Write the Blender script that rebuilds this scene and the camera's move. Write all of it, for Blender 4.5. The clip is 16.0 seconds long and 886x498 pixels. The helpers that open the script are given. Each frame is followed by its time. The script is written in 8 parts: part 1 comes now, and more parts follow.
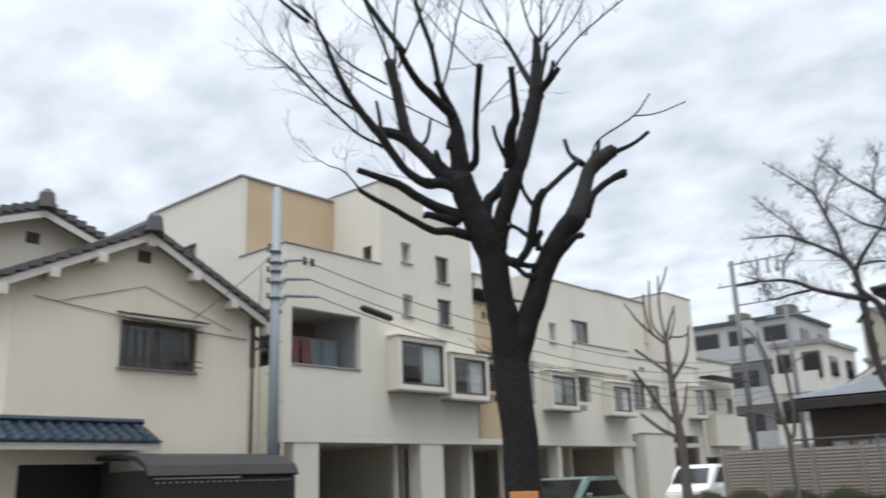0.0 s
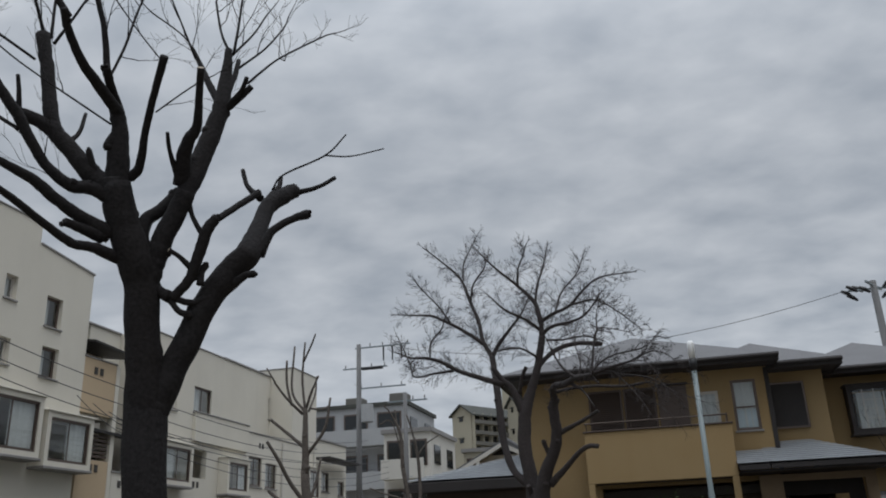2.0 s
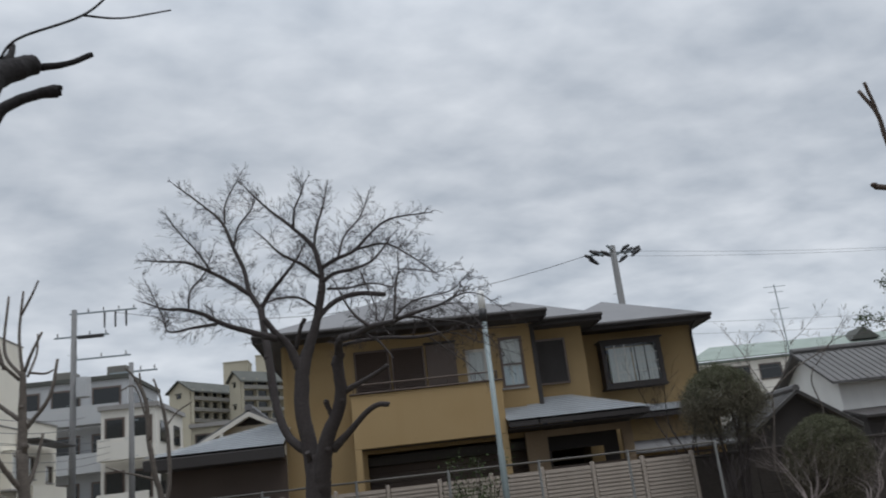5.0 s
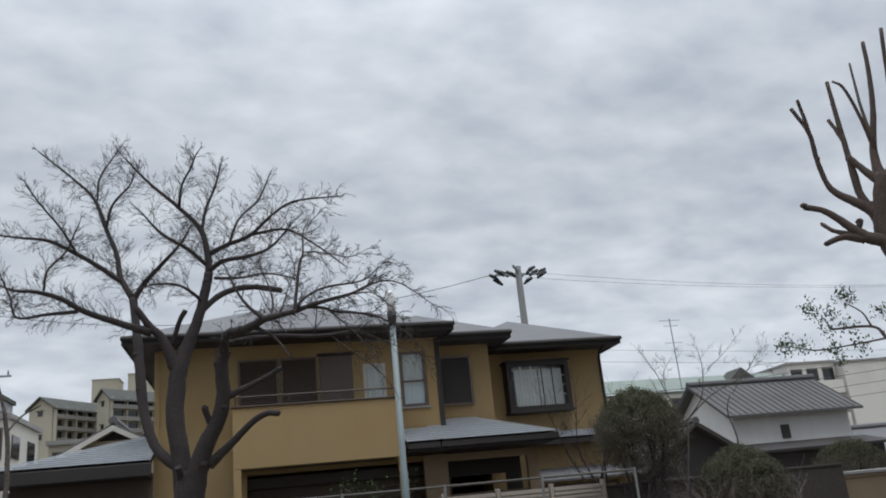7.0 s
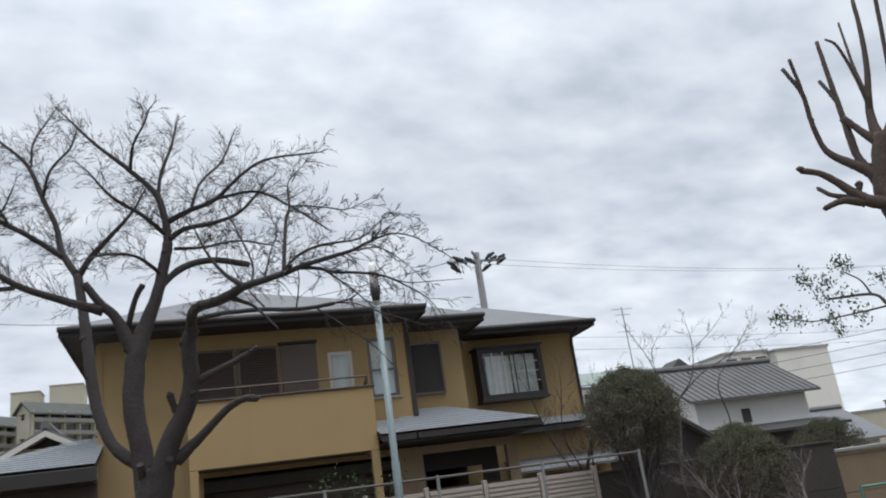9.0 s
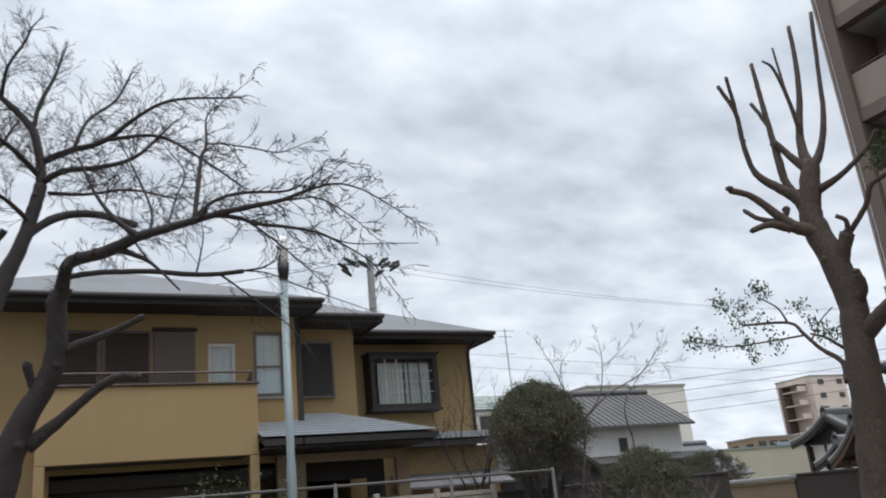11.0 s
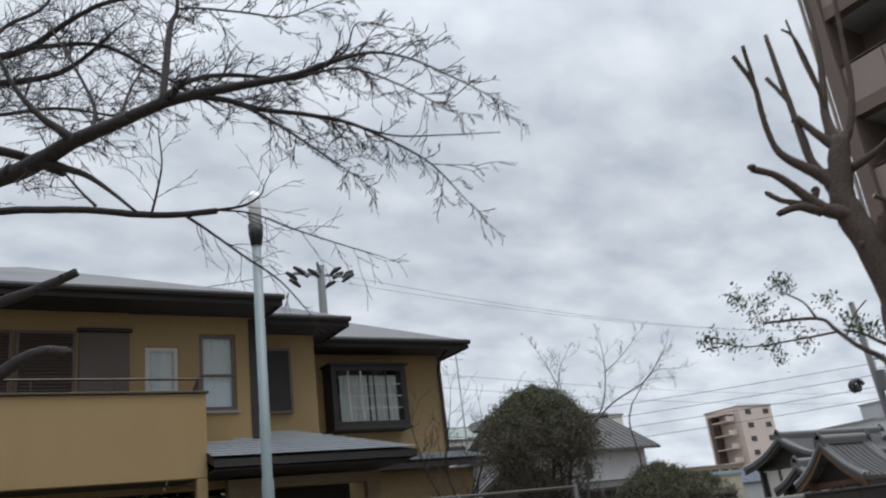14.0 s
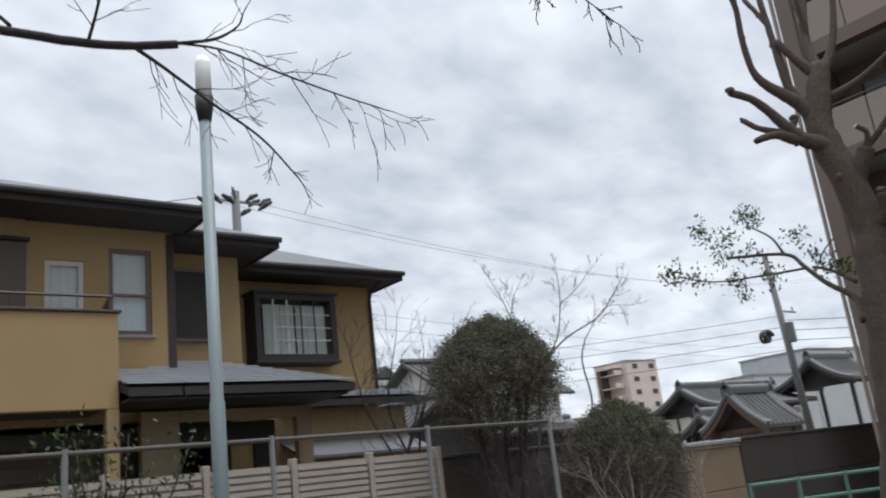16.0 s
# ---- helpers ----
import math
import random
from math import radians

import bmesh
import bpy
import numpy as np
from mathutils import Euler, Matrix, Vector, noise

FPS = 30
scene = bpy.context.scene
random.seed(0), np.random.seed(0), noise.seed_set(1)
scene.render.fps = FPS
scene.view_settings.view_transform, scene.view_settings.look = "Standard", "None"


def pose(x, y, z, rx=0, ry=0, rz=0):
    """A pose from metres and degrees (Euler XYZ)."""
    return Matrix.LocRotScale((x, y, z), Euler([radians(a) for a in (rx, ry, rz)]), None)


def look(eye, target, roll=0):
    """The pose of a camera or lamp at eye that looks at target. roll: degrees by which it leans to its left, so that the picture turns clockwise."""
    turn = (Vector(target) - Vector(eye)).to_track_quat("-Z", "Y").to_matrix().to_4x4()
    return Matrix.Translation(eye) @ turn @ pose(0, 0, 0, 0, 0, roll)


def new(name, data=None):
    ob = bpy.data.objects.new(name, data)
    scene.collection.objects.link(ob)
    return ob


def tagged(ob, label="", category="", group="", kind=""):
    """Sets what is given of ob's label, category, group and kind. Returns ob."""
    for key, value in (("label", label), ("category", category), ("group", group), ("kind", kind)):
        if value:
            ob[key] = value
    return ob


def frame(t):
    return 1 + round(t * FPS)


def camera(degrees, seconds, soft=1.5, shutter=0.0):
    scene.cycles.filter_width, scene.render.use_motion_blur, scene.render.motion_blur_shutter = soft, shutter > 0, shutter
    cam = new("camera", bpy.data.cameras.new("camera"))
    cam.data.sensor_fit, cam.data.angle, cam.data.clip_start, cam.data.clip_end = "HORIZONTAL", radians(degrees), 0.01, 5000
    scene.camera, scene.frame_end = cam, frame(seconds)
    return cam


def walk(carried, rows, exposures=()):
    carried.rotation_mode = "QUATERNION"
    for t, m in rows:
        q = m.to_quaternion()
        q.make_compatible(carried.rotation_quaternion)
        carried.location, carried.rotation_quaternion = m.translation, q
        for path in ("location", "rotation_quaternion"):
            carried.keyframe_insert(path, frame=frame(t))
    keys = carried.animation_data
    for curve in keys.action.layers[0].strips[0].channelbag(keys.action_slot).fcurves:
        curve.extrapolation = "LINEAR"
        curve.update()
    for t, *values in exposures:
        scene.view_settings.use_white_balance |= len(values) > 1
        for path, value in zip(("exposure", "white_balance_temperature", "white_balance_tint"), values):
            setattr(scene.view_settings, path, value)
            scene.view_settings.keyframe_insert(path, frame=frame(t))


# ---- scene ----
# x runs along the yellow house's front, y along the white terrace's front, z up; metres
cam = camera(55.54, 16.0, soft=1.9, shutter=0.4)
ROWS = [
    (0.0, -0.028, 0.086, 1.507, 41.27, 15.53, 2.07),
    (0.5, -0.412, 0.205, 1.522, 32.73, 16.10, 2.56),
    (1.0, -0.729, 0.458, 1.503, 25.12, 17.62, 2.45),
    (1.5, -0.996, 0.691, 1.468, 17.58, 19.53, 0.90),
    (2.0, -1.289, 1.056, 1.468, 14.96, 19.95, 2.16),
    (2.5, -1.573, 1.454, 1.518, 16.32, 19.84, 2.82),
    (3.0, -1.933, 1.737, 1.546, 15.59, 19.45, 3.35),
    (3.5, -2.175, 2.035, 1.535, 13.33, 19.45, 5.19),
    (4.0, -2.388, 2.380, 1.536, 7.62, 19.07, 4.81),
    (4.5, -2.616, 2.787, 1.566, 0.87, 17.37, 5.96),
    (5.0, -2.677, 3.103, 1.565, -3.28, 16.87, 6.50),
    (7.5, -3.006, 5.465, 1.542, -11.78, 18.17, 5.36),
    (8.0, -3.199, 5.874, 1.523, -11.45, 17.69, 5.00),
    (8.5, -3.335, 6.309, 1.543, -13.20, 17.67, 6.80),
    (11.0, -3.645, 8.348, 1.553, -25.52, 17.89, 5.53),
    (11.5, -3.540, 8.856, 1.575, -28.03, 17.96, 6.02),
    (12.0, -3.652, 9.112, 1.546, -29.97, 18.96, 4.81),
    (12.5, -3.597, 9.552, 1.567, -33.47, 20.21, 5.89),
    (13.0, -3.491, 9.989, 1.576, -34.44, 20.72, 6.42),
    (13.5, -3.469, 10.510, 1.582, -33.25, 20.78, 5.18),
    (14.0, -3.445, 10.923, 1.564, -30.22, 19.73, 6.82),
    (14.5, -3.381, 11.344, 1.585, -29.02, 18.22, 7.16),
    (15.0, -3.391, 11.895, 1.579, -31.06, 17.27, 7.72),
    (15.5, -3.281, 12.376, 1.582, -33.11, 16.60, 8.97),
    (16.0, -3.364, 12.621, 1.579, -37.59, 15.57, 6.62),
]
EXPOSURES = [(0.0, 0.63), (0.5, 0.72), (1.0, 0.47), (1.5, 0.2), (2.0, -0.34), (2.5, -0.04), (3.0, 0.04), (3.5, 0.08), (4.0, 0.06), (4.5, -0.06), (5.0, 0.03), (7.5, 0.13), (8.0, 0.3), (8.5, 0.38), (11.0, 0.42), (11.5, 0.2), (12.0, 0.4), (12.5, 0.18), (13.0, -0.12), (13.5, 0.05), (14.0, 0.2), (14.5, 0.52), (15.0, 0.76), (15.5, 0.42), (16.0, 0.42)]
walk(cam, [(t, pose(x, y, z, 90 + pitch, roll, yaw)) for t, x, y, z, yaw, pitch, roll in ROWS], EXPOSURES)

# ---- light: an overcast winter sky ----
world = bpy.data.worlds.new("overcast_sky")
scene.world = world
world.use_nodes = True
wt = world.node_tree
wt.nodes.clear()


def wnode(kind, **values):
    n = wt.nodes.new(kind)
    for key, value in values.items():
        n.inputs[key].default_value = value
    return n


def wmath(op, a, b=0.0, c=0.0, clamp=False):
    n = wt.nodes.new("ShaderNodeMath")
    n.operation, n.use_clamp = op, clamp
    for i, value in enumerate((a, b, c)):
        if isinstance(value, (int, float)):
            n.inputs[i].default_value = value
        else:
            wt.links.new(value, n.inputs[i])
    return n.outputs[0]


SUN_ELEVATION, SUN_AZIMUTH = radians(70), radians(-48)
sky = wt.nodes.new("ShaderNodeTexSky")
sky.sky_type, sky.sun_disc = "NISHITA", False
sky.sun_elevation, sky.sun_rotation = SUN_ELEVATION, radians(138)
coord = wt.nodes.new("ShaderNodeTexCoord")
split = wt.nodes.new("ShaderNodeSeparateXYZ")
wt.links.new(coord.outputs["Generated"], split.inputs[0])
up = wmath("MAXIMUM", split.outputs["Z"], 0.0)
flat = wmath("ADD", up, 0.28)
layer = wt.nodes.new("ShaderNodeCombineXYZ")
wt.links.new(wmath("DIVIDE", split.outputs["X"], flat), layer.inputs[0])
wt.links.new(wmath("DIVIDE", split.outputs["Y"], flat), layer.inputs[1])
spin = wt.nodes.new("ShaderNodeMapping")
spin.inputs["Rotation"].default_value = (0, 0, radians(-28))
spin.inputs["Scale"].default_value = (1.1, 1.45, 1)
wt.links.new(layer.outputs[0], spin.inputs[0])
rolls = wnode("ShaderNodeTexNoise", Scale=6.4, Detail=4.0, Roughness=0.48, Distortion=0.12)
broad = wnode("ShaderNodeTexNoise", Scale=1.3, Detail=3.0, Roughness=0.5)
wt.links.new(spin.outputs[0], rolls.inputs["Vector"])
wt.links.new(layer.outputs[0], broad.inputs["Vector"])
lump = wmath("ADD", wmath("MULTIPLY", rolls.outputs["Fac"], 0.62), wmath("MULTIPLY", broad.outputs["Fac"], 0.38))
thick = wmath("MULTIPLY_ADD", lump, 3.0, -0.98, clamp=True)
tone = wt.nodes.new("ShaderNodeValToRGB")
tone.color_ramp.elements[0].color = (0.575, 0.64, 0.728, 1)
tone.color_ramp.elements[1].color = (0.925, 0.98, 1.055, 1)
wt.links.new(thick, tone.inputs[0])
# an overcast sky is brightest overhead and pales towards the horizon
lift = wmath("MULTIPLY_ADD", wmath("POWER", up, 5.0), 4.2, 0.83)
low = wmath("MULTIPLY", wmath("POWER", wmath("SUBTRACT", 1.0, up), 5.0), 0.32)
shade = wt.nodes.new("ShaderNodeVectorMath")
shade.operation = "SCALE"
wt.links.new(tone.outputs[0], shade.inputs[0])
wt.links.new(wmath("ADD", lift, low), shade.inputs["Scale"])
clouds = wnode("ShaderNodeBackground", Strength=0.80)
wt.links.new(shade.outputs[0], clouds.inputs[0])
clear = wnode("ShaderNodeBackground", Strength=0.10)
wt.links.new(sky.outputs[0], clear.inputs[0])
cover = wnode("ShaderNodeMixShader", Fac=0.93)
wt.links.new(clear.outputs[0], cover.inputs[1])
wt.links.new(clouds.outputs[0], cover.inputs[2])
out = wt.nodes.new("ShaderNodeOutputWorld")
wt.links.new(cover.outputs[0], out.inputs[0])

sun = new("sun", bpy.data.lights.new("sun", "SUN"))
sun.data.energy, sun.data.angle, sun.data.color = 1.0, radians(35), (1.0, 0.985, 0.96)
sun.matrix_world = look((60 * math.cos(SUN_AZIMUTH), 60 * math.sin(SUN_AZIMUTH), 60 * math.tan(SUN_ELEVATION)), (0, 0, 0))


# ---- materials ----
def material(name, colour, rough=0.8, grain=40.0, amount=0.12, stain=0.12, stain_size=0.6, bump=0.1, metal=0.0, streak=0.0, per_object=0.0, tint=None, shine=0.5):
    """A procedural surface: fine grain, broad stains, optional rain streaks that run down, and relief."""
    m = bpy.data.materials.new(name)
    m.use_nodes = True
    t = m.node_tree
    bsdf = t.nodes["Principled BSDF"]
    bsdf.inputs["Roughness"].default_value, bsdf.inputs["Metallic"].default_value = rough, metal
    bsdf.inputs["Specular IOR Level"].default_value = shine
    at = t.nodes.new("ShaderNodeTexCoord").outputs["Object"]
    fine = t.nodes.new("ShaderNodeTexNoise")
    fine.inputs["Scale"].default_value, fine.inputs["Detail"].default_value = grain, 6.0
    t.links.new(at, fine.inputs["Vector"])
    wide = t.nodes.new("ShaderNodeTexNoise")
    wide.inputs["Scale"].default_value, wide.inputs["Detail"].default_value = stain_size, 5.0
    t.links.new(at, wide.inputs["Vector"])

    def blend(base, fac, other, mode="MIX", strength=1.0):
        mix = t.nodes.new("ShaderNodeMix")
        mix.data_type, mix.blend_type = "RGBA", mode
        if strength != 1.0 or fac is None:
            s = t.nodes.new("ShaderNodeMath")
            s.operation = "MULTIPLY"
            if fac is None:
                s.inputs[0].default_value = 1.0
            else:
                t.links.new(fac, s.inputs[0])
            s.inputs[1].default_value = strength
            fac = s.outputs[0]
        t.links.new(fac, mix.inputs[0])
        for value, slot in ((base, mix.inputs[6]), (other, mix.inputs[7])):
            if isinstance(value, tuple):
                slot.default_value = (*value, 1.0)
            else:
                t.links.new(value, slot)
        return mix.outputs[2]

    def steps(fac, lo, hi):
        r = t.nodes.new("ShaderNodeMapRange")
        r.inputs[1].default_value, r.inputs[2].default_value = lo, hi
        t.links.new(fac, r.inputs[0])
        return r.outputs[0]

    dark = tuple(c * (1 - 2.2 * amount) for c in colour)
    worn = tint or tuple(c * 0.55 for c in colour)
    c = blend(colour, steps(fine.outputs["Fac"], 0.35, 0.75), dark)
    c = blend(c, steps(wide.outputs["Fac"], 0.45, 0.75), worn, strength=stain * 2)
    if streak:
        run = t.nodes.new("ShaderNodeMapping")
        run.inputs["Scale"].default_value = (1.1, 1.1, 0.12)
        t.links.new(at, run.inputs[0])
        drip = t.nodes.new("ShaderNodeTexNoise")
        drip.inputs["Scale"].default_value, drip.inputs["Detail"].default_value = 2.2, 6.0
        t.links.new(run.outputs[0], drip.inputs["Vector"])
        c = blend(c, steps(drip.outputs["Fac"], 0.5, 0.8), worn, strength=streak)
    if per_object:
        info = t.nodes.new("ShaderNodeObjectInfo")
        c = blend(c, info.outputs["Random"], worn, strength=per_object)
    t.links.new(c, bsdf.inputs["Base Color"])
    ro = t.nodes.new("ShaderNodeMapRange")
    ro.inputs[3].default_value, ro.inputs[4].default_value = max(0.05, rough - 0.1), min(1.0, rough + 0.1)
    t.links.new(wide.outputs["Fac"], ro.inputs[0])
    t.links.new(ro.outputs[0], bsdf.inputs["Roughness"])
    if bump:
        b = t.nodes.new("ShaderNodeBump")
        b.inputs["Strength"].default_value, b.inputs["Distance"].default_value = bump, 0.02
        t.links.new(fine.outputs["Fac"], b.inputs["Height"])
        t.links.new(b.outputs[0], bsdf.inputs["Normal"])
    return m


def glass_material(name, colour=(0.94, 0.96, 0.96), gloss=0.03):
    """Thin window glass: what lies behind shows through, under a mirror that grows towards grazing views."""
    m = bpy.data.materials.new(name)
    m.use_nodes = True
    t = m.node_tree
    t.nodes.clear()
    see, mirror = t.nodes.new("ShaderNodeBsdfTransparent"), t.nodes.new("ShaderNodeBsdfGlossy")
    see.inputs[0].default_value = (*colour, 1)
    mirror.inputs["Roughness"].default_value = gloss
    slant, mix, o = t.nodes.new("ShaderNodeLayerWeight"), t.nodes.new("ShaderNodeMixShader"), t.nodes.new("ShaderNodeOutputMaterial")
    slant.inputs["Blend"].default_value = 0.5
    steep, gain = t.nodes.new("ShaderNodeMath"), t.nodes.new("ShaderNodeMath")
    steep.operation, gain.operation = "POWER", "MULTIPLY_ADD"
    steep.inputs[1].default_value = 4.0
    gain.inputs[1].default_value, gain.inputs[2].default_value = 0.9, 0.045
    t.links.new(slant.outputs["Facing"], steep.inputs[0])
    t.links.new(steep.outputs[0], gain.inputs[0])
    t.links.new(gain.outputs[0], mix.inputs[0])
    t.links.new(see.outputs[0], mix.inputs[1])
    t.links.new(mirror.outputs[0], mix.inputs[2])
    t.links.new(mix.outputs[0], o.inputs[0])
    return m


CREAM = material("cream_render", (0.70, 0.665, 0.58), 0.9, 90, 0.05, 0.10, 0.5, 0.25, streak=0.10, tint=(0.45, 0.42, 0.36))
BEIGE = material("beige_render", (0.74, 0.68, 0.57), 0.9, 80, 0.05, 0.12, 0.5, 0.3, streak=0.10, tint=(0.48, 0.42, 0.33))
TAN = material("tan_render", (0.56, 0.43, 0.285), 0.9, 90, 0.06, 0.10, 0.6, 0.25, streak=0.08)
OCHRE = material("ochre_render", (0.37, 0.262, 0.13), 0.9, 70, 0.07, 0.18, 0.5, 0.35, streak=0.14, tint=(0.26, 0.16, 0.06))
WHITE_WALL = material("white_plaster", (0.74, 0.74, 0.72), 0.9, 60, 0.05, 0.15, 0.5, 0.2, streak=0.15)
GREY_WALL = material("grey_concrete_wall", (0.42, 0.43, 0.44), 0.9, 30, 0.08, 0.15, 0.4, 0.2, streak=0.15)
PALE_WALL = material("pale_far_wall", (0.62, 0.60, 0.55), 0.9, 20, 0.06, 0.12, 0.3, 0.1, streak=0.12)
PINK_WALL = material("pinkish_wall", (0.58, 0.485, 0.43), 0.9, 20, 0.05, 0.08, 0.3, 0.1)
BROWN_TILE = material("brown_tile_wall", (0.16, 0.115, 0.095), 0.75, 60, 0.12, 0.12, 0.6, 0.25, streak=0.1)
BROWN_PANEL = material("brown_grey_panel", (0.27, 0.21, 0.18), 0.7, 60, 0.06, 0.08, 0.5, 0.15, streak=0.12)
OLIVE_PANEL = material("olive_panel", (0.25, 0.20, 0.12), 0.5, 60, 0.06, 0.08, 0.5, 0.1)
# Near-black that puts unlit slots, floors and rooms into colour; also one garment.
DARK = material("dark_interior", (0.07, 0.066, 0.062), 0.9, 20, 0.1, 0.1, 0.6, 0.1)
TRIM = material("bronze_trim", (0.085, 0.062, 0.05), 0.45, 60, 0.1, 0.1, 0.8, 0.1, metal=0.3)
CAP = material("grey_coping", (0.28, 0.27, 0.26), 0.55, 60, 0.1, 0.15, 0.8, 0.1, metal=0.2)
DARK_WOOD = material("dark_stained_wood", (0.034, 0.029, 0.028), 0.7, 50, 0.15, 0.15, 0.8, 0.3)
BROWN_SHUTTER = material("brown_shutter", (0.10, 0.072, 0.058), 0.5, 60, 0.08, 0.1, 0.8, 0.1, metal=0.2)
FRAME = material("bronze_sash", (0.13, 0.10, 0.085), 0.4, 80, 0.08, 0.05, 1.0, 0.05, metal=0.5)
PALE_FRAME = material("pale_sash", (0.60, 0.57, 0.52), 0.5, 80, 0.05, 0.08, 1.0, 0.05)
CURTAIN = material("white_curtain", (0.62, 0.62, 0.60), 0.95, 30, 0.06, 0.1, 1.5, 0.2, streak=0.3)
BLIND = material("pale_blue_blind", (0.55, 0.62, 0.66), 0.9, 30, 0.05, 0.05, 1.0, 0.1)
GLASS = glass_material("window_glass")
METAL_ROOF = material("silver_metal_roof", (0.40, 0.425, 0.45), 0.42, 60, 0.1, 0.22, 0.7, 0.1, metal=0.4)
SLATE = material("grey_slate_roof", (0.155, 0.155, 0.16), 0.7, 50, 0.12, 0.2, 0.7, 0.3, shine=0.3)
TILE_ROOF = material("grey_clay_tile", (0.115, 0.112, 0.112), 0.7, 40, 0.12, 0.2, 0.8, 0.3, per_object=0.3, shine=0.3)
BLUE_TILE = material("blue_glazed_tile", (0.022, 0.042, 0.066), 0.3, 40, 0.15, 0.2, 1.2, 0.2, per_object=0.5, tint=(0.02, 0.03, 0.05))
GREEN_ROOF = material("weathered_green_roof", (0.20, 0.24, 0.21), 0.7, 40, 0.1, 0.2, 0.5, 0.2)
STEEL = material("galvanised_pole", (0.25, 0.29, 0.31), 0.6, 60, 0.06, 0.15, 1.2, 0.08, metal=0.1, tint=(0.22, 0.25, 0.27))
CONCRETE = material("pole_concrete", (0.165, 0.165, 0.165), 0.85, 50, 0.1, 0.15, 0.7, 0.2, streak=0.2)
LAMP_BLUE = material("pale_blue_lamp_paint", (0.21, 0.26, 0.27), 0.45, 60, 0.06, 0.15, 1.2, 0.1, streak=0.15)
LAMP_GLASS = material("frosted_lamp_glass", (0.85, 0.86, 0.86), 0.3, 60, 0.02, 0.02, 1.0, 0.0)
BLACK = material("black_rubber", (0.018, 0.018, 0.02), 0.55, 60, 0.1, 0.1, 1.0, 0.1)
CABLE = material("black_cable", (0.05, 0.05, 0.053), 0.6, 60, 0.05, 0.05, 1.0, 0.0)
BARK_DARK = material("dark_zelkova_bark", (0.027, 0.025, 0.026), 0.95, 22, 0.25, 0.2, 1.5, 0.8, streak=0.3, tint=(0.022, 0.019, 0.018), shine=0.2)
BARK_GREY = material("grey_plane_bark", (0.125, 0.106, 0.092), 0.95, 18, 0.2, 0.25, 1.8, 0.7, streak=0.3, tint=(0.07, 0.06, 0.052))
BARK_CHERRY = material("dark_cherry_bark", (0.039, 0.031, 0.03), 0.9, 25, 0.2, 0.2, 1.6, 0.7, streak=0.2, tint=(0.034, 0.027, 0.026))
BARK_PALE = material("brown_camphor_bark", (0.088, 0.063, 0.050), 0.95, 22, 0.25, 0.3, 1.4, 0.5, streak=0.4, tint=(0.06, 0.043, 0.036))
CUT_WOOD = material("pale_cut_wood", (0.42, 0.36, 0.29), 0.9, 60, 0.1, 0.2, 3.0, 0.2)
LEAF = material("evergreen_leaf", (0.055, 0.085, 0.028), 0.55, 20, 0.2, 0.3, 2.0, 0.0, tint=(0.03, 0.045, 0.018), shine=0.15)
LEAF_DARK = material("clipped_hedge_leaf", (0.15, 0.140, 0.106), 0.9, 15, 0.2, 0.35, 2.0, 0.0, tint=(0.10, 0.080, 0.060), shine=0.05)
LEAF_TOP = material("young_hedge_leaf", (0.135, 0.138, 0.09), 0.8, 15, 0.2, 0.3, 2.0, 0.0, tint=(0.09, 0.10, 0.05), shine=0.1)
TAN_WALL = material("tan_far_wall", (0.40, 0.37, 0.29), 0.9, 20, 0.06, 0.15, 0.15, 0.1, streak=0.15)
FAR_ROOF = material("dull_far_roof", (0.085, 0.088, 0.08), 0.85, 20, 0.1, 0.2, 0.3, 0.1, shine=0.2)
GALLERY = material("grey_gallery_front", (0.17, 0.165, 0.15), 0.9, 20, 0.08, 0.15, 0.2, 0.1)
TILE_PALE = material("pale_ridge_tile", (0.24, 0.24, 0.24), 0.75, 40, 0.12, 0.2, 0.8, 0.2, shine=0.3)
TWIG_PALE = material("pale_bare_twig", (0.21, 0.175, 0.165), 0.9, 25, 0.15, 0.2, 1.6, 0.4)
FENCE_PANEL = material("ribbed_concrete_fence", (0.34, 0.295, 0.255), 0.9, 40, 0.08, 0.2, 0.7, 0.2, streak=0.2, per_object=0.15)
STONE_WALL = material("brown_stone_wall", (0.075, 0.064, 0.058), 0.9, 25, 0.15, 0.25, 0.8, 0.4, per_object=0.3)
SAND_WALL = material("sandy_plaster_wall", (0.30, 0.225, 0.15), 0.95, 30, 0.1, 0.2, 0.8, 0.3, streak=0.15)
GREEN_RAIL = material("green_painted_rail", (0.10, 0.22, 0.18), 0.5, 60, 0.08, 0.1, 1.0, 0.1)
FENCE_POST = material("pale_fence_post", (0.21, 0.215, 0.215), 0.6, 60, 0.1, 0.2, 1.2, 0.1)
RAIL_GREY = material("grey_fence_tube", (0.085, 0.078, 0.07), 0.6, 60, 0.1, 0.2, 1.2, 0.1, metal=0.4)
ASPHALT = material("asphalt", (0.055, 0.055, 0.057), 0.9, 120, 0.2, 0.25, 0.3, 0.5)
EARTH = material("park_earth", (0.19, 0.165, 0.125), 0.95, 60, 0.15, 0.3, 0.3, 0.6)
KERB_STONE = material("kerb_concrete", (0.36, 0.355, 0.34), 0.9, 50, 0.1, 0.2, 0.7, 0.3)
ORANGE = material("orange_board", (0.55, 0.22, 0.06), 0.6, 40, 0.05, 0.1, 1.0, 0.1)
CAR_GREEN = material("pale_green_car_paint", (0.22, 0.30, 0.28), 0.25, 60, 0.03, 0.03, 1.0, 0.0, metal=0.4)
CAR_WHITE = material("white_car_paint", (0.78, 0.78, 0.77), 0.25, 60, 0.02, 0.03, 1.0, 0.0)
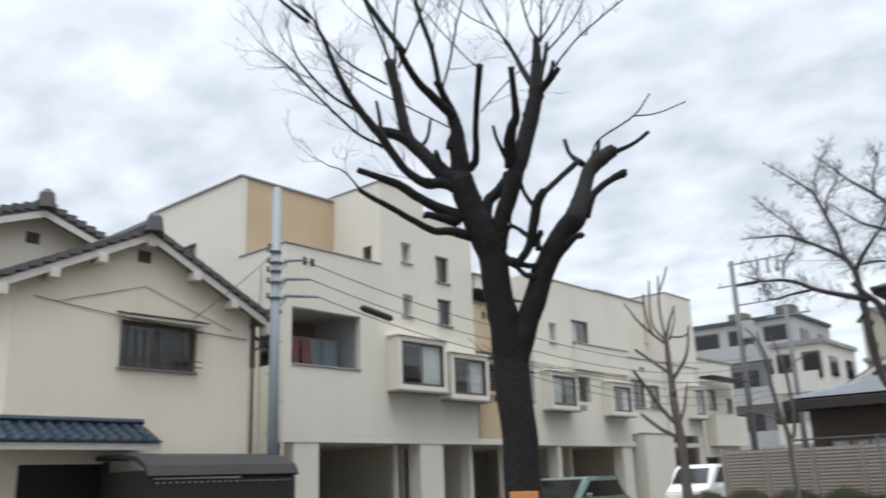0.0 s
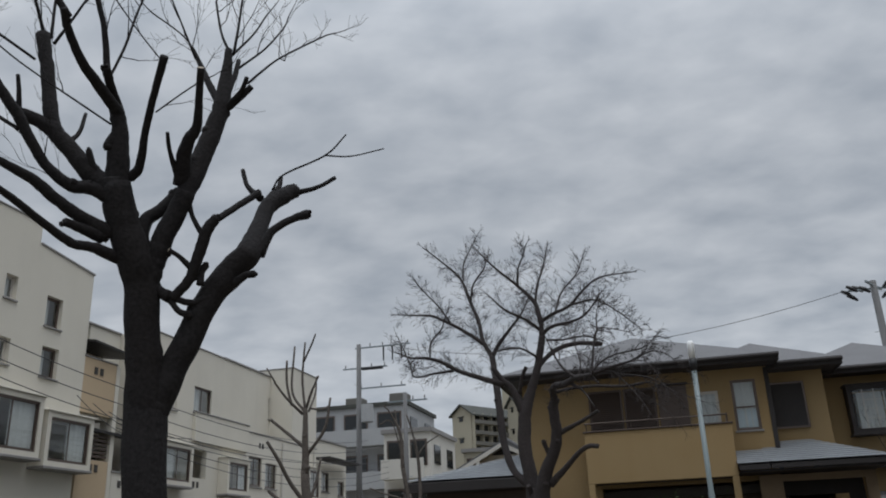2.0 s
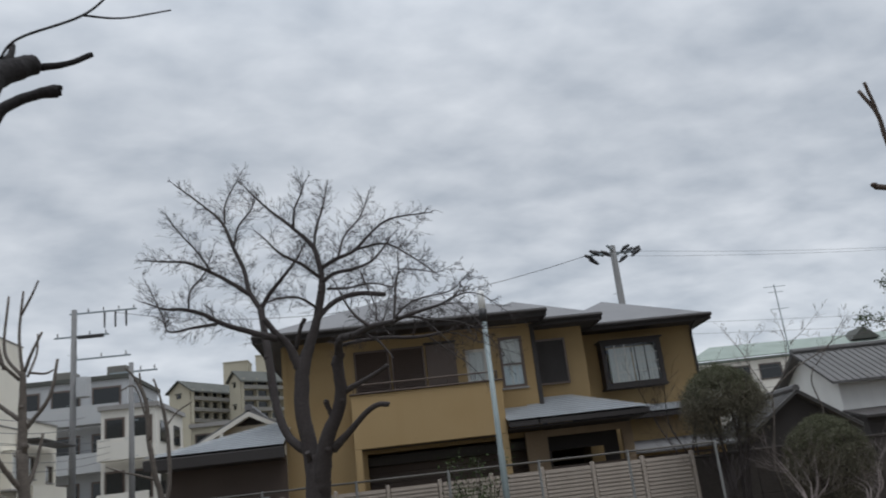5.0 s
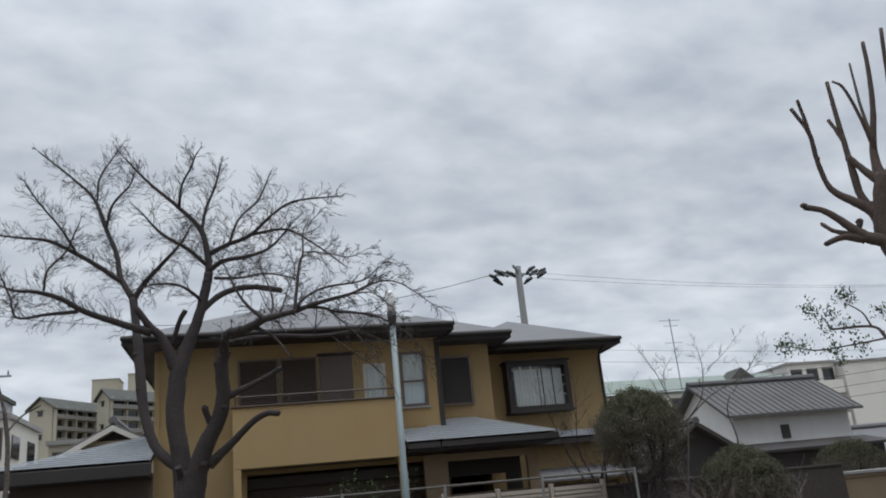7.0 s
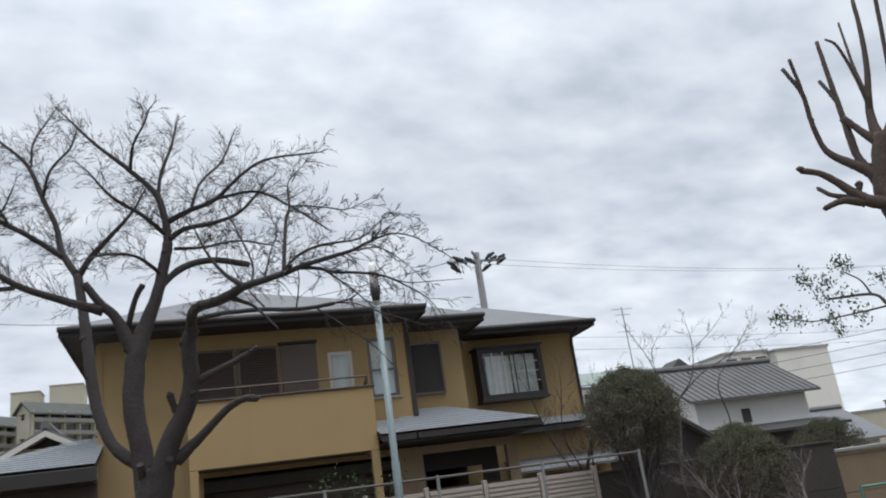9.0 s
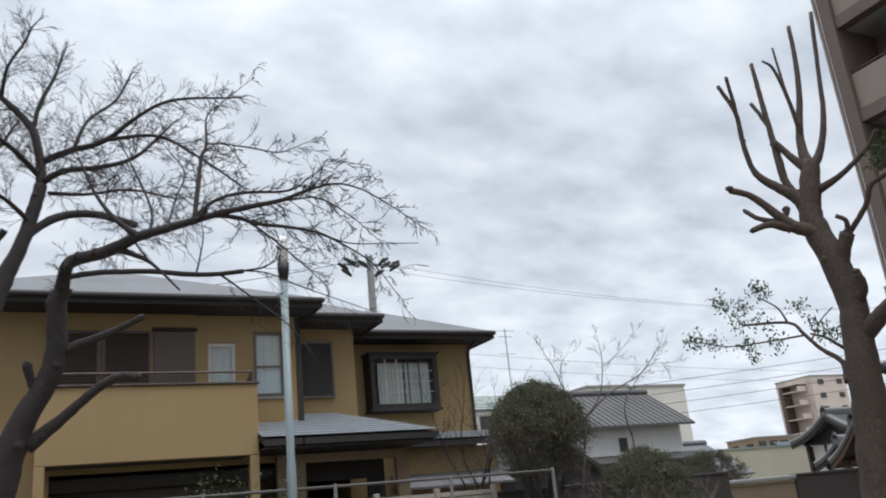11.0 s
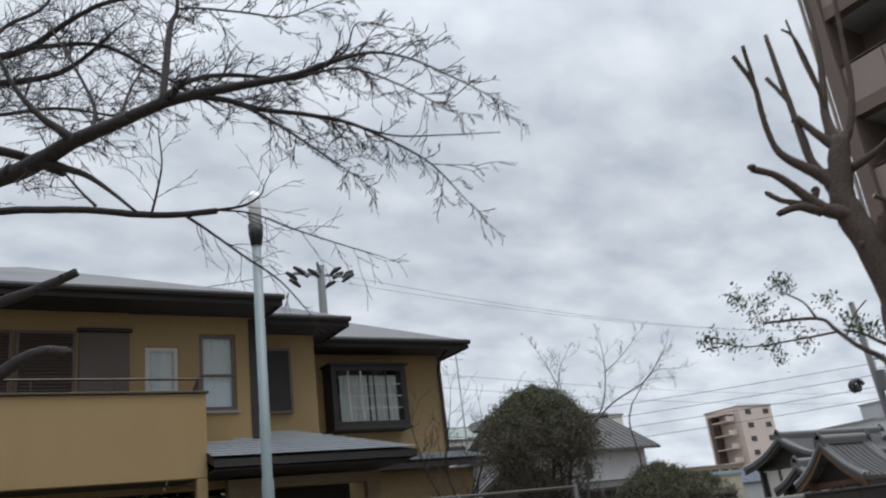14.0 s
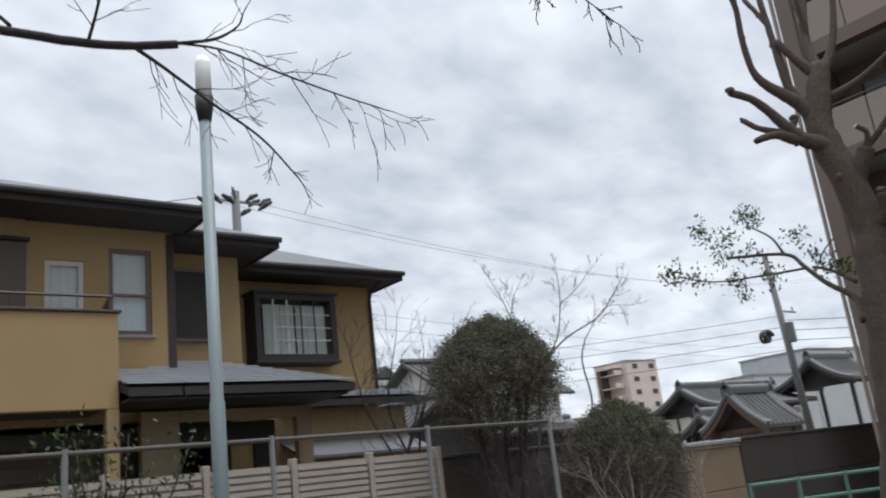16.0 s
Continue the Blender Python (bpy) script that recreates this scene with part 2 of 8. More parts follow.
DARK_GLASS = material("tinted_car_glass", (0.012, 0.014, 0.015), 0.08, 60, 0.02, 0.02, 1.0, 0.0)
LAUNDRY_RED = material("dull_pink_cloth", (0.36, 0.17, 0.17), 0.95, 40, 0.1, 0.1, 2.0, 0.2)
LAUNDRY_BLUE = material("grey_blue_cloth", (0.24, 0.29, 0.33), 0.95, 40, 0.1, 0.1, 2.0, 0.2)
GALV_DARK = material("dark_sheet_roof", (0.03, 0.027, 0.026), 0.55, 40, 0.1, 0.2, 0.8, 0.15, metal=0.3, streak=0.15)


# ---- building blocks ----
def thing(name, x, y, z, label, category, group="", kind=""):
    return tagged(_place(new(name), x, y, z), label, category, group, kind)


def _place(ob, x, y, z):
    ob.location = (x, y, z)
    ob.empty_display_size = 0.2
    return ob


def part(name, bm, mat, parent=None, label="", smooth=False):
    """One bmesh, in world metres, as one mesh object under a thing or a part."""
    me = bpy.data.meshes.new(name)
    bm.normal_update()
    bm.to_mesh(me)
    bm.free()
    me.materials.append(mat)
    if smooth:
        me.shade_smooth()
    ob = new(name, me)
    ob.visible_shadow = mat is not GLASS
    if parent:
        ob.parent = parent
        at = parent.location if parent.data is None else Vector((0, 0, 0))
        ob.matrix_parent_inverse = Matrix.Translation(-at)
    return tagged(ob, label)


def box(bm, x0, x1, y0, y1, z0, z1, bevel=0.0):
    x0, x1, y0, y1, z0, z1 = min(x0, x1), max(x0, x1), min(y0, y1), max(y0, y1), min(z0, z1), max(z0, z1)
    made = bmesh.ops.create_cube(bm, size=1.0, matrix=Matrix.Translation(((x0 + x1) / 2, (y0 + y1) / 2, (z0 + z1) / 2)) @ Matrix.Diagonal((x1 - x0, y1 - y0, z1 - z0, 1)))
    if bevel:
        edges = {e for q in made["verts"] for e in q.link_edges}
        bmesh.ops.bevel(bm, geom=list(edges), offset=bevel, segments=1, affect="EDGES")
    return bm


def one(x0, x1, y0, y1, z0, z1, bevel=0.0):
    return box(bmesh.new(), x0, x1, y0, y1, z0, z1, bevel)


def solid(bm, points, extrude):
    """A flat polygon pushed along a vector into a closed solid."""
    low = [bm.verts.new(p) for p in points]
    high = [bm.verts.new(Vector(p) + Vector(extrude)) for p in points]
    n = len(low)
    faces = [bm.faces.new(low), bm.faces.new(high[::-1])]
    faces += [bm.faces.new((low[i], high[i], high[(i + 1) % n], low[(i + 1) % n])) for i in range(n)]
    bmesh.ops.recalc_face_normals(bm, faces=faces)
    return bm


def holed(axis, at, depth, s0, s1, z0, z1, holes=()):
    """A wall sheet from at to at + depth with rectangular openings right through. axis x: it runs along y."""
    ss = sorted({s0, s1, *[h for q in holes for h in q[:2] if s0 < h < s1]})
    zs = sorted({z0, z1, *[h for q in holes for h in q[2:4] if z0 < h < z1]})
    bm, verts = bmesh.new(), {}

    def vert(i, j, k):
        if (i, j, k) not in verts:
            d = at + depth * k
            verts[i, j, k] = bm.verts.new((d, ss[i], zs[j]) if axis == "x" else (ss[i], d, zs[j]))
        return verts[i, j, k]

    def full(i, j):
        if not (0 <= i < len(ss) - 1 and 0 <= j < len(zs) - 1):
            return False
        s, z = (ss[i] + ss[i + 1]) / 2, (zs[j] + zs[j + 1]) / 2
        return not any(h[0] < s < h[1] and h[2] < z < h[3] for h in holes)

    for i in range(len(ss) - 1):
        for j in range(len(zs) - 1):
            if not full(i, j):
                continue
            for k in (0, 1):
                bm.faces.new((vert(i, j, k), vert(i + 1, j, k), vert(i + 1, j + 1, k), vert(i, j + 1, k)))
            for di, dj, p, q in ((-1, 0, (i, j), (i, j + 1)), (1, 0, (i + 1, j), (i + 1, j + 1)), (0, -1, (i, j), (i + 1, j)), (0, 1, (i, j + 1), (i + 1, j + 1))):
                if not full(i + di, j + dj):
                    bm.faces.new((vert(*p, 0), vert(*q, 0), vert(*q, 1), vert(*p, 1)))
    bmesh.ops.recalc_face_normals(bm, faces=bm.faces)
    return bm


def along(axis, at, s0, s1, z0, z1, out0, out1, bevel=0.0):
    """A box that runs along a wall; out0 and out1 count from the wall's plane along its axis."""
    if axis == "x":
        return one(at + out0, at + out1, s0, s1, z0, z1, bevel)
    return one(s0, s1, at + out0, at + out1, z0, z1, bevel)


def window(house, axis, at, face, s0, s1, z0, z1, sash=FRAME, panes=2, curtain=None, sill=True, bars=False, deep=0.06):
    """A sliding window set back in its opening: frame, sashes with glass, sill, perhaps a curtain behind."""
    o, w = -face * deep, 0.045
    bm = bmesh.new()
    for a, b, c, d in ((s0, s1, z0, z0 + w), (s0, s1, z1 - w, z1), (s0, s0 + w, z0 + w, z1 - w), (s1 - w, s1, z0 + w, z1 - w)):
        k = along(axis, at, a, b, c, d, o, o - face * 0.06)
        me = bpy.data.meshes.new("tmp")
        k.to_mesh(me)
        k.free()
        bm.from_mesh(me)
        bpy.data.meshes.remove(me)
    win = part("window", bm, sash, house)
    step = (s1 - s0 - 2 * w) / panes
    for i in range(panes):
        p0, p1 = s0 + w + i * step, s0 + w + (i + 1) * step
        back = o - face * (0.015 + 0.022 * (i % 2))
        g = along(axis, at, p0 + 0.03, p1 - 0.03, z0 + w + 0.03, z1 - w - 0.03, back, back - face * 0.006)
        part("pane", g, GLASS, win)
        bm = bmesh.new()
        for a, b, c, d in ((p0, p1, z0 + w, z0 + w + 0.03), (p0, p1, z1 - w - 0.03, z1 - w), (p0, p0 + 0.03, z0 + w + 0.03, z1 - w - 0.03), (p1 - 0.03, p1, z0 + w + 0.03, z1 - w - 0.03)):
            x = (at + back + face * 0.008, at + back - face * 0.014)
            box(bm, *x, a, b, c, d) if axis == "x" else box(bm, a, b, *x, c, d)
        part("sash", bm, sash, win)
    if curtain:
        c0, c1 = curtain
        folds = bmesh.new()
        n = max(6, int((c1 - c0) / 0.05))
        rows = []
        for j, z in enumerate((z0 + 0.03, z1 - 0.03)):
            row = []
            for i in range(n + 1):
                s, dd = c0 + (c1 - c0) * i / n, at + o - face * (0.10 + 0.025 * math.sin(i * 1.9) + 0.01 * math.sin(i * 0.7))
                row.append(folds.verts.new((dd, s, z) if axis == "x" else (s, dd, z)))
            rows.append(row)
        for i in range(n):
            folds.faces.new((rows[0][i], rows[0][i + 1], rows[1][i + 1], rows[1][i]))
        part("curtain", folds, CURTAIN, win, "white hanging curtain", smooth=True)
    if sill:
        part("window_sill", along(axis, at, s0 - 0.04, s1 + 0.04, z0 - 0.05, z0 - 0.002, -face * 0.05, face * 0.05, 0.008), CAP, win)
    if bars:
        for i in range(9):
            s = s0 + (s1 - s0) * (i + 0.5) / 9
            part("bar", along(axis, at, s - 0.009, s + 0.009, z0 - 0.03, z1 - 0.1, face * 0.13, face * 0.148), TRIM, win)
        for z in (z0 + 0.08, z0 + 0.2, z1 - 0.12):
            part("cross_bar", along(axis, at, s0 - 0.06, s1 + 0.06, z - 0.01, z + 0.01, face * 0.1485, face * 0.165), TRIM, win)
    return win


def tube(bm, points, radii, sides=8, close=True):
    """A tapered round limb through the points."""
    rings, normal = [], None
    pts = [Vector(p) for p in points]
    for i, p in enumerate(pts):
        way = (pts[min(i + 1, len(pts) - 1)] - pts[max(i - 1, 0)])
        way = way.normalized() if way.length > 1e-6 else Vector((0, 0, 1))
        if normal is None:
            normal = way.orthogonal().normalized()
        normal = (normal - way * normal.dot(way))
        normal = normal.normalized() if normal.length > 1e-4 else way.orthogonal().normalized()
        side = way.cross(normal)
        r = radii[i]
        rings.append([bm.verts.new(p + (normal * math.cos(2 * math.pi * k / sides) + side * math.sin(2 * math.pi * k / sides)) * r) for k in range(sides)])
    for a, b in zip(rings, rings[1:]):
        for k in range(sides):
            bm.faces.new((a[k], a[(k + 1) % sides], b[(k + 1) % sides], b[k]))
    if close:
        bm.faces.new(rings[0][::-1])
        bm.faces.new(rings[-1])
    return bm


def rod(p, q, r, sides=8):
    return tube(bmesh.new(), [p, q], [r, r], sides)


def sagging(bm, p, q, sag, r, n=14, sides=5):
    p, q = Vector(p), Vector(q)
    pts = [p.lerp(q, i / n) - Vector((0, 0, 4 * sag * (i / n) * (1 - i / n))) for i in range(n + 1)]
    return tube(bm, pts, [r] * (n + 1), sides)


def cable(p, q, sag=0.3, r=0.012, label="black overhead cable strung between poles"):
    ob = part("cable", sagging(bmesh.new(), p, q, sag, r), CABLE)
    return tagged(ob, label, "cable", "overhead cables")

# ---- ground ----
bm = bmesh.new()
bmesh.ops.create_grid(bm, x_segments=60, y_segments=60, size=1500)
tagged(part("ground", bm, EARTH), "bare trodden park earth with dry patches", "ground", kind="structure")
tagged(part("road", one(-15.2, -10.0, -60, 70, -0.1, 0.012), ASPHALT), "dark asphalt lane before the terrace", "road", kind="structure")
for y in range(-8, 46, 2):
    tagged(part("kerb", one(-9.99, -9.82, y, y + 1.985, -0.1, 0.14, 0.015), KERB_STONE), "grey concrete kerb stone beside the lane", "kerb", "kerb stones", "structure")


# ---- white terrace ----
X0 = -16.62


def opening_back(house, y0, y1, z0, z1, depth=2.6):
    """The recessed back wall of a balcony or garage."""
    part("back_wall", one(X0 - depth - 0.12, X0 - depth, y0, y1, z0, z1), CREAM, house)


def bay_window(house, y0, y1, z0, z1, out=0.45, curtain=None):
    """A boxed-out window with a heavy frame round it, and glass in front."""
    bay = part("bay_window", holed("x", X0 + out, -out + 0.002, y0, y1, z0, z1, [(y0 + 0.13, y1 - 0.13, z0 + 0.13, z1 - 0.13)]), CREAM, house, "boxed-out cream window surround")
    part("bay_sill", one(X0 + 0.01, X0 + out + 0.05, y0 - 0.04, y1 + 0.04, z0 - 0.07, z0 - 0.003, 0.01), CAP, bay)
    part("bay_cap", one(X0 + 0.01, X0 + out + 0.05, y0 - 0.04, y1 + 0.04, z1 + 0.003, z1 + 0.05, 0.01), CREAM, bay)
    window(house, "x", X0 + out, 1, y0 + 0.13, y1 - 0.13, z0 + 0.13, z1 - 0.13, FRAME, 2, curtain, sill=False, deep=0.04)


def coping(house, x0, x1, y0, y1, z):
    part("coping", one(min(x0, x1) - 0.03, max(x0, x1) + 0.03, min(y0, y1) - 0.03, max(y0, y1) + 0.03, z + 0.002, z + 0.05, 0.01), CAP, house)


def vents(house, y, z, n=2):
    for i in range(n):
        part("vent", one(X0 - 0.001, X0 + 0.012, y + i * 0.25, y + 0.14 + i * 0.25, z, z + 0.2), DARK, house, "dark slot in the parapet")


def unit_one():
    h = thing("townhouse", X0, 17, 0, "cream rendered three-storey townhouse with open garages below", "house", "white terrace houses")
    # garage level
    for y0, y1 in ((13.55, 14.34), (18.10, 19.07)):
        part("pillar", one(X0 - 0.5, X0 - 0.02, y0, y1, 0, 2.6), CREAM, h)
    for y in (14.62, 17.62, 20.55):
        part("post", one(X0 - 0.75, X0 - 0.6, y, y + 0.16, 0, 2.62), PALE_FRAME, h)
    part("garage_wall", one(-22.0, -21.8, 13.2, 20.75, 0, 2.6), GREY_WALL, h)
    part("side_wall", one(-23.3, X0 - 0.603, 13.2, 13.39, 0, 2.6), CREAM, h)
    part("side_wall", holed("y", 13.2, 0.19, -23.3, X0 - 0.203, 2.783, 7.6, [(-18.3, -17.0, 4.52, 5.97)]), CREAM, h)
    part("party_wall", one(-23, X0 - 1.2, 18.5, 18.68, 0, 2.6), CREAM, h)
    part("end_wall", one(-23.3, X0 - 0.3, 20.62, 20.75, 0, 9.3), CREAM, h)
    part("slab", one(-23.3, X0 + 0.003, 13.2, 20.75, 2.6, 2.78), CREAM, h)
    # first floor with the corner balcony
    part("front_wall", holed("x", X0, -0.2, 13.2, 16.6, 2.783, 7.6, [(13.42, 15.8, 4.52, 5.97)]), CREAM, h)
    # Back wall browner than the cream front: the recess's shade put into its colour.
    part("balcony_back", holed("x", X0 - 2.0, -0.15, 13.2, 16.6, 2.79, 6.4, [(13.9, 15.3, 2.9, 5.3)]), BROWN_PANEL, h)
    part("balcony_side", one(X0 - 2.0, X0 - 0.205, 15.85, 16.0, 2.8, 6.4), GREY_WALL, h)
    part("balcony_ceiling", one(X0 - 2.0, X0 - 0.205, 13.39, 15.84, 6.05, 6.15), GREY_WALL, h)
    window(h, "x", X0 - 2.0, 1, 13.9, 15.3, 2.9, 5.3, FRAME, 2, sill=False)
    part("terrace_floor", one(-23.3, X0 - 0.21, 13.39, 16.6, 6.5, 6.65), GREY_WALL, h)
    coping(h, X0 - 0.2, X0, 13.2, 16.6, 7.6)
    coping(h, -18.6, X0 - 0.24, 13.2, 13.38, 7.6)
    part("balcony_coping", one(X0 - 0.22, X0 + 0.03, 13.42, 15.78, 4.48, 4.535, 0.008), CAP, h)
    vents(h, 13.75, 7.12)
    # tower with its sloping top
    holes = [(17.49, 17.9, 7.84, 8.45), (19.0, 19.62, 7.48, 8.3), (17.5, 17.92, 6.22, 6.87), (19.04, 19.68, 6.15, 6.95), (16.95, 18.72, 4.17, 5.39), (19.17, 20.7, 4.02, 5.1)]
    part("tower_wall", holed("x", X0, -0.2, 16.6, 20.75, 2.783, 9.0, holes), CREAM, h)
    bm = solid(bmesh.new(), [(X0, 16.6, 9.0), (X0, 20.75, 9.0), (X0, 20.75, 9.36), (X0, 18.5, 9.56), (X0, 18.5, 10.12), (X0, 16.6, 10.12)], (-0.2, 0, 0))
    part("gable_top", bm, CREAM, h)
    part("tower_side", holed("y", 16.6, 0.18, -23.3, X0 - 0.203, 6.6, 10.118, [(-17.35, -16.98, 7.6, 8.25), (-18.25, -17.75, 7.5, 8.0)]), CREAM, h)
    # Curtains added to all four: pale cloth in place of the lit reveals.
    for y0, y1, z0, z1 in holes[:4]:
        window(h, "x", X0, 1, y0, y1, z0, z1, PALE_FRAME if y1 - y0 < 0.5 else FRAME, 1, (y0, y1) if y1 - y0 < 0.5 else (y0, y0 + 0.35), deep=0.12)
    window(h, "y", 16.6, -1, -17.35, -16.98, 7.6, 8.25, FRAME, 1)
    window(h, "y", 16.6, -1, -18.25, -17.75, 7.5, 8.0, FRAME, 1)
    bay_window(h, 16.82, 18.85, 4.04, 5.52, curtain=(17.85, 18.7))
    bay_window(h, 19.04, 20.83, 3.89, 5.23, curtain=(19.95, 20.65))
    part("roof", one(X0 - 6.5, X0 + 0.03, 16.57, 18.53, 10.122, 10.17, 0.01), CAP, h)
    part("low_roof", solid(bmesh.new(), [(X0 + 0.03, 20.78, 9.362), (X0 + 0.03, 18.53, 9.562), (X0 + 0.03, 18.53, 9.61), (X0 + 0.03, 20.78, 9.41)], (-6.5, 0, 0)), CAP, h)
    part("step_wall", one(X0 - 6.4, X0 - 0.203, 18.34, 18.498, 9.4, 10.118), CREAM, h)
    # tan penthouse behind the terrace
    part("penthouse_wall", holed("x", -18.62, -0.18, 13.393, 16.59, 6.66, 9.95, [(14.15, 14.95, 7.5, 8.2)]), TAN, h, "tan rendered penthouse wall")
    window(h, "x", -18.62, 1, 14.15, 14.95, 7.5, 8.2, FRAME, 2)
    part("penthouse_side", holed("y", 13.203, 0.18, -23.3, -18.6, 7.603, 9.95, [(-21.6, -20.75, 7.7, 8.5)]), CREAM, h)
    window(h, "y", 13.203, -1, -21.6, -20.75, 7.7, 8.5, FRAME, 2)
    part("penthouse_roof", one(-23.4, -18.57, 13.15, 16.58, 9.953, 10.02, 0.01), CAP, h)
    part("rear_wall", one(-23.5, -23.3, 13.2, 20.75, 0, 9.9), CREAM, h)
    for i, (y, z) in enumerate(((13.32, 2.9), (16.45, 2.8))):
        part("downpipe", rod((X0 + 0.05 - 0.0, y - 0.2, 0.0) if i == 0 else (X0 - 1.0, 13.12, 0), (X0 + 0.05, y - 0.2, 3.2) if i == 0 else (X0 - 1.0, 13.12, 7.2), 0.04), CREAM, h)
    return h


def unit_two():
    h = thing("townhouse", X0, 25, 0, "cream townhouse with tan balcony bay and boxed-out windows", "house", "white terrace houses")
    part("slab", one(-23.3, X0 - 0.003, 20.76, 30.3, 2.6, 2.78), CREAM, h)
    part("garage_wall", one(-22.0, -21.8, 20.76, 30.3, 0, 2.6), GREY_WALL, h)
    for y0, y1 in ((22.3, 22.5), (25.1, 25.3), (29.55, 30.28)):
        part("pillar", one(X0 - 0.5, X0 - 0.05, y0, y1, 0, 2.6), CREAM, h)
    part("party_wall", one(-23, X0 - 1.0, 27.3, 27.46, 0, 2.6), CREAM, h)
    # tan balconies
    part("tan_parapet", one(X0 - 0.15, X0 - 0.01, 20.84, 22.2, 2.783, 4.27), TAN, h, "tan rendered balcony parapet")
    part("tan_parapet", one(X0 - 0.15, X0 - 0.01, 20.76, 22.2, 5.5, 7.02), TAN, h, "tan rendered balcony parapet")
    coping(h, X0 - 0.15, X0 - 0.01, 20.76, 22.2, 7.02)
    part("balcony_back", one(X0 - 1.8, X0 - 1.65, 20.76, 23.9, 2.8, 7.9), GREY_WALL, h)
    part("balcony_floor", one(X0 - 1.6, X0 - 0.16, 20.76, 22.2, 5.4, 5.5), CREAM, h)
    part("pergola", solid(bmesh.new(), [(X0 + 0.25, 20.8, 7.42), (X0 + 0.25, 23.1, 7.32), (X0 + 0.25, 23.1, 7.38), (X0 + 0.25, 20.8, 7.48)], (-2.0, 0, 0.3)), GALV_DARK, h, "dark sheet awning over the balcony")
    vents(h, 21.2, 6.6)
    vents(h, 21.35, 3.95)
    part("bay_pier", one(X0 - 0.4, X0 - 0.005, 22.21, 22.38, 2.783, 7.02), CREAM, h)
    part("recess_parapet", one(X0 - 0.15, X0, 22.39, 23.9, 2.783, 4.0), CREAM, h)
    coping(h, X0 - 0.15, X0, 22.39, 23.86, 4.0)
    vents(h, 22.7, 3.6)
    part("mid_wall", holed("x", X0 - 1.2, -0.2, 22.39, 23.9, 2.783, 8.45, [(22.55, 23.75, 3.0, 5.05)]), CREAM, h)
    window(h, "x", X0 - 1.2, 1, 22.55, 23.75, 3.0, 5.05, FRAME, 2, (22.6, 22.95), sill=False)
    part("mid_coping", one(X0 - 1.5, X0 - 1.15, 20.76, 23.88, 8.452, 8.52, 0.01), CAP, h)
    part("upper_back", one(X0 - 1.5, X0 - 1.3, 20.76, 22.38, 7.0, 8.45), CREAM, h)
    part("lower_awning", solid(bmesh.new(), [(X0 + 0.1, 20.8, 5.05), (X0 + 0.1, 23.8, 4.95), (X0 + 0.1, 23.8, 5.03), (X0 + 0.1, 20.8, 5.13)], (-1.3, 0, 0.3)), GALV_DARK, h, "dark sheet awning over the lower balcony")
    for i in range(6):
        part("louvre", one(X0 - 0.12, X0 - 0.08, 20.86, 22.18, 4.36 + i * 0.11, 4.42 + i * 0.11), BROWN_SHUTTER, h)
    # tower
    holes = [(25.0, 25.45, 6.2, 6.9), (26.5, 27.66, 6.31, 7.19), (24.44, 25.89, 3.93, 4.95), (26.5, 27.52, 4.17, 5.1)]
    part("tower_wall", holed("x", X0, -0.2, 23.9, 28.45, 2.783, 8.5, holes), CREAM, h)
    coping(h, X0 - 0.2, X0, 23.9, 28.45, 8.5)
    part("tower_side", one(-22, X0 - 0.203, 28.25, 28.45, 2.8, 8.5), CREAM, h)
    part("tower_side", one(-22, X0 - 0.203, 23.9, 24.1, 2.8, 8.5), CREAM, h)
    part("tower_roof", one(-22, X0 - 0.21, 24.11, 28.24, 8.2, 8.32), CAP, h)
    window(h, "x", X0, 1, 25.0, 25.45, 6.2, 6.9, PALE_FRAME, 1, (25.0, 25.45))
    window(h, "x", X0, 1, 26.5, 27.66, 6.31, 7.19, FRAME, 2, (26.6, 27.1))
    bay_window(h, 24.31, 26.02, 3.8, 5.08, 0.4, (24.5, 25.1))
    part("balcony_recess", one(X0 - 1.3, X0 - 1.2, 26.2, 28.0, 3.6, 5.4), GREY_WALL, h)
    vents(h, 26.7, 3.85)
    # upper balcony box and the wing behind it
    part("balcony_front", one(X0 + 0.0, X0 + 0.12, 26.52, 30.3, 5.34, 6.28), CREAM, h)
    part("balcony_end", one(X0 - 1.2, X0 - 0.002, 30.18, 30.3, 5.34, 6.28), CREAM, h)
    coping(h, X0, X0 + 0.12, 26.52, 30.3, 6.28)
    part("wing_wall", holed("x", X0, -0.2, 28.46, 30.3, 2.783, 5.33, [(28.47, 29.82, 3.86, 4.81)]), CREAM, h)
    bay_window(h, 28.34, 29.95, 3.73, 4.94, 0.4, (29.3, 29.8))
    part("tan_wall", holed("x", X0 - 1.25, -0.15, 28.46, 30.3, 5.35, 8.2, [(28.7, 29.15, 6.5, 7.4)]), TAN, h, "tan rendered recessed wall")
    window(h, "x", X0 - 1.25, 1, 28.7, 29.15, 6.5, 7.4, FRAME, 1)
    part("wing_roof", one(-22, X0 - 1.2, 28.46, 30.3, 8.2, 8.3), CAP, h)
    part("rear_wall", one(-23.5, -23.3, 20.76, 30.3, 0, 8.2), CREAM, h)


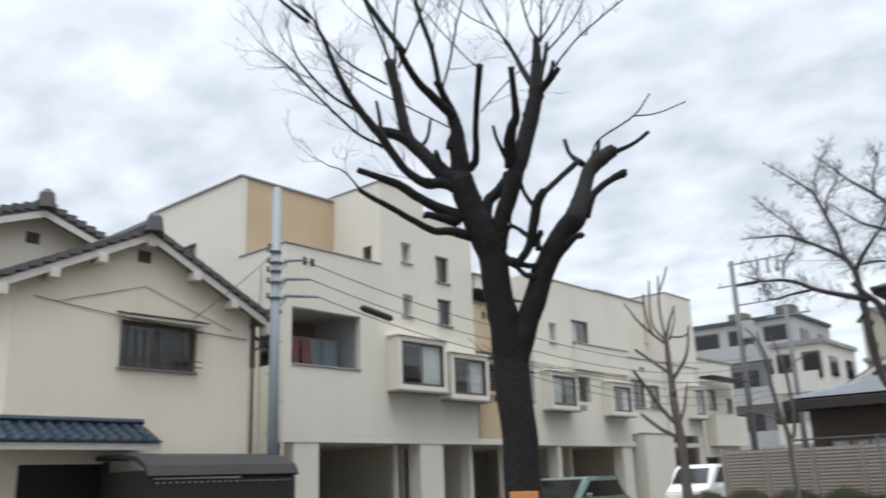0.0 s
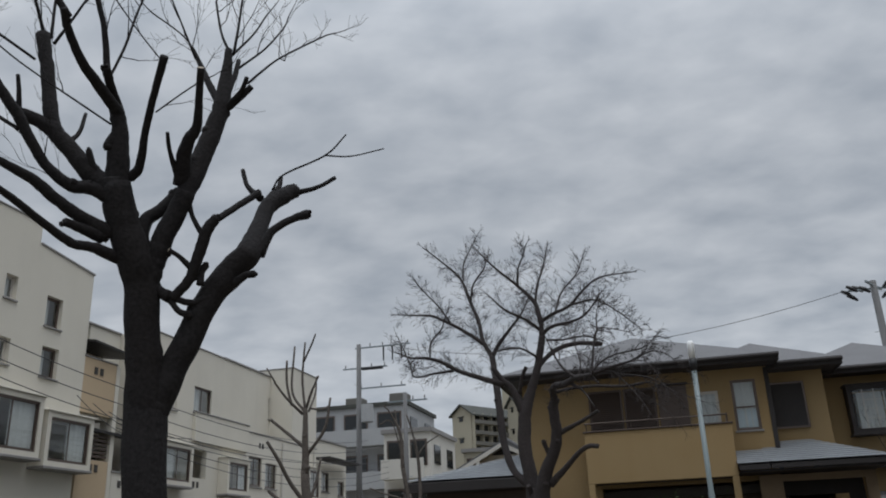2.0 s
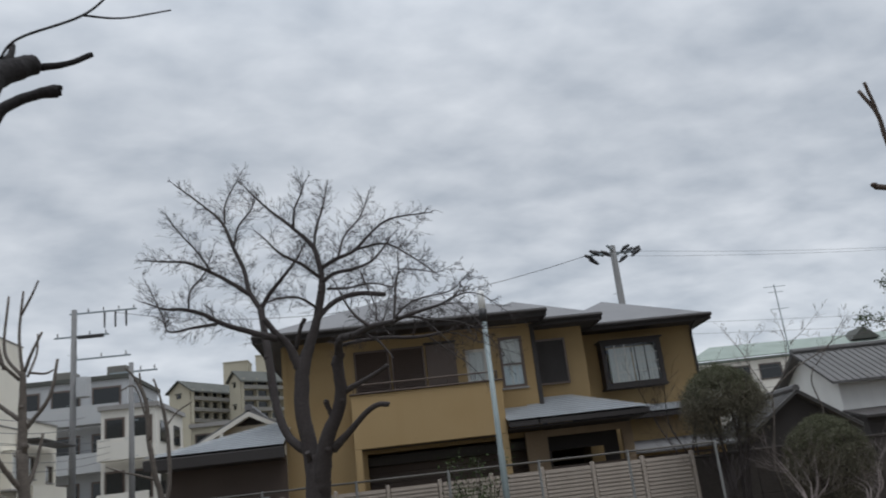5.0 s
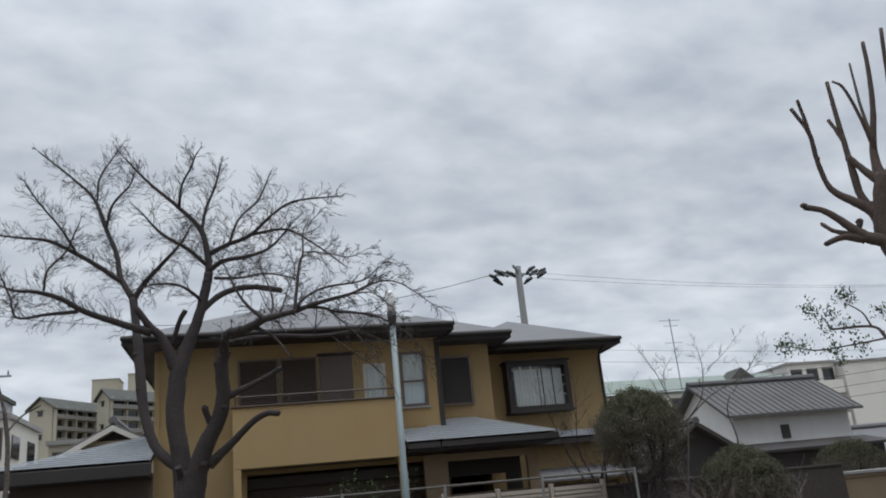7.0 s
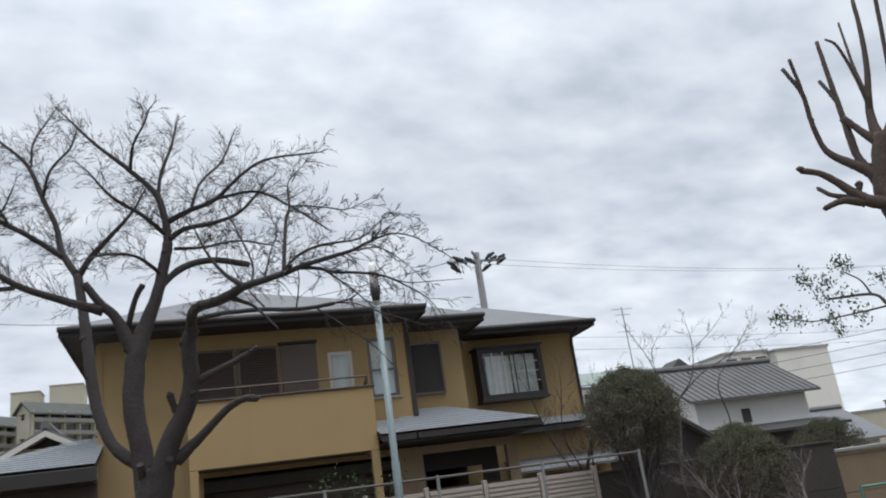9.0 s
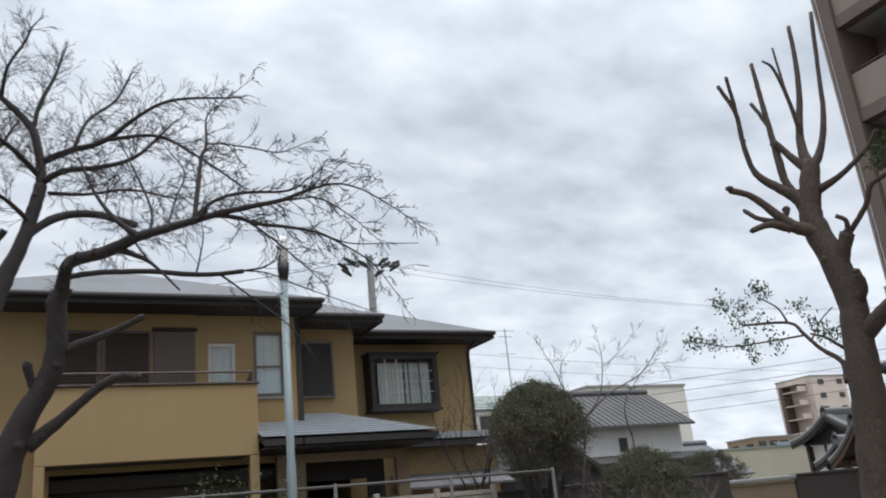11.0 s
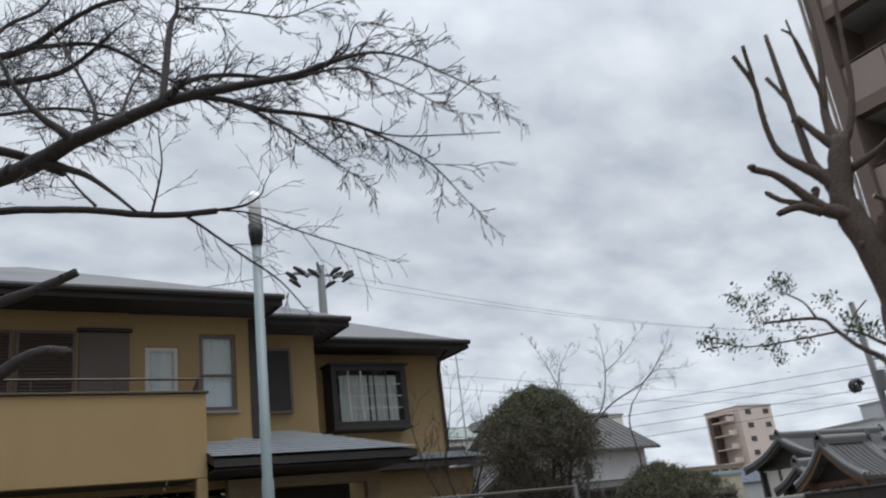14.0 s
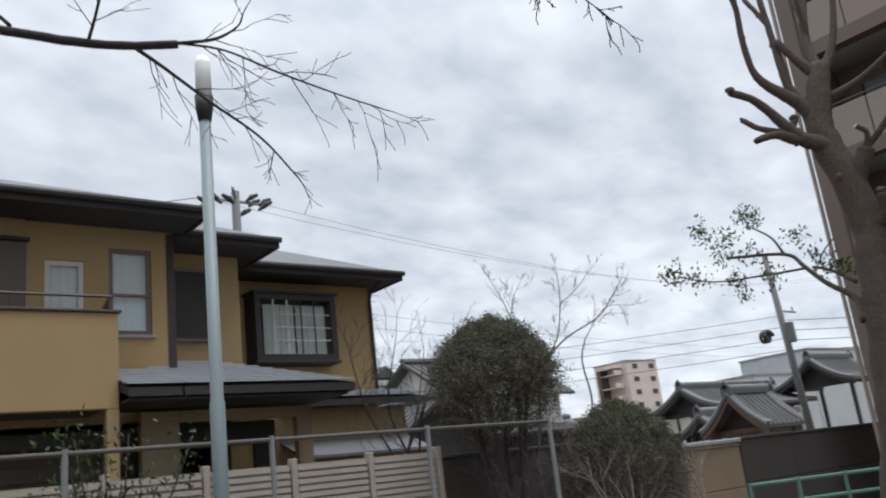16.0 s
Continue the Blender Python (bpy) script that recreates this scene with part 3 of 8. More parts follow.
def unit_three():
    h = thing("townhouse", X0, 34, 0, "cream end townhouse with stepped roof and small balconies", "house", "white terrace houses")
    part("slab", one(-23.3, X0 - 0.1, 30.31, 37.0, 2.6, 2.78), CREAM, h)
    part("garage_wall", one(-22.0, -21.8, 30.31, 37.0, 0, 2.6), GREY_WALL, h)
    part("ground_block", one(-21, X0 + 0.3, 30.75, 33.2, 0, 3.08), CREAM, h)
    coping(h, -17, X0 + 0.3, 30.75, 33.2, 3.08)
    holes = [(30.6, 31.7, 4.15, 5.25), (32.0, 33.0, 4.15, 5.1), (35.55, 36.6, 3.95, 5.1)]
    part("front_wall", holed("x", X0, -0.2, 30.31, 37.0, 3.09, 6.1, holes), CREAM, h)
    for y0, y1, z0, z1 in holes[:2]:
        window(h, "x", X0, 1, y0, y1, z0, z1, FRAME, 2, (y0, y0 + 0.4))
    bay_window(h, 35.45, 36.7, 3.85, 5.2, 0.35)
    coping(h, X0 - 0.2, X0, 30.31, 37.0, 6.1)
    vents(h, 31.4, 5.6)
    part("upper_wall", holed("x", X0 - 1.1, -0.2, 30.31, 37.0, 5.9, 9.0, [(34.3, 34.9, 7.2, 8.1)]), CREAM, h)
    window(h, "x", X0 - 1.1, 1, 34.3, 34.9, 7.2, 8.1, PALE_FRAME, 1, (34.3, 34.9))
    part("stair_tower", one(-22, X0 - 0.02, 34.45, 37.0, 6.16, 9.33), CREAM, h)
    coping(h, -22, X0 - 0.02, 34.45, 37.0, 9.33)
    part("upper_side", one(-22.5, X0 - 1.31, 30.31, 30.5, 2.8, 9.0), CREAM, h)
    part("roof", one(-22.5, X0 - 1.05, 30.31, 34.4, 9.0, 9.08, 0.01), CAP, h)
    part("rear_wall", one(-23.5, -23.3, 30.31, 37.0, 0, 9), CREAM, h)
    for y in (33.4, 36.6):
        part("downpipe", rod((X0 + 0.06, y, 0), (X0 + 0.06, y, 6.0), 0.035), PALE_FRAME, h)
    k = thing("townhouse", X0, 39, 0, "low cream end house with flat parapet and balcony", "house", "white terrace houses")
    part("front_wall", holed("x", X0 - 0.4, -0.2, 37.01, 41.7, 0, 6.7, [(38.6, 39.5, 4.4, 5.3), (40.6, 41.4, 4.3, 5.0), (37.6, 39.4, 0, 2.2)]), CREAM, k)
    part("balcony_front", one(X0 - 0.38, X0 + 0.05, 38.2, 41.75, 2.7, 4.1), CREAM, k)
    window(k, "x", X0 - 0.4, 1, 38.6, 39.5, 4.4, 5.3, FRAME, 2)
    window(k, "x", X0 - 0.4, 1, 40.6, 41.4, 4.3, 5.0, FRAME, 2)
    part("side_wall", one(-22, X0 - 0.61, 41.5, 41.7, 0, 6.6), CREAM, k)
    part("rear_wall", one(-22.2, -22, 37.01, 41.7, 0, 6.6), CREAM, k)
    part("roof", one(-22.2, X0 - 0.35, 37.01, 41.75, 6.702, 6.8, 0.01), CAP, k)
    part("awning", one(X0 - 0.3, X0 + 0.6, 37.2, 41.4, 5.75, 5.8), GALV_DARK, k)


unit_one()
unit_two()
unit_three()


# ---- ochre house ----
def hip_roof(house, x0, x1, y0, y1, z, rise, mat, name="roof", thick=0.2, ridge=None, eaves=DARK_WOOD):
    """A hipped roof over a rectangle: slopes, a dark eaves board round it and a flat soffit."""
    half = min(x1 - x0, y1 - y0) / 2
    if x1 - x0 > y1 - y0:
        r0, r1 = (x0 + half, (y0 + y1) / 2, z + rise), (x1 - half, (y0 + y1) / 2, z + rise)
    else:
        r0, r1 = ((x0 + x1) / 2, y0 + half, z + rise), ((x0 + x1) / 2, y1 - half - 0.001, z + rise)
    bm = bmesh.new()
    c = [bm.verts.new(p) for p in ((x0, y0, z), (x1, y0, z), (x1, y1, z), (x0, y1, z))]
    a, b = bm.verts.new(r0), bm.verts.new(r1)
    if x1 - x0 > y1 - y0:
        for f in ((c[0], c[1], b, a), (c[1], c[2], b), (c[2], c[3], a, b), (c[3], c[0], a)):
            bm.faces.new(f)
    else:
        for f in ((c[0], c[1], a), (c[1], c[2], b, a), (c[2], c[3], b), (c[3], c[0], a, b)):
            bm.faces.new(f)
    bm.faces.new(c[::-1])
    bmesh.ops.recalc_face_normals(bm, faces=bm.faces)
    roof = part(name, bm, mat, house)
    part("fascia", one(x0 - 0.02, x1 + 0.02, y0 - 0.03, y0 + 0.02, z - thick, z + 0.012), eaves, roof, "dark eaves board")
    part("fascia", one(x0 - 0.02, x0 + 0.03, y0 + 0.021, y1, z - thick, z + 0.012), eaves, roof)
    part("fascia", one(x1 - 0.03, x1 + 0.02, y0 + 0.021, y1, z - thick, z + 0.012), eaves, roof)
    part("soffit", one(x0 + 0.031, x1 - 0.031, y0 + 0.021, y1, z - thick + 0.03, z - thick + 0.06), eaves, roof)
    part("gutter", tube(bmesh.new(), [(x0 - 0.03, y0 - 0.08, z - 0.06), (x1 + 0.03, y0 - 0.08, z - 0.06)], [0.055, 0.055], 8), DARK_WOOD, roof)
    return roof


def batten_roof(house, x0, x1, y0, y1, z0, z1, n, name="lower_roof", skew=0.0, left=0.0):
    """A lean-to of overlapping silver sheets with a raised lip at every course."""
    roof = part(name, solid(bmesh.new(), [(x0, y0, z0 - 0.12), (x1, y0, z0 - 0.12), (x1 - skew, y1, z1 - 0.12), (x0 + left, y1, z1 - 0.12)], (0, 0, 0.12)), DARK_WOOD, house, "dark boarded roof edge")
    for i in range(n):
        f, g = i / n, (i + 1) / n
        ya, yb, za, zb = y0 + (y1 - y0) * f - 0.02, y0 + (y1 - y0) * g, z0 + (z1 - z0) * f, z0 + (z1 - z0) * g
        # Sheets stop short: the dark base between them draws the laps' shadow lines.
        yb, zb, e = ya + (yb - ya) * 0.9, za + (zb - za) * 0.9, f + (g - f) * 0.9
        part("sheet", solid(bmesh.new(), [(x0 - 0.03 + left * f, ya, za + 0.05), (x1 + 0.03 - skew * f, ya, za + 0.05), (x1 + 0.03 - skew * e, yb, zb + 0.028), (x0 - 0.03 + left * e, yb, zb + 0.028)], (0, 0, 0.02)), METAL_ROOF, roof)
    return roof


def louvre_window(house, at, x0, x1, z0, z1):
    win = part("shutter_frame", holed("y", at - 0.02, -0.06, x0, x1, z0, z1, [(x0 + 0.05, x1 - 0.05, z0 + 0.05, z1 - 0.05)]), BROWN_SHUTTER, house)
    part("shutter_board", one(x0 + 0.05, x1 - 0.05, at - 0.03, at - 0.015, z0 + 0.05, z1 - 0.05), BROWN_SHUTTER, win)
    n = int((z1 - z0 - 0.1) / 0.055)
    for i in range(n):
        z = z0 + 0.06 + i * 0.055
        part("slat", solid(bmesh.new(), [(x0 + 0.051, at - 0.032, z + 0.03), (x0 + 0.051, at - 0.065, z), (x0 + 0.051, at - 0.06, z + 0.012), (x0 + 0.051, at - 0.032, z + 0.042)], (x1 - x0 - 0.102, 0, 0)), BROWN_SHUTTER, win)


def ochre_house():
    h = thing("ochre_house", -1, 25.6, 0, "two-storey ochre rendered house with dark deep eaves and grey roof", "house")
    # main block
    Y1 = 25.55
    holes = [(-0.36, 0.2, 4.45, 5.45), (0.56, 1.22, 4.32, 5.7), (-3.2, 1.3, 0.0, 3.0), (-1.42, -0.62, 4.3, 5.68)]
    part("front_wall", holed("y", Y1, 0.2, -5.2, 1.56, 0, 6.15, holes), OCHRE, h)
    part("side_wall", one(-5.2, -5.0, Y1 + 0.203, 32, 0, 6.15), OCHRE, h)
    part("side_wall", one(1.36, 1.56, Y1 + 0.203, 32, 0, 6.15), OCHRE, h)
    part("rear_wall", one(-5.2, 6.75, 32.0, 32.2, 0, 6.15), OCHRE, h)
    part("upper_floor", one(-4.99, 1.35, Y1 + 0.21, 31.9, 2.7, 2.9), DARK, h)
    window(h, "y", Y1, -1, -0.36, 0.2, 4.45, 5.45, PALE_FRAME, 1, (-0.36, 0.2), deep=0.03)
    w = window(h, "y", Y1, -1, 0.56, 1.22, 4.32, 5.7, FRAME, 1, (0.56, 1.22), deep=0.03)
    part("transom", one(0.58, 1.2, Y1 + 0.0, Y1 + 0.05, 4.93, 4.97), FRAME, w)
    part("blind", one(0.6, 1.18, Y1 + 0.115, Y1 + 0.12, 4.36, 4.9), BLIND, w, "pale blue lower blind")
    part("shutter_leaf", one(-1.42, -0.62, Y1 - 0.03, Y1 + 0.03, 4.3, 5.68, 0.006), BROWN_SHUTTER, h)
    part("shutter_hood", one(-1.46, -0.58, Y1 - 0.08, Y1 - 0.002, 5.69, 5.75, 0.006), DARK_WOOD, h)
    louvre_window(h, Y1, -2.36, -1.47, 4.25, 5.68)
    louvre_window(h, Y1, -3.35, -2.41, 4.25, 5.68)
    hip_roof(h, -5.85, 1.8, 24.67, 32.3, 6.21, 1.62, SLATE)
    for x in (-5.22, 1.5):
        part("corner_post", one(x - 0.03, x + 0.09, Y1 - 0.025, Y1 - 0.002, 0.0, 6.0), DARK_WOOD if x > 0 else OCHRE, h)
    # projecting balcony over the car port
    bal = part("balcony", one(-3.47, 0.37, 24.5, 24.64, 3.07, 4.41, 0.012), OCHRE, h, "ochre rendered balcony front")
    part("balcony_side", one(-3.47, -3.33, 24.641, Y1 - 0.03, 3.07, 4.41), OCHRE, bal)
    part("balcony_side", one(0.23, 0.37, 24.641, Y1 - 0.03, 3.07, 4.41), OCHRE, bal)
    # Floor underside near-black: the car port's shade put into its colour.
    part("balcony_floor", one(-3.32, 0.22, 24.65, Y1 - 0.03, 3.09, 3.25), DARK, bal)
    part("coping", one(-3.5, 0.41, 24.46, 24.68, 4.412, 4.45, 0.008), TRIM, bal)
    part("rail", rod((-3.45, 24.56, 4.66), (0.3, 24.56, 4.66), 0.022), TRIM, bal, "dark bronze rail")
    for x in (-3.4, -2.2, -1.0, 0.27):
        part("rail_post", rod((x, 24.56, 4.45), (x, 24.56, 4.66), 0.014), TRIM, bal)
    part("rail_bracket", solid(bmesh.new(), [(0.27, 24.55, 4.45), (0.27, 25.3, 4.45), (0.27, 24.55, 4.7)], (0.03, 0, 0)), TRIM, bal)
    for x0, x1 in ((-3.47, -3.30), (0.2, 0.37)):
        part("post", one(x0, x1, 24.502, 24.66, 0, 3.068, 0.008), OCHRE, h)
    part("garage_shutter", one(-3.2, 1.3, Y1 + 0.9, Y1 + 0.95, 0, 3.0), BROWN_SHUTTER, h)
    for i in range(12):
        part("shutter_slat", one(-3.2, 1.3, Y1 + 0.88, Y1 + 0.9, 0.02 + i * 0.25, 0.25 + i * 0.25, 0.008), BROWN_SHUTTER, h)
    # middle block
    Y2 = 26.4
    part("middle_wall", holed("y", Y2, 0.2, 1.57, 3.1, 3.17, 6.1, [(1.92, 2.5, 4.45, 5.55)]), OCHRE, h)
    part("middle_side", one(2.9, 3.1, Y2 + 0.203, 27.68, 0, 6.1), OCHRE, h)
    part("screen", one(1.62, 2.52, Y2 - 0.09, Y2 - 0.05, 4.42, 5.62), DARK_WOOD, h, "dark mesh window screen")
    part("screen_frame", holed("y", Y2 - 0.04, -0.07, 1.58, 2.56, 4.38, 5.66, [(1.63, 2.51, 4.43, 5.61)]), FRAME, h)
    hip_roof(h, -0.6, 3.51, 25.59, 32.2, 6.13, 1.0, SLATE)
    # rear block with the boxed window
    Y3 = 27.7
    part("rear_block_wall", holed("y", Y3, 0.2, 3.11, 6.75, 0, 6.05, [(4.02, 5.5, 4.35, 5.42)]), OCHRE, h)
    part("rear_block_side", one(6.55, 6.75, Y3 + 0.203, 32, 0, 6.05), OCHRE, h)
    hip_roof(h, 2.2, 7.1, 26.88, 33.0, 6.07, 1.15, SLATE)
    part("downpipe", tube(bmesh.new(), [(6.72, 27.0, 5.95), (6.72, 27.55, 5.75), (6.72, 27.62, 5.6), (6.72, 27.62, 3.5)], [0.04] * 4, 8), DARK_WOOD, h)
    box_win = part("box_window", holed("y", 27.22, 0.47, 3.8, 5.6, 4.22, 5.55, [(3.92, 5.48, 4.34, 5.44)]), DARK_WOOD, h, "dark wooden boxed-out window")
    part("window_roof", one(3.74, 5.66, 27.16, 27.68, 5.553, 5.6, 0.008), DARK_WOOD, box_win)
    part("window_floor", one(3.76, 5.64, 27.18, 27.68, 4.16, 4.217, 0.008), DARK_WOOD, box_win)
    part("pane", one(3.95, 5.45, 27.25, 27.256, 4.36, 5.42), GLASS, box_win)
    for x in (4.2, 4.5, 4.8, 5.1):
        part("mullion", one(x - 0.012, x + 0.012, 27.235, 27.262, 4.35, 5.43), DARK_WOOD if x > 4.7 else PALE_FRAME, box_win)
    for z in (4.62, 4.88, 5.14):
        part("glazing_bar", one(4.2, 5.45, 27.238, 27.26, z - 0.008, z + 0.008), PALE_FRAME, box_win)
    bm = bmesh.new()
    for x0, x1 in ((4.06, 4.73), (4.77, 5.44)):
        n = 24
        rows = [[bm.verts.new((x0 + (x1 - x0) * i / n, 27.42 + 0.03 * math.sin(i * 1.7), z)) for i in range(n + 1)] for z in (4.36, 5.37)]
        for i in range(n):
            bm.faces.new((rows[0][i], rows[0][i + 1], rows[1][i + 1], rows[1][i]))
    part("curtain", bm, CURTAIN, box_win, "white net curtain", smooth=True)
    # entrance porch
    batten_roof(h, 1.15, 3.95, 24.13, 26.38, 3.3, 4.02, 11, "porch_roof", 1.55)
    part("porch_hip", solid(bmesh.new(), [(2.45, 26.36, 3.99), (3.96, 24.13, 3.3), (3.96, 24.13, 3.18), (2.45, 26.36, 3.1)], (0.03, 0.4, 0)), DARK_WOOD, h)
    batten_roof(h, 0.38, 1.12, 24.13, 25.53, 3.3, 3.748, 7, "side_porch_roof")
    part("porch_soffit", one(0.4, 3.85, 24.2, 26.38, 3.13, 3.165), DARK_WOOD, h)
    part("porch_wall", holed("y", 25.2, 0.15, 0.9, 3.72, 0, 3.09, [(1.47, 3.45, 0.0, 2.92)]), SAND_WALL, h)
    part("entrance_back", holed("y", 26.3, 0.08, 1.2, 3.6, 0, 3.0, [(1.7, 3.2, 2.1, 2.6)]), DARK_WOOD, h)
    door = part("entrance_door", one(1.9, 2.9, 26.2, 26.26, 0, 2.05), DARK_WOOD, h)
    part("door_handle", rod((2.75, 26.14, 0.9), (2.75, 26.14, 1.3), 0.015), CAP, door)
    part("porch_beam", one(1.47, 3.45, 25.18, 25.3, 2.05, 2.15), BROWN_SHUTTER, h)
    # single-storey front on the rear block
    batten_roof(h, 3.9, 7.0, 26.3, 27.68, 3.32, 3.62, 5, "rear_lower_roof")
    part("lower_wall", holed("y", 26.75, 0.15, 3.73, 6.75, 0, 3.2, [(4.1, 6.4, 0.9, 2.2)]), OCHRE, h)
    part("awning", solid(bmesh.new(), [(3.9, 26.72, 2.62), (3.9, 25.9, 2.3), (3.9, 25.9, 2.25), (3.9, 26.72, 2.57)], (2.8, 0, 0)), SLATE, h, "grey corrugated awning")
    window(h, "y", 26.75, -1, 4.1, 6.4, 0.9, 2.2, FRAME, 4)
    # single-storey wing
    batten_roof(h, -8.35, -5.15, 23.85, 26.3, 3.32, 4.1, 13, "wing_roof", 0.0, 2.8)
    part("wing_fascia", one(-8.4, -5.1, 23.8, 23.9, 3.05, 3.31, 0.01), DARK_WOOD, h)
    part("wing_soffit", one(-8.3, -5.2, 23.91, 24.997, 3.07, 3.1), DARK_WOOD, h)
    part("wing_wall", holed("y", 25.0, 0.15, -8.1, -5.21, 0, 3.2, [(-7.7, -5.6, 1.2, 2.3)]), BROWN_SHUTTER, h, "dark brown boarded wall")
    part("wing_side", one(-8.1, -7.95, 25.16, 29, 0, 3.3), SAND_WALL, h)
    window(h, "y", 25.0, -1, -7.7, -5.6, 1.2, 2.3, FRAME, 4, (-7.7, -5.6))
    return h


ochre_house()


def gabled_house(x0, x1, y0, y1, eaves, ridge, wall, roof_mat, label, name="house", along_x=False, over=0.5, tiles=True, extra=None):
    """A plain gabled house whose ridge runs along y, or along x; tile courses are ribs on the slopes."""
    h = thing(name, (x0 + x1) / 2, (y0 + y1) / 2, 0, label, "house", "houses behind")
    part("wall", one(x0, x1, y0, y1, 0, eaves), wall, h)
    cx, cy = (x0 + x1) / 2, (y0 + y1) / 2
    if along_x:
        part("gable", solid(bmesh.new(), [(x0, y0, eaves), (x0, y1, eaves), (x0, cy, ridge - 0.08)], (x1 - x0, 0, 0)), wall, h)
        half, n = (y1 - y0) / 2 + over, int((x1 - x0 + 2 * over) / 0.3)
        drop = (ridge - eaves) / ((y1 - y0) / 2) * half
        for s in (-1, 1):
            r = part("roof", solid(bmesh.new(), [(x0 - over, cy, ridge), (x0 - over, cy + s * half, ridge - drop), (x0 - over, cy + s * half, ridge - drop - 0.1), (x0 - over, cy, ridge - 0.1)], (x1 - x0 + 2 * over, 0, 0)), roof_mat, h)
            if tiles:
                for i in range(n + 1):
                    x = x0 - over + i * 0.3
                    part("roof_rib", tube(bmesh.new(), [(x, cy, ridge + 0.02), (x, cy + s * half, ridge - drop + 0.02)], [0.028, 0.028], 5), roof_mat, r)
        part("ridge", tube(bmesh.new(), [(x0 - over, cy, ridge + 0.06), (x1 + over, cy, ridge + 0.06)], [0.14, 0.14], 8), roof_mat, h)
    else:
        part("gable", solid(bmesh.new(), [(x0, y0, eaves), (x1, y0, eaves), (cx, y0, ridge - 0.08)], (0, y1 - y0, 0)), wall, h)
        half, n = (x1 - x0) / 2 + over, int((y1 - y0 + 2 * over) / 0.3)
        drop = (ridge - eaves) / ((x1 - x0) / 2) * half
        for s in (-1, 1):
            r = part("roof", solid(bmesh.new(), [(cx, y0 - over, ridge), (cx + s * half, y0 - over, ridge - drop), (cx + s * half, y0 - over, ridge - drop - 0.1), (cx, y0 - over, ridge - 0.1)], (0, y1 - y0 + 2 * over, 0)), roof_mat, h)
            if tiles:
                for i in range(n + 1):
                    y = y0 - over + i * 0.3
                    part("roof_rib", tube(bmesh.new(), [(cx, y, ridge + 0.02), (cx + s * half, y, ridge - drop + 0.02)], [0.028, 0.028], 5), roof_mat, r)
        part("ridge", tube(bmesh.new(), [(cx, y0 - over, ridge + 0.06), (cx, y1 + over, ridge + 0.06)], [0.14, 0.14], 8), roof_mat, h)
    return h


# ---- trees ----
def smooth_path(points, n=5):
    """Catmull-Rom through the points, n steps a span."""
    p = [Vector(q) for q in points]
    if len(p) < 3:
        return [p[0].lerp(p[-1], i / n) for i in range(n + 1)]
    full = [p[0] * 2 - p[1], *p, p[-1] * 2 - p[-2]]
    out = []
    for a, b, c, d in zip(full, full[1:], full[2:], full[3:]):
        for i in range(n):
            t = i / n
            out.append(0.5 * ((2 * b) + (c - a) * t + (2 * a - 5 * b + 4 * c - d) * t * t + (3 * b - a - 3 * c + d) * t ** 3))
    return [*out, p[-1]]


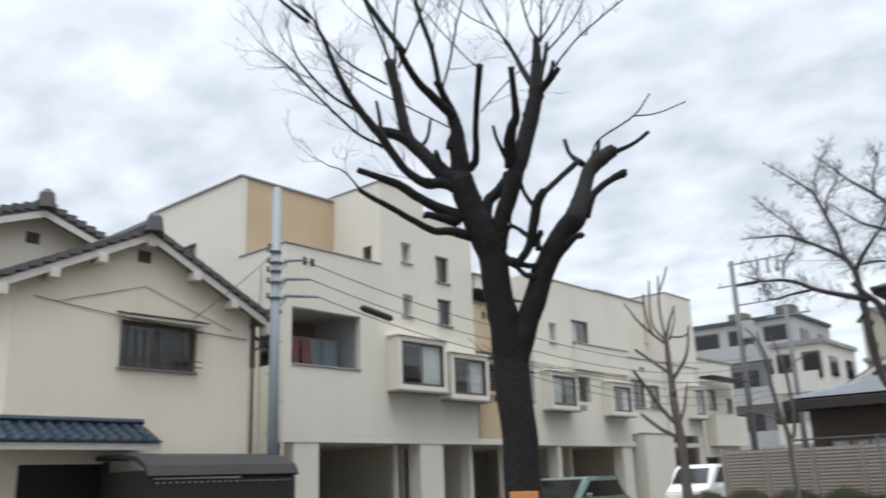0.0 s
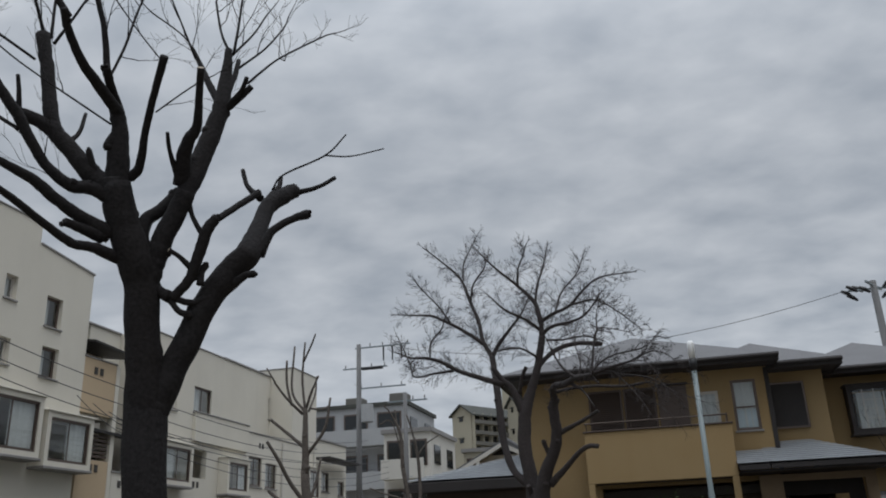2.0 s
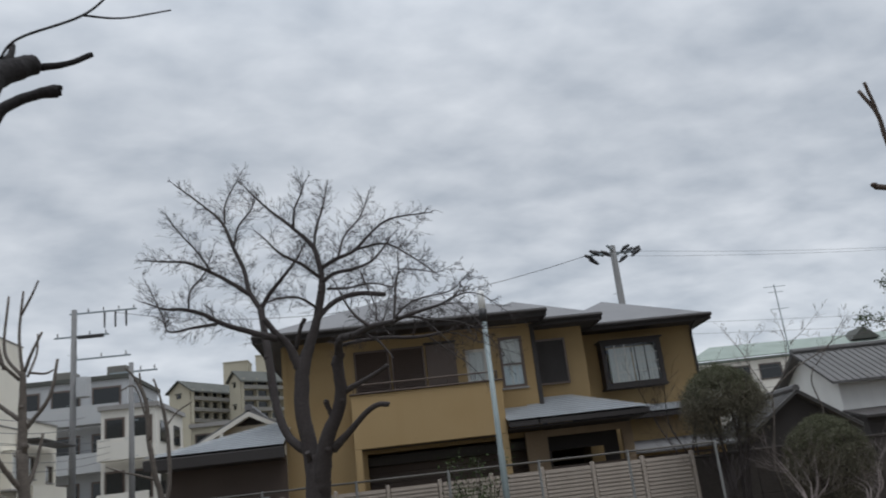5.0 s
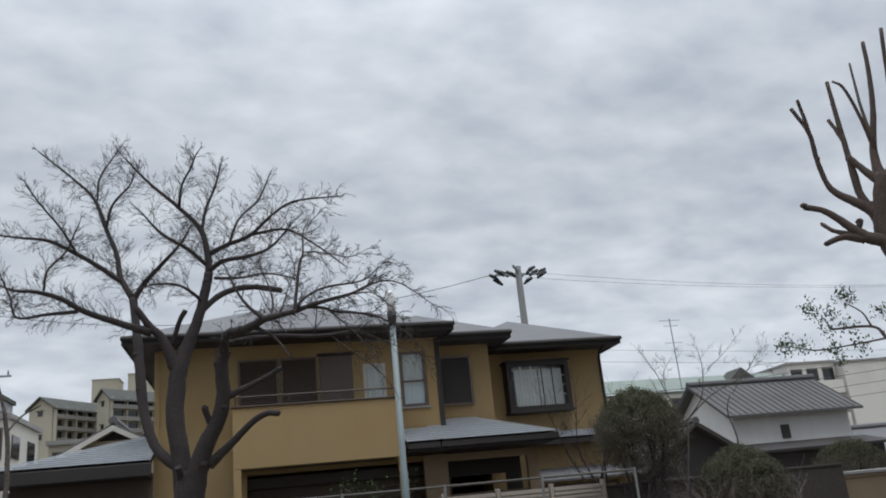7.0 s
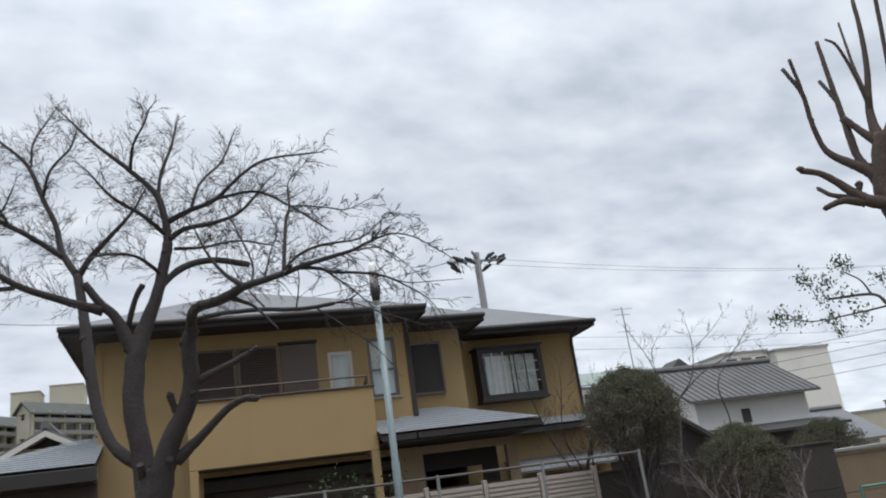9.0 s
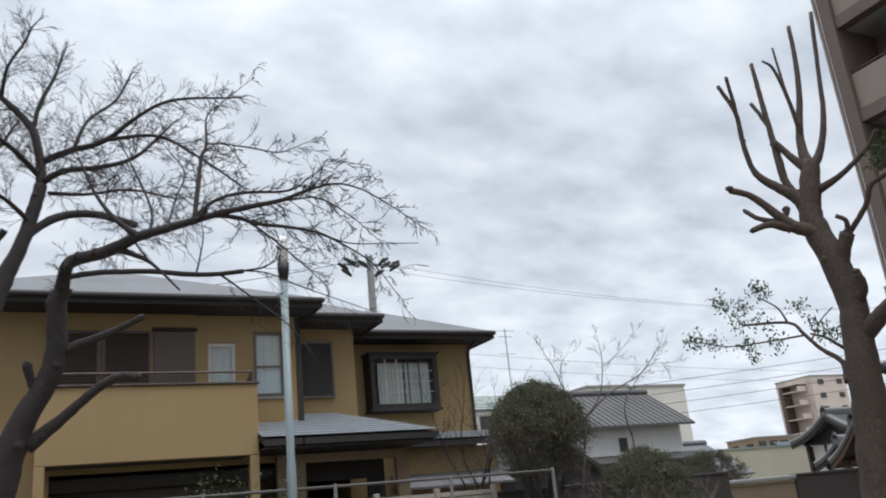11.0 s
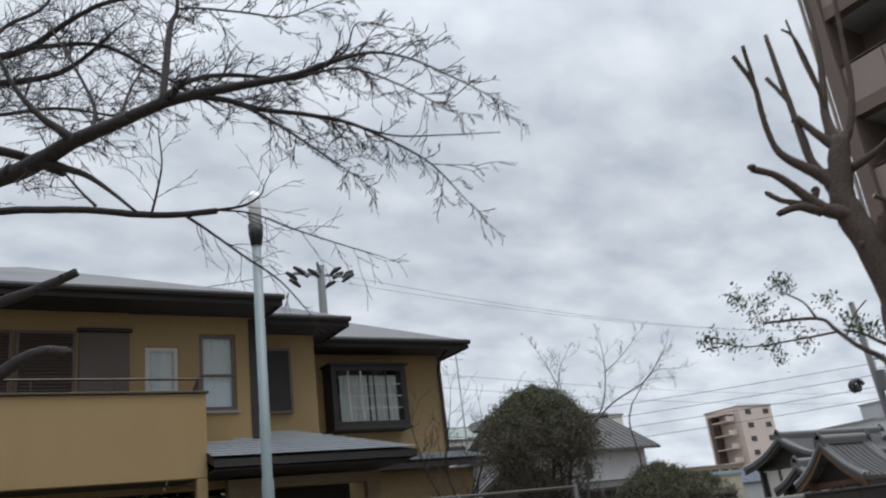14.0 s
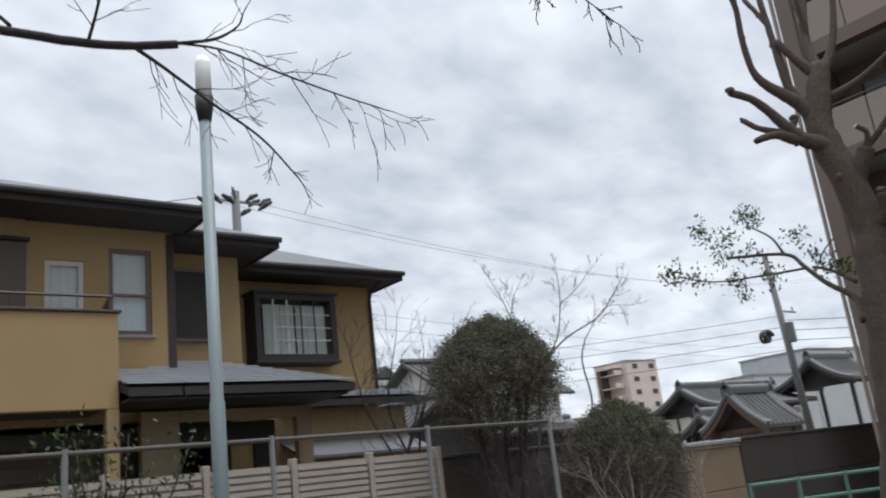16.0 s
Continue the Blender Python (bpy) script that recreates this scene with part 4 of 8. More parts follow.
class Tree:
    """Limbs as tapered, slightly knotted tubes in one mesh each, twigs joined in a crown mesh."""

    def __init__(self, name, x, y, label, bark, seed):
        self.thing = thing(name, x, y, 0, label, "tree", "park trees")
        self.base, self.bark, self.rand = Vector((x, y, 0)), bark, random.Random(seed)
        self.twigs, self.limbs = bmesh.new(), []

    def limb(self, r0, r1, *points, name="limb", knob=0.0, twiggy=False, cut=True, girth=()):
        pts = smooth_path([self.base + Vector(p) for p in points], 6 if len(points) > 2 else 4)
        n = len(pts)
        width = [r0 + (r1 - r0) * i / (n - 1) for i in range(n)]
        if girth:
            width = [float(w) for w in np.interp(np.linspace(0, len(girth) - 1, n), range(len(girth)), girth)]
        lump = self.rand.uniform(0, 50)
        radii = [w * (1 + 0.06 * noise.noise(p * (0.5 / max(w, 0.05)) + Vector((lump, 0, 0)))) for w, p in zip(width, pts)]
        rough = [p + noise.noise_vector(p * (0.35 / max(r, 0.04)) + Vector((0, lump, 0))) * 0.13 * r if 0 < i < n - 1 else p for i, (p, r) in enumerate(zip(pts, radii))]
        bm = tube(bmesh.new(), rough, radii, 12 if r0 > 0.1 else 8 if r0 > 0.03 else 6)
        if r0 > 0.045:
            span = sum((a - b).length for a, b in zip(rough, rough[1:]))
            for k in range(int(span * (1.6 if name == "limb" else 0.8))):
                i = self.rand.randrange(1, n - 1)
                way = Vector((self.rand.uniform(-1, 1), self.rand.uniform(-1, 1), self.rand.uniform(-0.2, 0.6))).normalized()
                r = min(0.045, radii[i] * self.rand.uniform(0.25, 0.5))
                tube(bm, [rough[i] + way * (radii[i] - r), rough[i] + way * (radii[i] + r * 0.2), rough[i] + way * (radii[i] + r * 0.5)], [r * 1.9, r * 1.3, r * 0.7], 7)
        if knob:
            for k in range(7):
                way = Vector((self.rand.uniform(-1, 1), self.rand.uniform(-1, 1), self.rand.uniform(-0.4, 1))).normalized()
                bmesh.ops.create_icosphere(bm, subdivisions=1, radius=knob * self.rand.uniform(0.35, 0.6), matrix=Matrix.Translation(rough[-1] + way * knob * self.rand.uniform(0.15, 0.5)))
        ob = part(name, bm, self.bark, self.thing, smooth=True)
        if cut and r1 > 0.02 and not knob:
            way = (rough[-1] - rough[-2]).normalized()
            part("cut_face", tube(bmesh.new(), [rough[-1] + way * 0.001, rough[-1] + way * 0.006], [radii[-1] * 0.93, radii[-1] * 0.9], 10), CUT_WOOD if self.rand.random() < 0.35 else self.bark, ob)
        if twiggy:
            self.limbs.append((rough, radii))
        return rough

    def grow(self, start, way, length, r, depth, spread=0.6, lift=0.15, droop=0.0, forks=3):
        """A twig that wanders, tapers and forks."""
        p, d, pts, n = Vector(start), Vector(way).normalized(), [Vector(start)], max(4, int(length / 0.10))
        for i in range(n):
            d = (d + Vector([self.rand.gauss(0, 0.115) for _ in range(3)]) + Vector((0, 0, lift * 0.25 - droop * 0.25 * i / n))).normalized()
            p = p + d * (length / n)
            pts.append(p.copy())
        tube(self.twigs, pts, [max(0.0022, r * (1 - 0.8 * i / n)) for i in range(n + 1)], 5 if r > 0.01 else 4 if r > 0.006 else 3, close=False)
        if depth > 0:
            for k in range(forks):
                i = self.rand.randrange(max(1, n // 4), n + 1)
                side = Vector([self.rand.gauss(0, 1) for _ in range(3)])
                side = (side - d * side.dot(d)).normalized()
                self.grow(pts[i], d + side * self.rand.uniform(0.5, 1.2) * spread, length * self.rand.uniform(0.4, 0.7), max(0.0028, r * 0.55), depth - 1, spread, lift, droop, forks)

    def clothe(self, count, length, r, depth, spread=0.7, lift=0.3, droop=0.0, forks=3, first=0.3):
        """Twigs along all limbs that bear them."""
        for pts, radii in self.limbs:
            n = len(pts)
            total = sum((a - b).length for a, b in zip(pts, pts[1:]))
            for k in range(max(1, int(count * total))):
                f = first + (1 - first) * (k + self.rand.random()) / max(1, int(count * total))
                i = min(n - 2, int(f * (n - 1)))
                way = (pts[i + 1] - pts[i]).normalized()
                side = Vector([self.rand.gauss(0, 1) for _ in range(3)])
                side = (side - way * side.dot(way)).normalized()
                size = length * self.rand.uniform(0.6, 1.2) * (1.1 - 0.35 * f)
                self.grow(pts[i], way * 0.8 + side * spread, size, min(r, radii[i] * 0.6), depth, 0.75, lift, droop, forks)
            self.grow(pts[-1], pts[-1] - pts[-2], length * 0.6, radii[-1], depth, 0.6, lift, droop, forks)

    def finish(self, label="fine bare twigs"):
        if self.twigs.verts:
            tagged(part("twig_crown", self.twigs, self.bark, self.thing, label), kind="stuff")
        else:
            self.twigs.free()


def leaf_cloud(bm, rand, centre, radius, count, size):
    for _ in range(count):
        p = Vector(centre) + Vector([rand.gauss(0, radius * 0.5) for _ in range(3)])
        m = Matrix.Translation(p) @ Euler([rand.uniform(0, 6.3) for _ in range(3)]).to_matrix().to_4x4()
        s = size * rand.uniform(0.7, 1.3)
        q = [bm.verts.new(m @ Vector(c)) for c in ((-s, 0, 0), (0, -s * 0.4, s * 0.08), (s, 0, 0), (0, s * 0.4, s * 0.08))]
        bm.faces.new(q)


zelkova = Tree("zelkova_tree", -7.14, 9.88, "tall dark pollarded zelkova with bare pruned limbs", BARK_DARK, 3)
zelkova.limb(0.275, 0.252, (0.05, 0.03, 0), (0.0, 0.0, 1.2), (-0.02, -0.02, 2.2), (-0.06, -0.05, 3.0), (-0.08, -0.06, 3.5), name="trunk", cut=False, girth=(0.3, 0.265, 0.255, 0.255, 0.245))
zelkova.limb(0.233, 0.159, (-0.05, -0.04, 3.12), (-0.05, -0.19, 3.69), (-0.04, -0.3, 4.16), (-0.03, -0.41, 4.64), (-0.08, -0.54, 4.99), (-0.15, -0.68, 5.34), (-0.2, -0.81, 5.69), (-0.21, -0.87, 5.9), cut=False, girth=(0.233, 0.223, 0.206, 0.207, 0.213, 0.201, 0.189, 0.159))
zelkova.limb(0.210, 0.158, (-0.03, -0.03, 3.12), (0.1, -0.01, 3.38), (0.22, 0, 3.67), (0.39, 0.03, 4.03), (0.55, 0.05, 4.39), (0.77, 0.1, 4.76), (1.08, 0.18, 5.14), cut=False, girth=(0.210, 0.175, 0.170, 0.165, 0.161, 0.165, 0.158))
zelkova.limb(0.157, 0.106, (0.97, 0.15, 5), (1.01, 0.32, 5.19), (0.98, 0.64, 5.72), (1, 0.85, 6.05), (1.08, 1.05, 6.24), (1.18, 1.24, 6.39), knob=0.1, girth=(0.157, 0.160, 0.113, 0.116, 0.118, 0.106))
zelkova.limb(0.077, 0.066, (1.11, 0.37, 5.14), (1.24, 0.44, 5.47), (1.48, 0.56, 5.66), (1.65, 0.64, 5.73), knob=0.08, girth=(0.077, 0.052, 0.049, 0.066))
zelkova.limb(0.075, 0.049, (0.82, 0.14, 4.67), (1.08, 0.07, 4.77), (1.22, 0.04, 4.77), knob=0.05, girth=(0.075, 0.046, 0.049))
zelkova.limb(0.042, 0.032, (1.24, 1.27, 6.37), (1.47, 1.41, 6.48), (1.67, 1.53, 6.64), girth=(0.042, 0.032, 0.032))
zelkova.limb(0.062, 0.032, (0.98, 0.88, 6.15), (1.02, 1.05, 6.39), (1, 1.15, 6.58), girth=(0.062, 0.038, 0.032))
zelkova.limb(0.055, 0.032, (0.87, 0.82, 6.14), (0.63, 0.88, 6.39), (0.49, 0.98, 6.7), girth=(0.055, 0.035, 0.032))
zelkova.limb(0.014, 0.010, (0.97, 0.95, 6.31), (1.18, 0.86, 6.47), (1.86, 0.7, 6.58), (2.22, 0.55, 6.76), cut=False, girth=(0.014, 0.014, 0.013, 0.010))
zelkova.limb(0.012, 0.008, (1.86, 0.7, 6.58), (2.26, 0.61, 6.46), (2.77, 0.47, 6.42), cut=False, girth=(0.012, 0.010, 0.008))
zelkova.limb(0.159, 0.086, (-0.2, -0.8, 5.63), (-0.16, -0.91, 6.11), (-0.11, -0.99, 6.5), (-0.14, -1.09, 6.75), cut=False, girth=(0.159, 0.135, 0.092, 0.086))
zelkova.limb(0.074, 0.045, (-0.1, -1.03, 6.64), (-0.11, -1.48, 6.82), (-0.1, -1.81, 6.94), (-0.03, -2.16, 7.12), (0.04, -2.34, 7.25), cut=False, girth=(0.074, 0.066, 0.055, 0.048, 0.045))
zelkova.limb(0.062, 0.060, (-0.12, -1.07, 6.74), (-0.07, -1.31, 6.91), (-0.03, -1.48, 7.03), knob=0.07, girth=(0.062, 0.055, 0.060))
zelkova.limb(0.068, 0.049, (-0.06, -0.78, 5.91), (0.09, -0.83, 6), (0.33, -1.1, 6.34), (0.57, -1.34, 6.64), (0.83, -1.58, 6.94), girth=(0.068, 0.055, 0.045, 0.044, 0.049))
zelkova.limb(0.092, 0.061, (-0.12, -0.97, 6.41), (-0.2, -1.03, 6.27), (-0.21, -1.04, 6.19), knob=0.06, girth=(0.092, 0.067, 0.061))
zelkova.limb(0.134, 0.087, (-0.26, -0.87, 5.73), (-0.47, -0.98, 5.94), (-0.67, -1.08, 6.21), (-0.86, -1.18, 6.45), (-0.93, -1.21, 6.65), (-1.02, -1.22, 7.07), (-1.1, -1.23, 7.44), (-1.2, -1.25, 7.88), knob=0.1, girth=(0.134, 0.128, 0.108, 0.105, 0.093, 0.085, 0.083, 0.087))
zelkova.limb(0.103, 0.034, (-0.25, -0.86, 5.64), (-0.39, -1.03, 5.71), (-0.53, -1.2, 5.69), (-0.7, -1.43, 5.86), (-0.8, -1.61, 6.1), (-0.89, -1.79, 6.39), (-1, -2.01, 6.66), (-1.09, -2.2, 6.95), (-1.15, -2.39, 7.29), (-1.2, -2.59, 7.73), twiggy=True, girth=(0.103, 0.084, 0.074, 0.062, 0.062, 0.067, 0.058, 0.052, 0.043, 0.034))
zelkova.limb(0.092, 0.073, (-0.86, -1.18, 6.45), (-1.01, -1.31, 6.57), (-1.13, -1.43, 6.62), (-1.19, -1.48, 6.63), cut=False, girth=(0.092, 0.086, 0.079, 0.073))
zelkova.limb(0.037, 0.024, (-1.18, -1.47, 6.62), (-1.16, -1.53, 6.86), (-1.16, -1.59, 7.08), girth=(0.037, 0.028, 0.024))
zelkova.limb(0.037, 0.023, (-0.77, -1.14, 6.32), (-0.76, -0.92, 6.54), (-0.85, -0.72, 6.95), girth=(0.037, 0.028, 0.023))
zelkova.limb(0.061, 0.036, (-0.27, -0.87, 5.79), (-0.37, -1.01, 5.92), (-0.42, -1.12, 6.18), knob=0.04, girth=(0.061, 0.043, 0.036))
zelkova.limb(0.091, 0.031, (-0.2, -0.62, 4.94), (-0.31, -1.01, 4.96), (-0.38, -1.28, 4.93), (-0.43, -1.65, 5.02), (-0.46, -2.04, 5.12), (-0.48, -2.33, 5.18), (-0.48, -2.6, 5.24), cut=False, girth=(0.091, 0.062, 0.055, 0.047, 0.043, 0.037, 0.031))
zelkova.limb(0.121, 0.042, (-0.27, -0.74, 5.2), (-0.44, -1.04, 5.32), (-0.57, -1.3, 5.44), (-0.69, -1.57, 5.6), (-0.8, -1.82, 5.68), (-0.95, -2.18, 5.76), girth=(0.121, 0.080, 0.070, 0.066, 0.054, 0.042))
zelkova.limb(0.078, 0.052, (-0.32, -0.83, 5.14), (-0.4, -1.1, 5.17), (-0.46, -1.32, 5.18), knob=0.08, girth=(0.078, 0.062, 0.052))
zelkova.limb(0.015, 0.007, (-0.47, -2.59, 5.24), (-0.39, -2.95, 5.38), (-0.35, -3.25, 5.37), twiggy=True, cut=False, girth=(0.015, 0.010, 0.007))
zelkova.limb(0.152, 0.118, (0, -0.38, 4.61), (0.09, -0.39, 4.88), (0.16, -0.4, 5.06), (0.23, -0.41, 5.24), (0.33, -0.4, 5.43), (0.49, -0.41, 5.8), cut=False, girth=(0.152, 0.141, 0.135, 0.126, 0.124, 0.118))
zelkova.limb(0.118, 0.048, (0.43, -0.4, 5.65), (0.46, -0.36, 5.82), (0.55, -0.24, 6.26), (0.63, -0.13, 6.72), (0.7, -0.04, 7.19), (0.7, 0.02, 7.67), (0.69, 0.06, 8.08), girth=(0.118, 0.119, 0.128, 0.121, 0.113, 0.078, 0.048))
zelkova.limb(0.098, 0.089, (-0.02, -0.51, 5.05), (0, -0.49, 5.42), (0.14, -0.39, 5.6), (0.32, -0.27, 5.86), cut=False, girth=(0.098, 0.087, 0.078, 0.089))
zelkova.limb(0.107, 0.042, (0.4, -0.39, 5.9), (0.52, -0.57, 6.15), (0.66, -0.69, 6.35), (0.79, -0.75, 6.47), (0.93, -0.97, 6.74), (1.05, -1.17, 6.99), girth=(0.107, 0.093, 0.077, 0.061, 0.045, 0.042))
zelkova.limb(0.044, 0.024, (0.39, -0.46, 5.98), (0.43, -0.73, 6.2), (0.49, -0.9, 6.36), girth=(0.044, 0.028, 0.024))
zelkova.limb(0.060, 0.043, (0.71, -0.05, 7.06), (0.95, -0.06, 7.2), (1.14, -0.09, 7.33), girth=(0.060, 0.043, 0.043))
zelkova.limb(0.053, 0.028, (0.67, -0.05, 7.17), (0.43, 0.04, 7.59), (0.19, 0.15, 8.04), (0.03, 0.21, 8.33), girth=(0.053, 0.048, 0.035, 0.028))
zelkova.limb(0.047, 0.032, (0.71, -0.02, 7.24), (0.69, 0.25, 7.76), (0.65, 0.42, 8.13), girth=(0.047, 0.038, 0.032))
zelkova.limb(0.040, 0.029, (0.73, -0.05, 7.07), (1.01, -0.13, 7.26), (1.13, -0.2, 7.41), girth=(0.040, 0.030, 0.029))
zelkova.limb(0.055, 0.079, (0.08, -0.35, 4.71), (0.18, -0.31, 4.56), (0.28, -0.28, 4.5), knob=0.07, girth=(0.055, 0.067, 0.079))
zelkova.limb(0.061, 0.061, (0.3, -0.26, 4.48), (0.5, -0.24, 4.68), (0.66, -0.29, 5.03), (0.76, -0.32, 5.28), (0.89, -0.32, 5.43), knob=0.06, girth=(0.061, 0.064, 0.073, 0.077, 0.061))
zelkova.limb(0.043, 0.045, (0.8, -0.33, 5.35), (0.96, -0.03, 5.66), (1.14, 0.25, 5.96), cut=False, girth=(0.043, 0.041, 0.045))
zelkova.limb(0.034, 0.037, (0.48, -0.35, 5.81), (0.53, -0.31, 5.51), (0.66, -0.23, 5.24), cut=False, girth=(0.034, 0.031, 0.037))
zelkova.limb(0.040, 0.027, (0.54, -0.27, 4.84), (0.46, -0.38, 4.94), (0.37, -0.5, 5.01), girth=(0.040, 0.030, 0.027))
zelkova.limb(0.043, 0.055, (0.28, -0.28, 4.49), (0.5, -0.13, 4.44), (0.69, -0.02, 4.53), cut=False, girth=(0.043, 0.040, 0.055))
zelkova.limb(0.039, 0.055, (0.29, -0.27, 4.45), (0.39, -0.21, 4.32), (0.5, -0.13, 4.28), knob=0.05, girth=(0.039, 0.039, 0.055))
zelkova.limb(0.049, 0.049, (0.62, -0.17, 4.64), (0.62, -0.16, 4.8), (0.66, -0.14, 4.9), knob=0.05, girth=(0.049, 0.043, 0.049))
zelkova.limb(0.044, 0.025, (0.04, -2.25, 7.2), (-0.16, -2.45, 7.62), (-0.32, -2.61, 7.99), (-0.47, -2.77, 8.42), twiggy=True, cut=False, girth=(0.044, 0.038, 0.035, 0.025))
zelkova.limb(0.043, 0.027, (-0.05, -1.4, 6.96), (-0.07, -1.52, 7.54), (-0.13, -1.65, 7.96), (-0.18, -1.78, 8.45), twiggy=True, cut=False, girth=(0.043, 0.036, 0.033, 0.027))
zelkova.limb(0.033, 0.020, (-1.35, -2.76, 8), (-1.55, -3.02, 8.27), (-1.69, -3.2, 8.48), twiggy=True, cut=False, girth=(0.033, 0.026, 0.020))
zelkova.limb(0.023, 0.010, (-0.88, -1.74, 6.22), (-1.17, -1.96, 6.44), (-1.44, -2.16, 6.79), (-1.71, -2.37, 7.17), (-2.02, -2.64, 7.64), (-2.22, -2.83, 7.87), twiggy=True, cut=False, girth=(0.023, 0.020, 0.020, 0.017, 0.014, 0.010))
zelkova.limb(0.023, 0.013, (-1.07, -2.14, 6.74), (-1.26, -2.45, 6.95), (-1.44, -2.81, 7.36), (-1.48, -2.92, 7.56), twiggy=True, cut=False, girth=(0.023, 0.020, 0.016, 0.013))
zelkova.limb(0.018, 0.011, (-1.2, -1.32, 7.47), (-1.76, -1.59, 7.94), (-2.05, -1.71, 8.32), (-2.38, -1.86, 8.81), twiggy=True, cut=False, girth=(0.018, 0.018, 0.015, 0.011))
zelkova.limb(0.025, 0.014, (-1.17, -1.23, 7.81), (-1.21, -1.42, 8.23), (-1.26, -1.6, 8.61), (-1.31, -1.8, 9.02), twiggy=True, cut=False, girth=(0.025, 0.021, 0.018, 0.014))
zelkova.limb(0.021, 0.015, (-1.12, -1.19, 7.85), (-1.2, -1.11, 8.55), (-1.21, -1, 9.18), twiggy=True, cut=False, girth=(0.021, 0.018, 0.015))
zelkova.limb(0.021, 0.011, (-1.09, -1.16, 7.77), (-0.89, -1.14, 8.09), (-0.69, -1.13, 8.41), (-0.46, -1.13, 8.79), twiggy=True, cut=False, girth=(0.021, 0.018, 0.014, 0.011))
zelkova.limb(0.016, 0.010, (-0.04, -1.36, 6.97), (0, -1.2, 7.49), (0.02, -1.06, 8.07), (0.07, -0.89, 8.66), twiggy=True, cut=False, girth=(0.016, 0.017, 0.014, 0.010))
zelkova.limb(0.025, 0.015, (0.72, 0.07, 7.99), (0.56, 0.06, 8.39), (0.42, 0.11, 8.96), twiggy=True, cut=False, girth=(0.025, 0.018, 0.015))
zelkova.limb(0.021, 0.014, (0.75, 0.09, 8), (0.87, -0.02, 8.38), (0.97, -0.13, 8.76), twiggy=True, cut=False, girth=(0.021, 0.017, 0.014))
zelkova.limb(0.018, 0.011, (0.72, 0.07, 7.97), (0.91, 0.31, 8.43), (1.02, 0.49, 8.86), twiggy=True, cut=False, girth=(0.018, 0.014, 0.011))
zelkova.limb(0.017, 0.011, (1.12, -0.15, 7.35), (1.31, 0.22, 7.87), (1.54, 0.57, 8.27), (1.78, 0.9, 8.63), twiggy=True, cut=False, girth=(0.017, 0.014, 0.014, 0.011))
zelkova.limb(0.018, 0.011, (0.68, 0.37, 7.97), (1.04, 0.45, 8.27), (1.27, 0.49, 8.55), twiggy=True, cut=False, girth=(0.018, 0.014, 0.011))
zelkova.limb(0.018, 0.011, (0.13, 0.15, 8.1), (0.07, -0.03, 8.39), (-0.03, -0.34, 8.87), twiggy=True, cut=False, girth=(0.018, 0.015, 0.011))
zelkova.limb(0.009, 0.010, (0.8, -1.5, 6.87), (0.56, -1.69, 7.23), (0.3, -1.9, 7.67), twiggy=True, cut=False, girth=(0.009, 0.009, 0.010))
zelkova.limb(0.010, 0.010, (0.5, -1.18, 6.49), (0.65, -0.92, 6.85), (0.76, -0.74, 7.09), twiggy=True, cut=False, girth=(0.010, 0.010, 0.010))
zelkova.limb(0.014, 0.011, (0.29, 0.11, 7.88), (-0.04, 0.12, 8.46), (-0.54, 0, 8.92), twiggy=True, cut=False, girth=(0.014, 0.011, 0.011))
zelkova.limb(0.013, 0.010, (-0.19, -1.06, 6.51), (-1.1, -1.65, 7.21), (-1.6, -2.02, 7.71), twiggy=True, cut=False, girth=(0.013, 0.010, 0.010))
zelkova.clothe(2.6, 0.95, 0.008, 2, 0.6, 0.3, 0.0, 3, 0.2)
zelkova.finish()

young_tree = Tree("young_tree", -8.84, 18.38, "slim grey pollarded tree with bare upright shoots", BARK_GREY, 5)
young_tree.limb(0.127, 0.093, (0.0, -0.01, 0.0), (0.01, 0.0, 1.11), (0.0, -0.01, 2.17), (-0.08, -0.04, 3.27), name="trunk", cut=False)
young_tree.limb(0.093, 0.051, (-0.07, -0.04, 3.2), (-0.08, -0.05, 3.98), (-0.09, -0.05, 4.62), cut=False)
young_tree.limb(0.034, 0.021, (-0.09, -0.05, 4.55), (-0.2, 0.01, 5.3), (-0.16, 0.03, 6.12))
young_tree.limb(0.034, 0.021, (-0.11, -0.06, 4.55), (-0.44, 0.0, 5.04), (-0.45, 0.11, 6.07))
young_tree.limb(0.034, 0.021, (-0.07, -0.04, 4.62), (0.11, -0.18, 4.94), (0.28, -0.21, 5.27))
young_tree.limb(0.025, 0.017, (-0.14, -0.08, 5.65), (0.04, -0.1, 5.99), (0.17, -0.15, 6.25))
young_tree.limb(0.034, 0.021, (-0.14, -0.07, 4.48), (-0.4, -0.43, 4.83), (-0.53, -0.72, 5.11))
young_tree.limb(0.021, 0.013, (-0.51, -0.71, 5.1), (-0.64, -0.89, 5.4))
young_tree.limb(0.034, 0.025, (-0.44, 0.0, 4.71), (-0.59, 0.04, 5.22), (-0.6, 0.03, 5.74))
young_tree.limb(0.042, 0.034, (-0.09, -0.05, 3.76), (-0.47, -0.01, 4.06), (-0.86, -0.11, 4.39), knob=0.06)
young_tree.limb(0.042, 0.025, (-0.03, -0.02, 3.62), (0.37, -0.05, 4.13), (0.48, 0.0, 4.8))
young_tree.limb(0.025, 0.017, (-0.02, -0.02, 4.54), (-0.01, 0.32, 5.01), (-0.04, 0.42, 5.4))
young_tree.limb(0.051, 0.034, (-0.05, -0.03, 2.58), (-0.26, -0.36, 3.0), (-0.42, -0.67, 3.48), (-0.58, -0.87, 3.83))
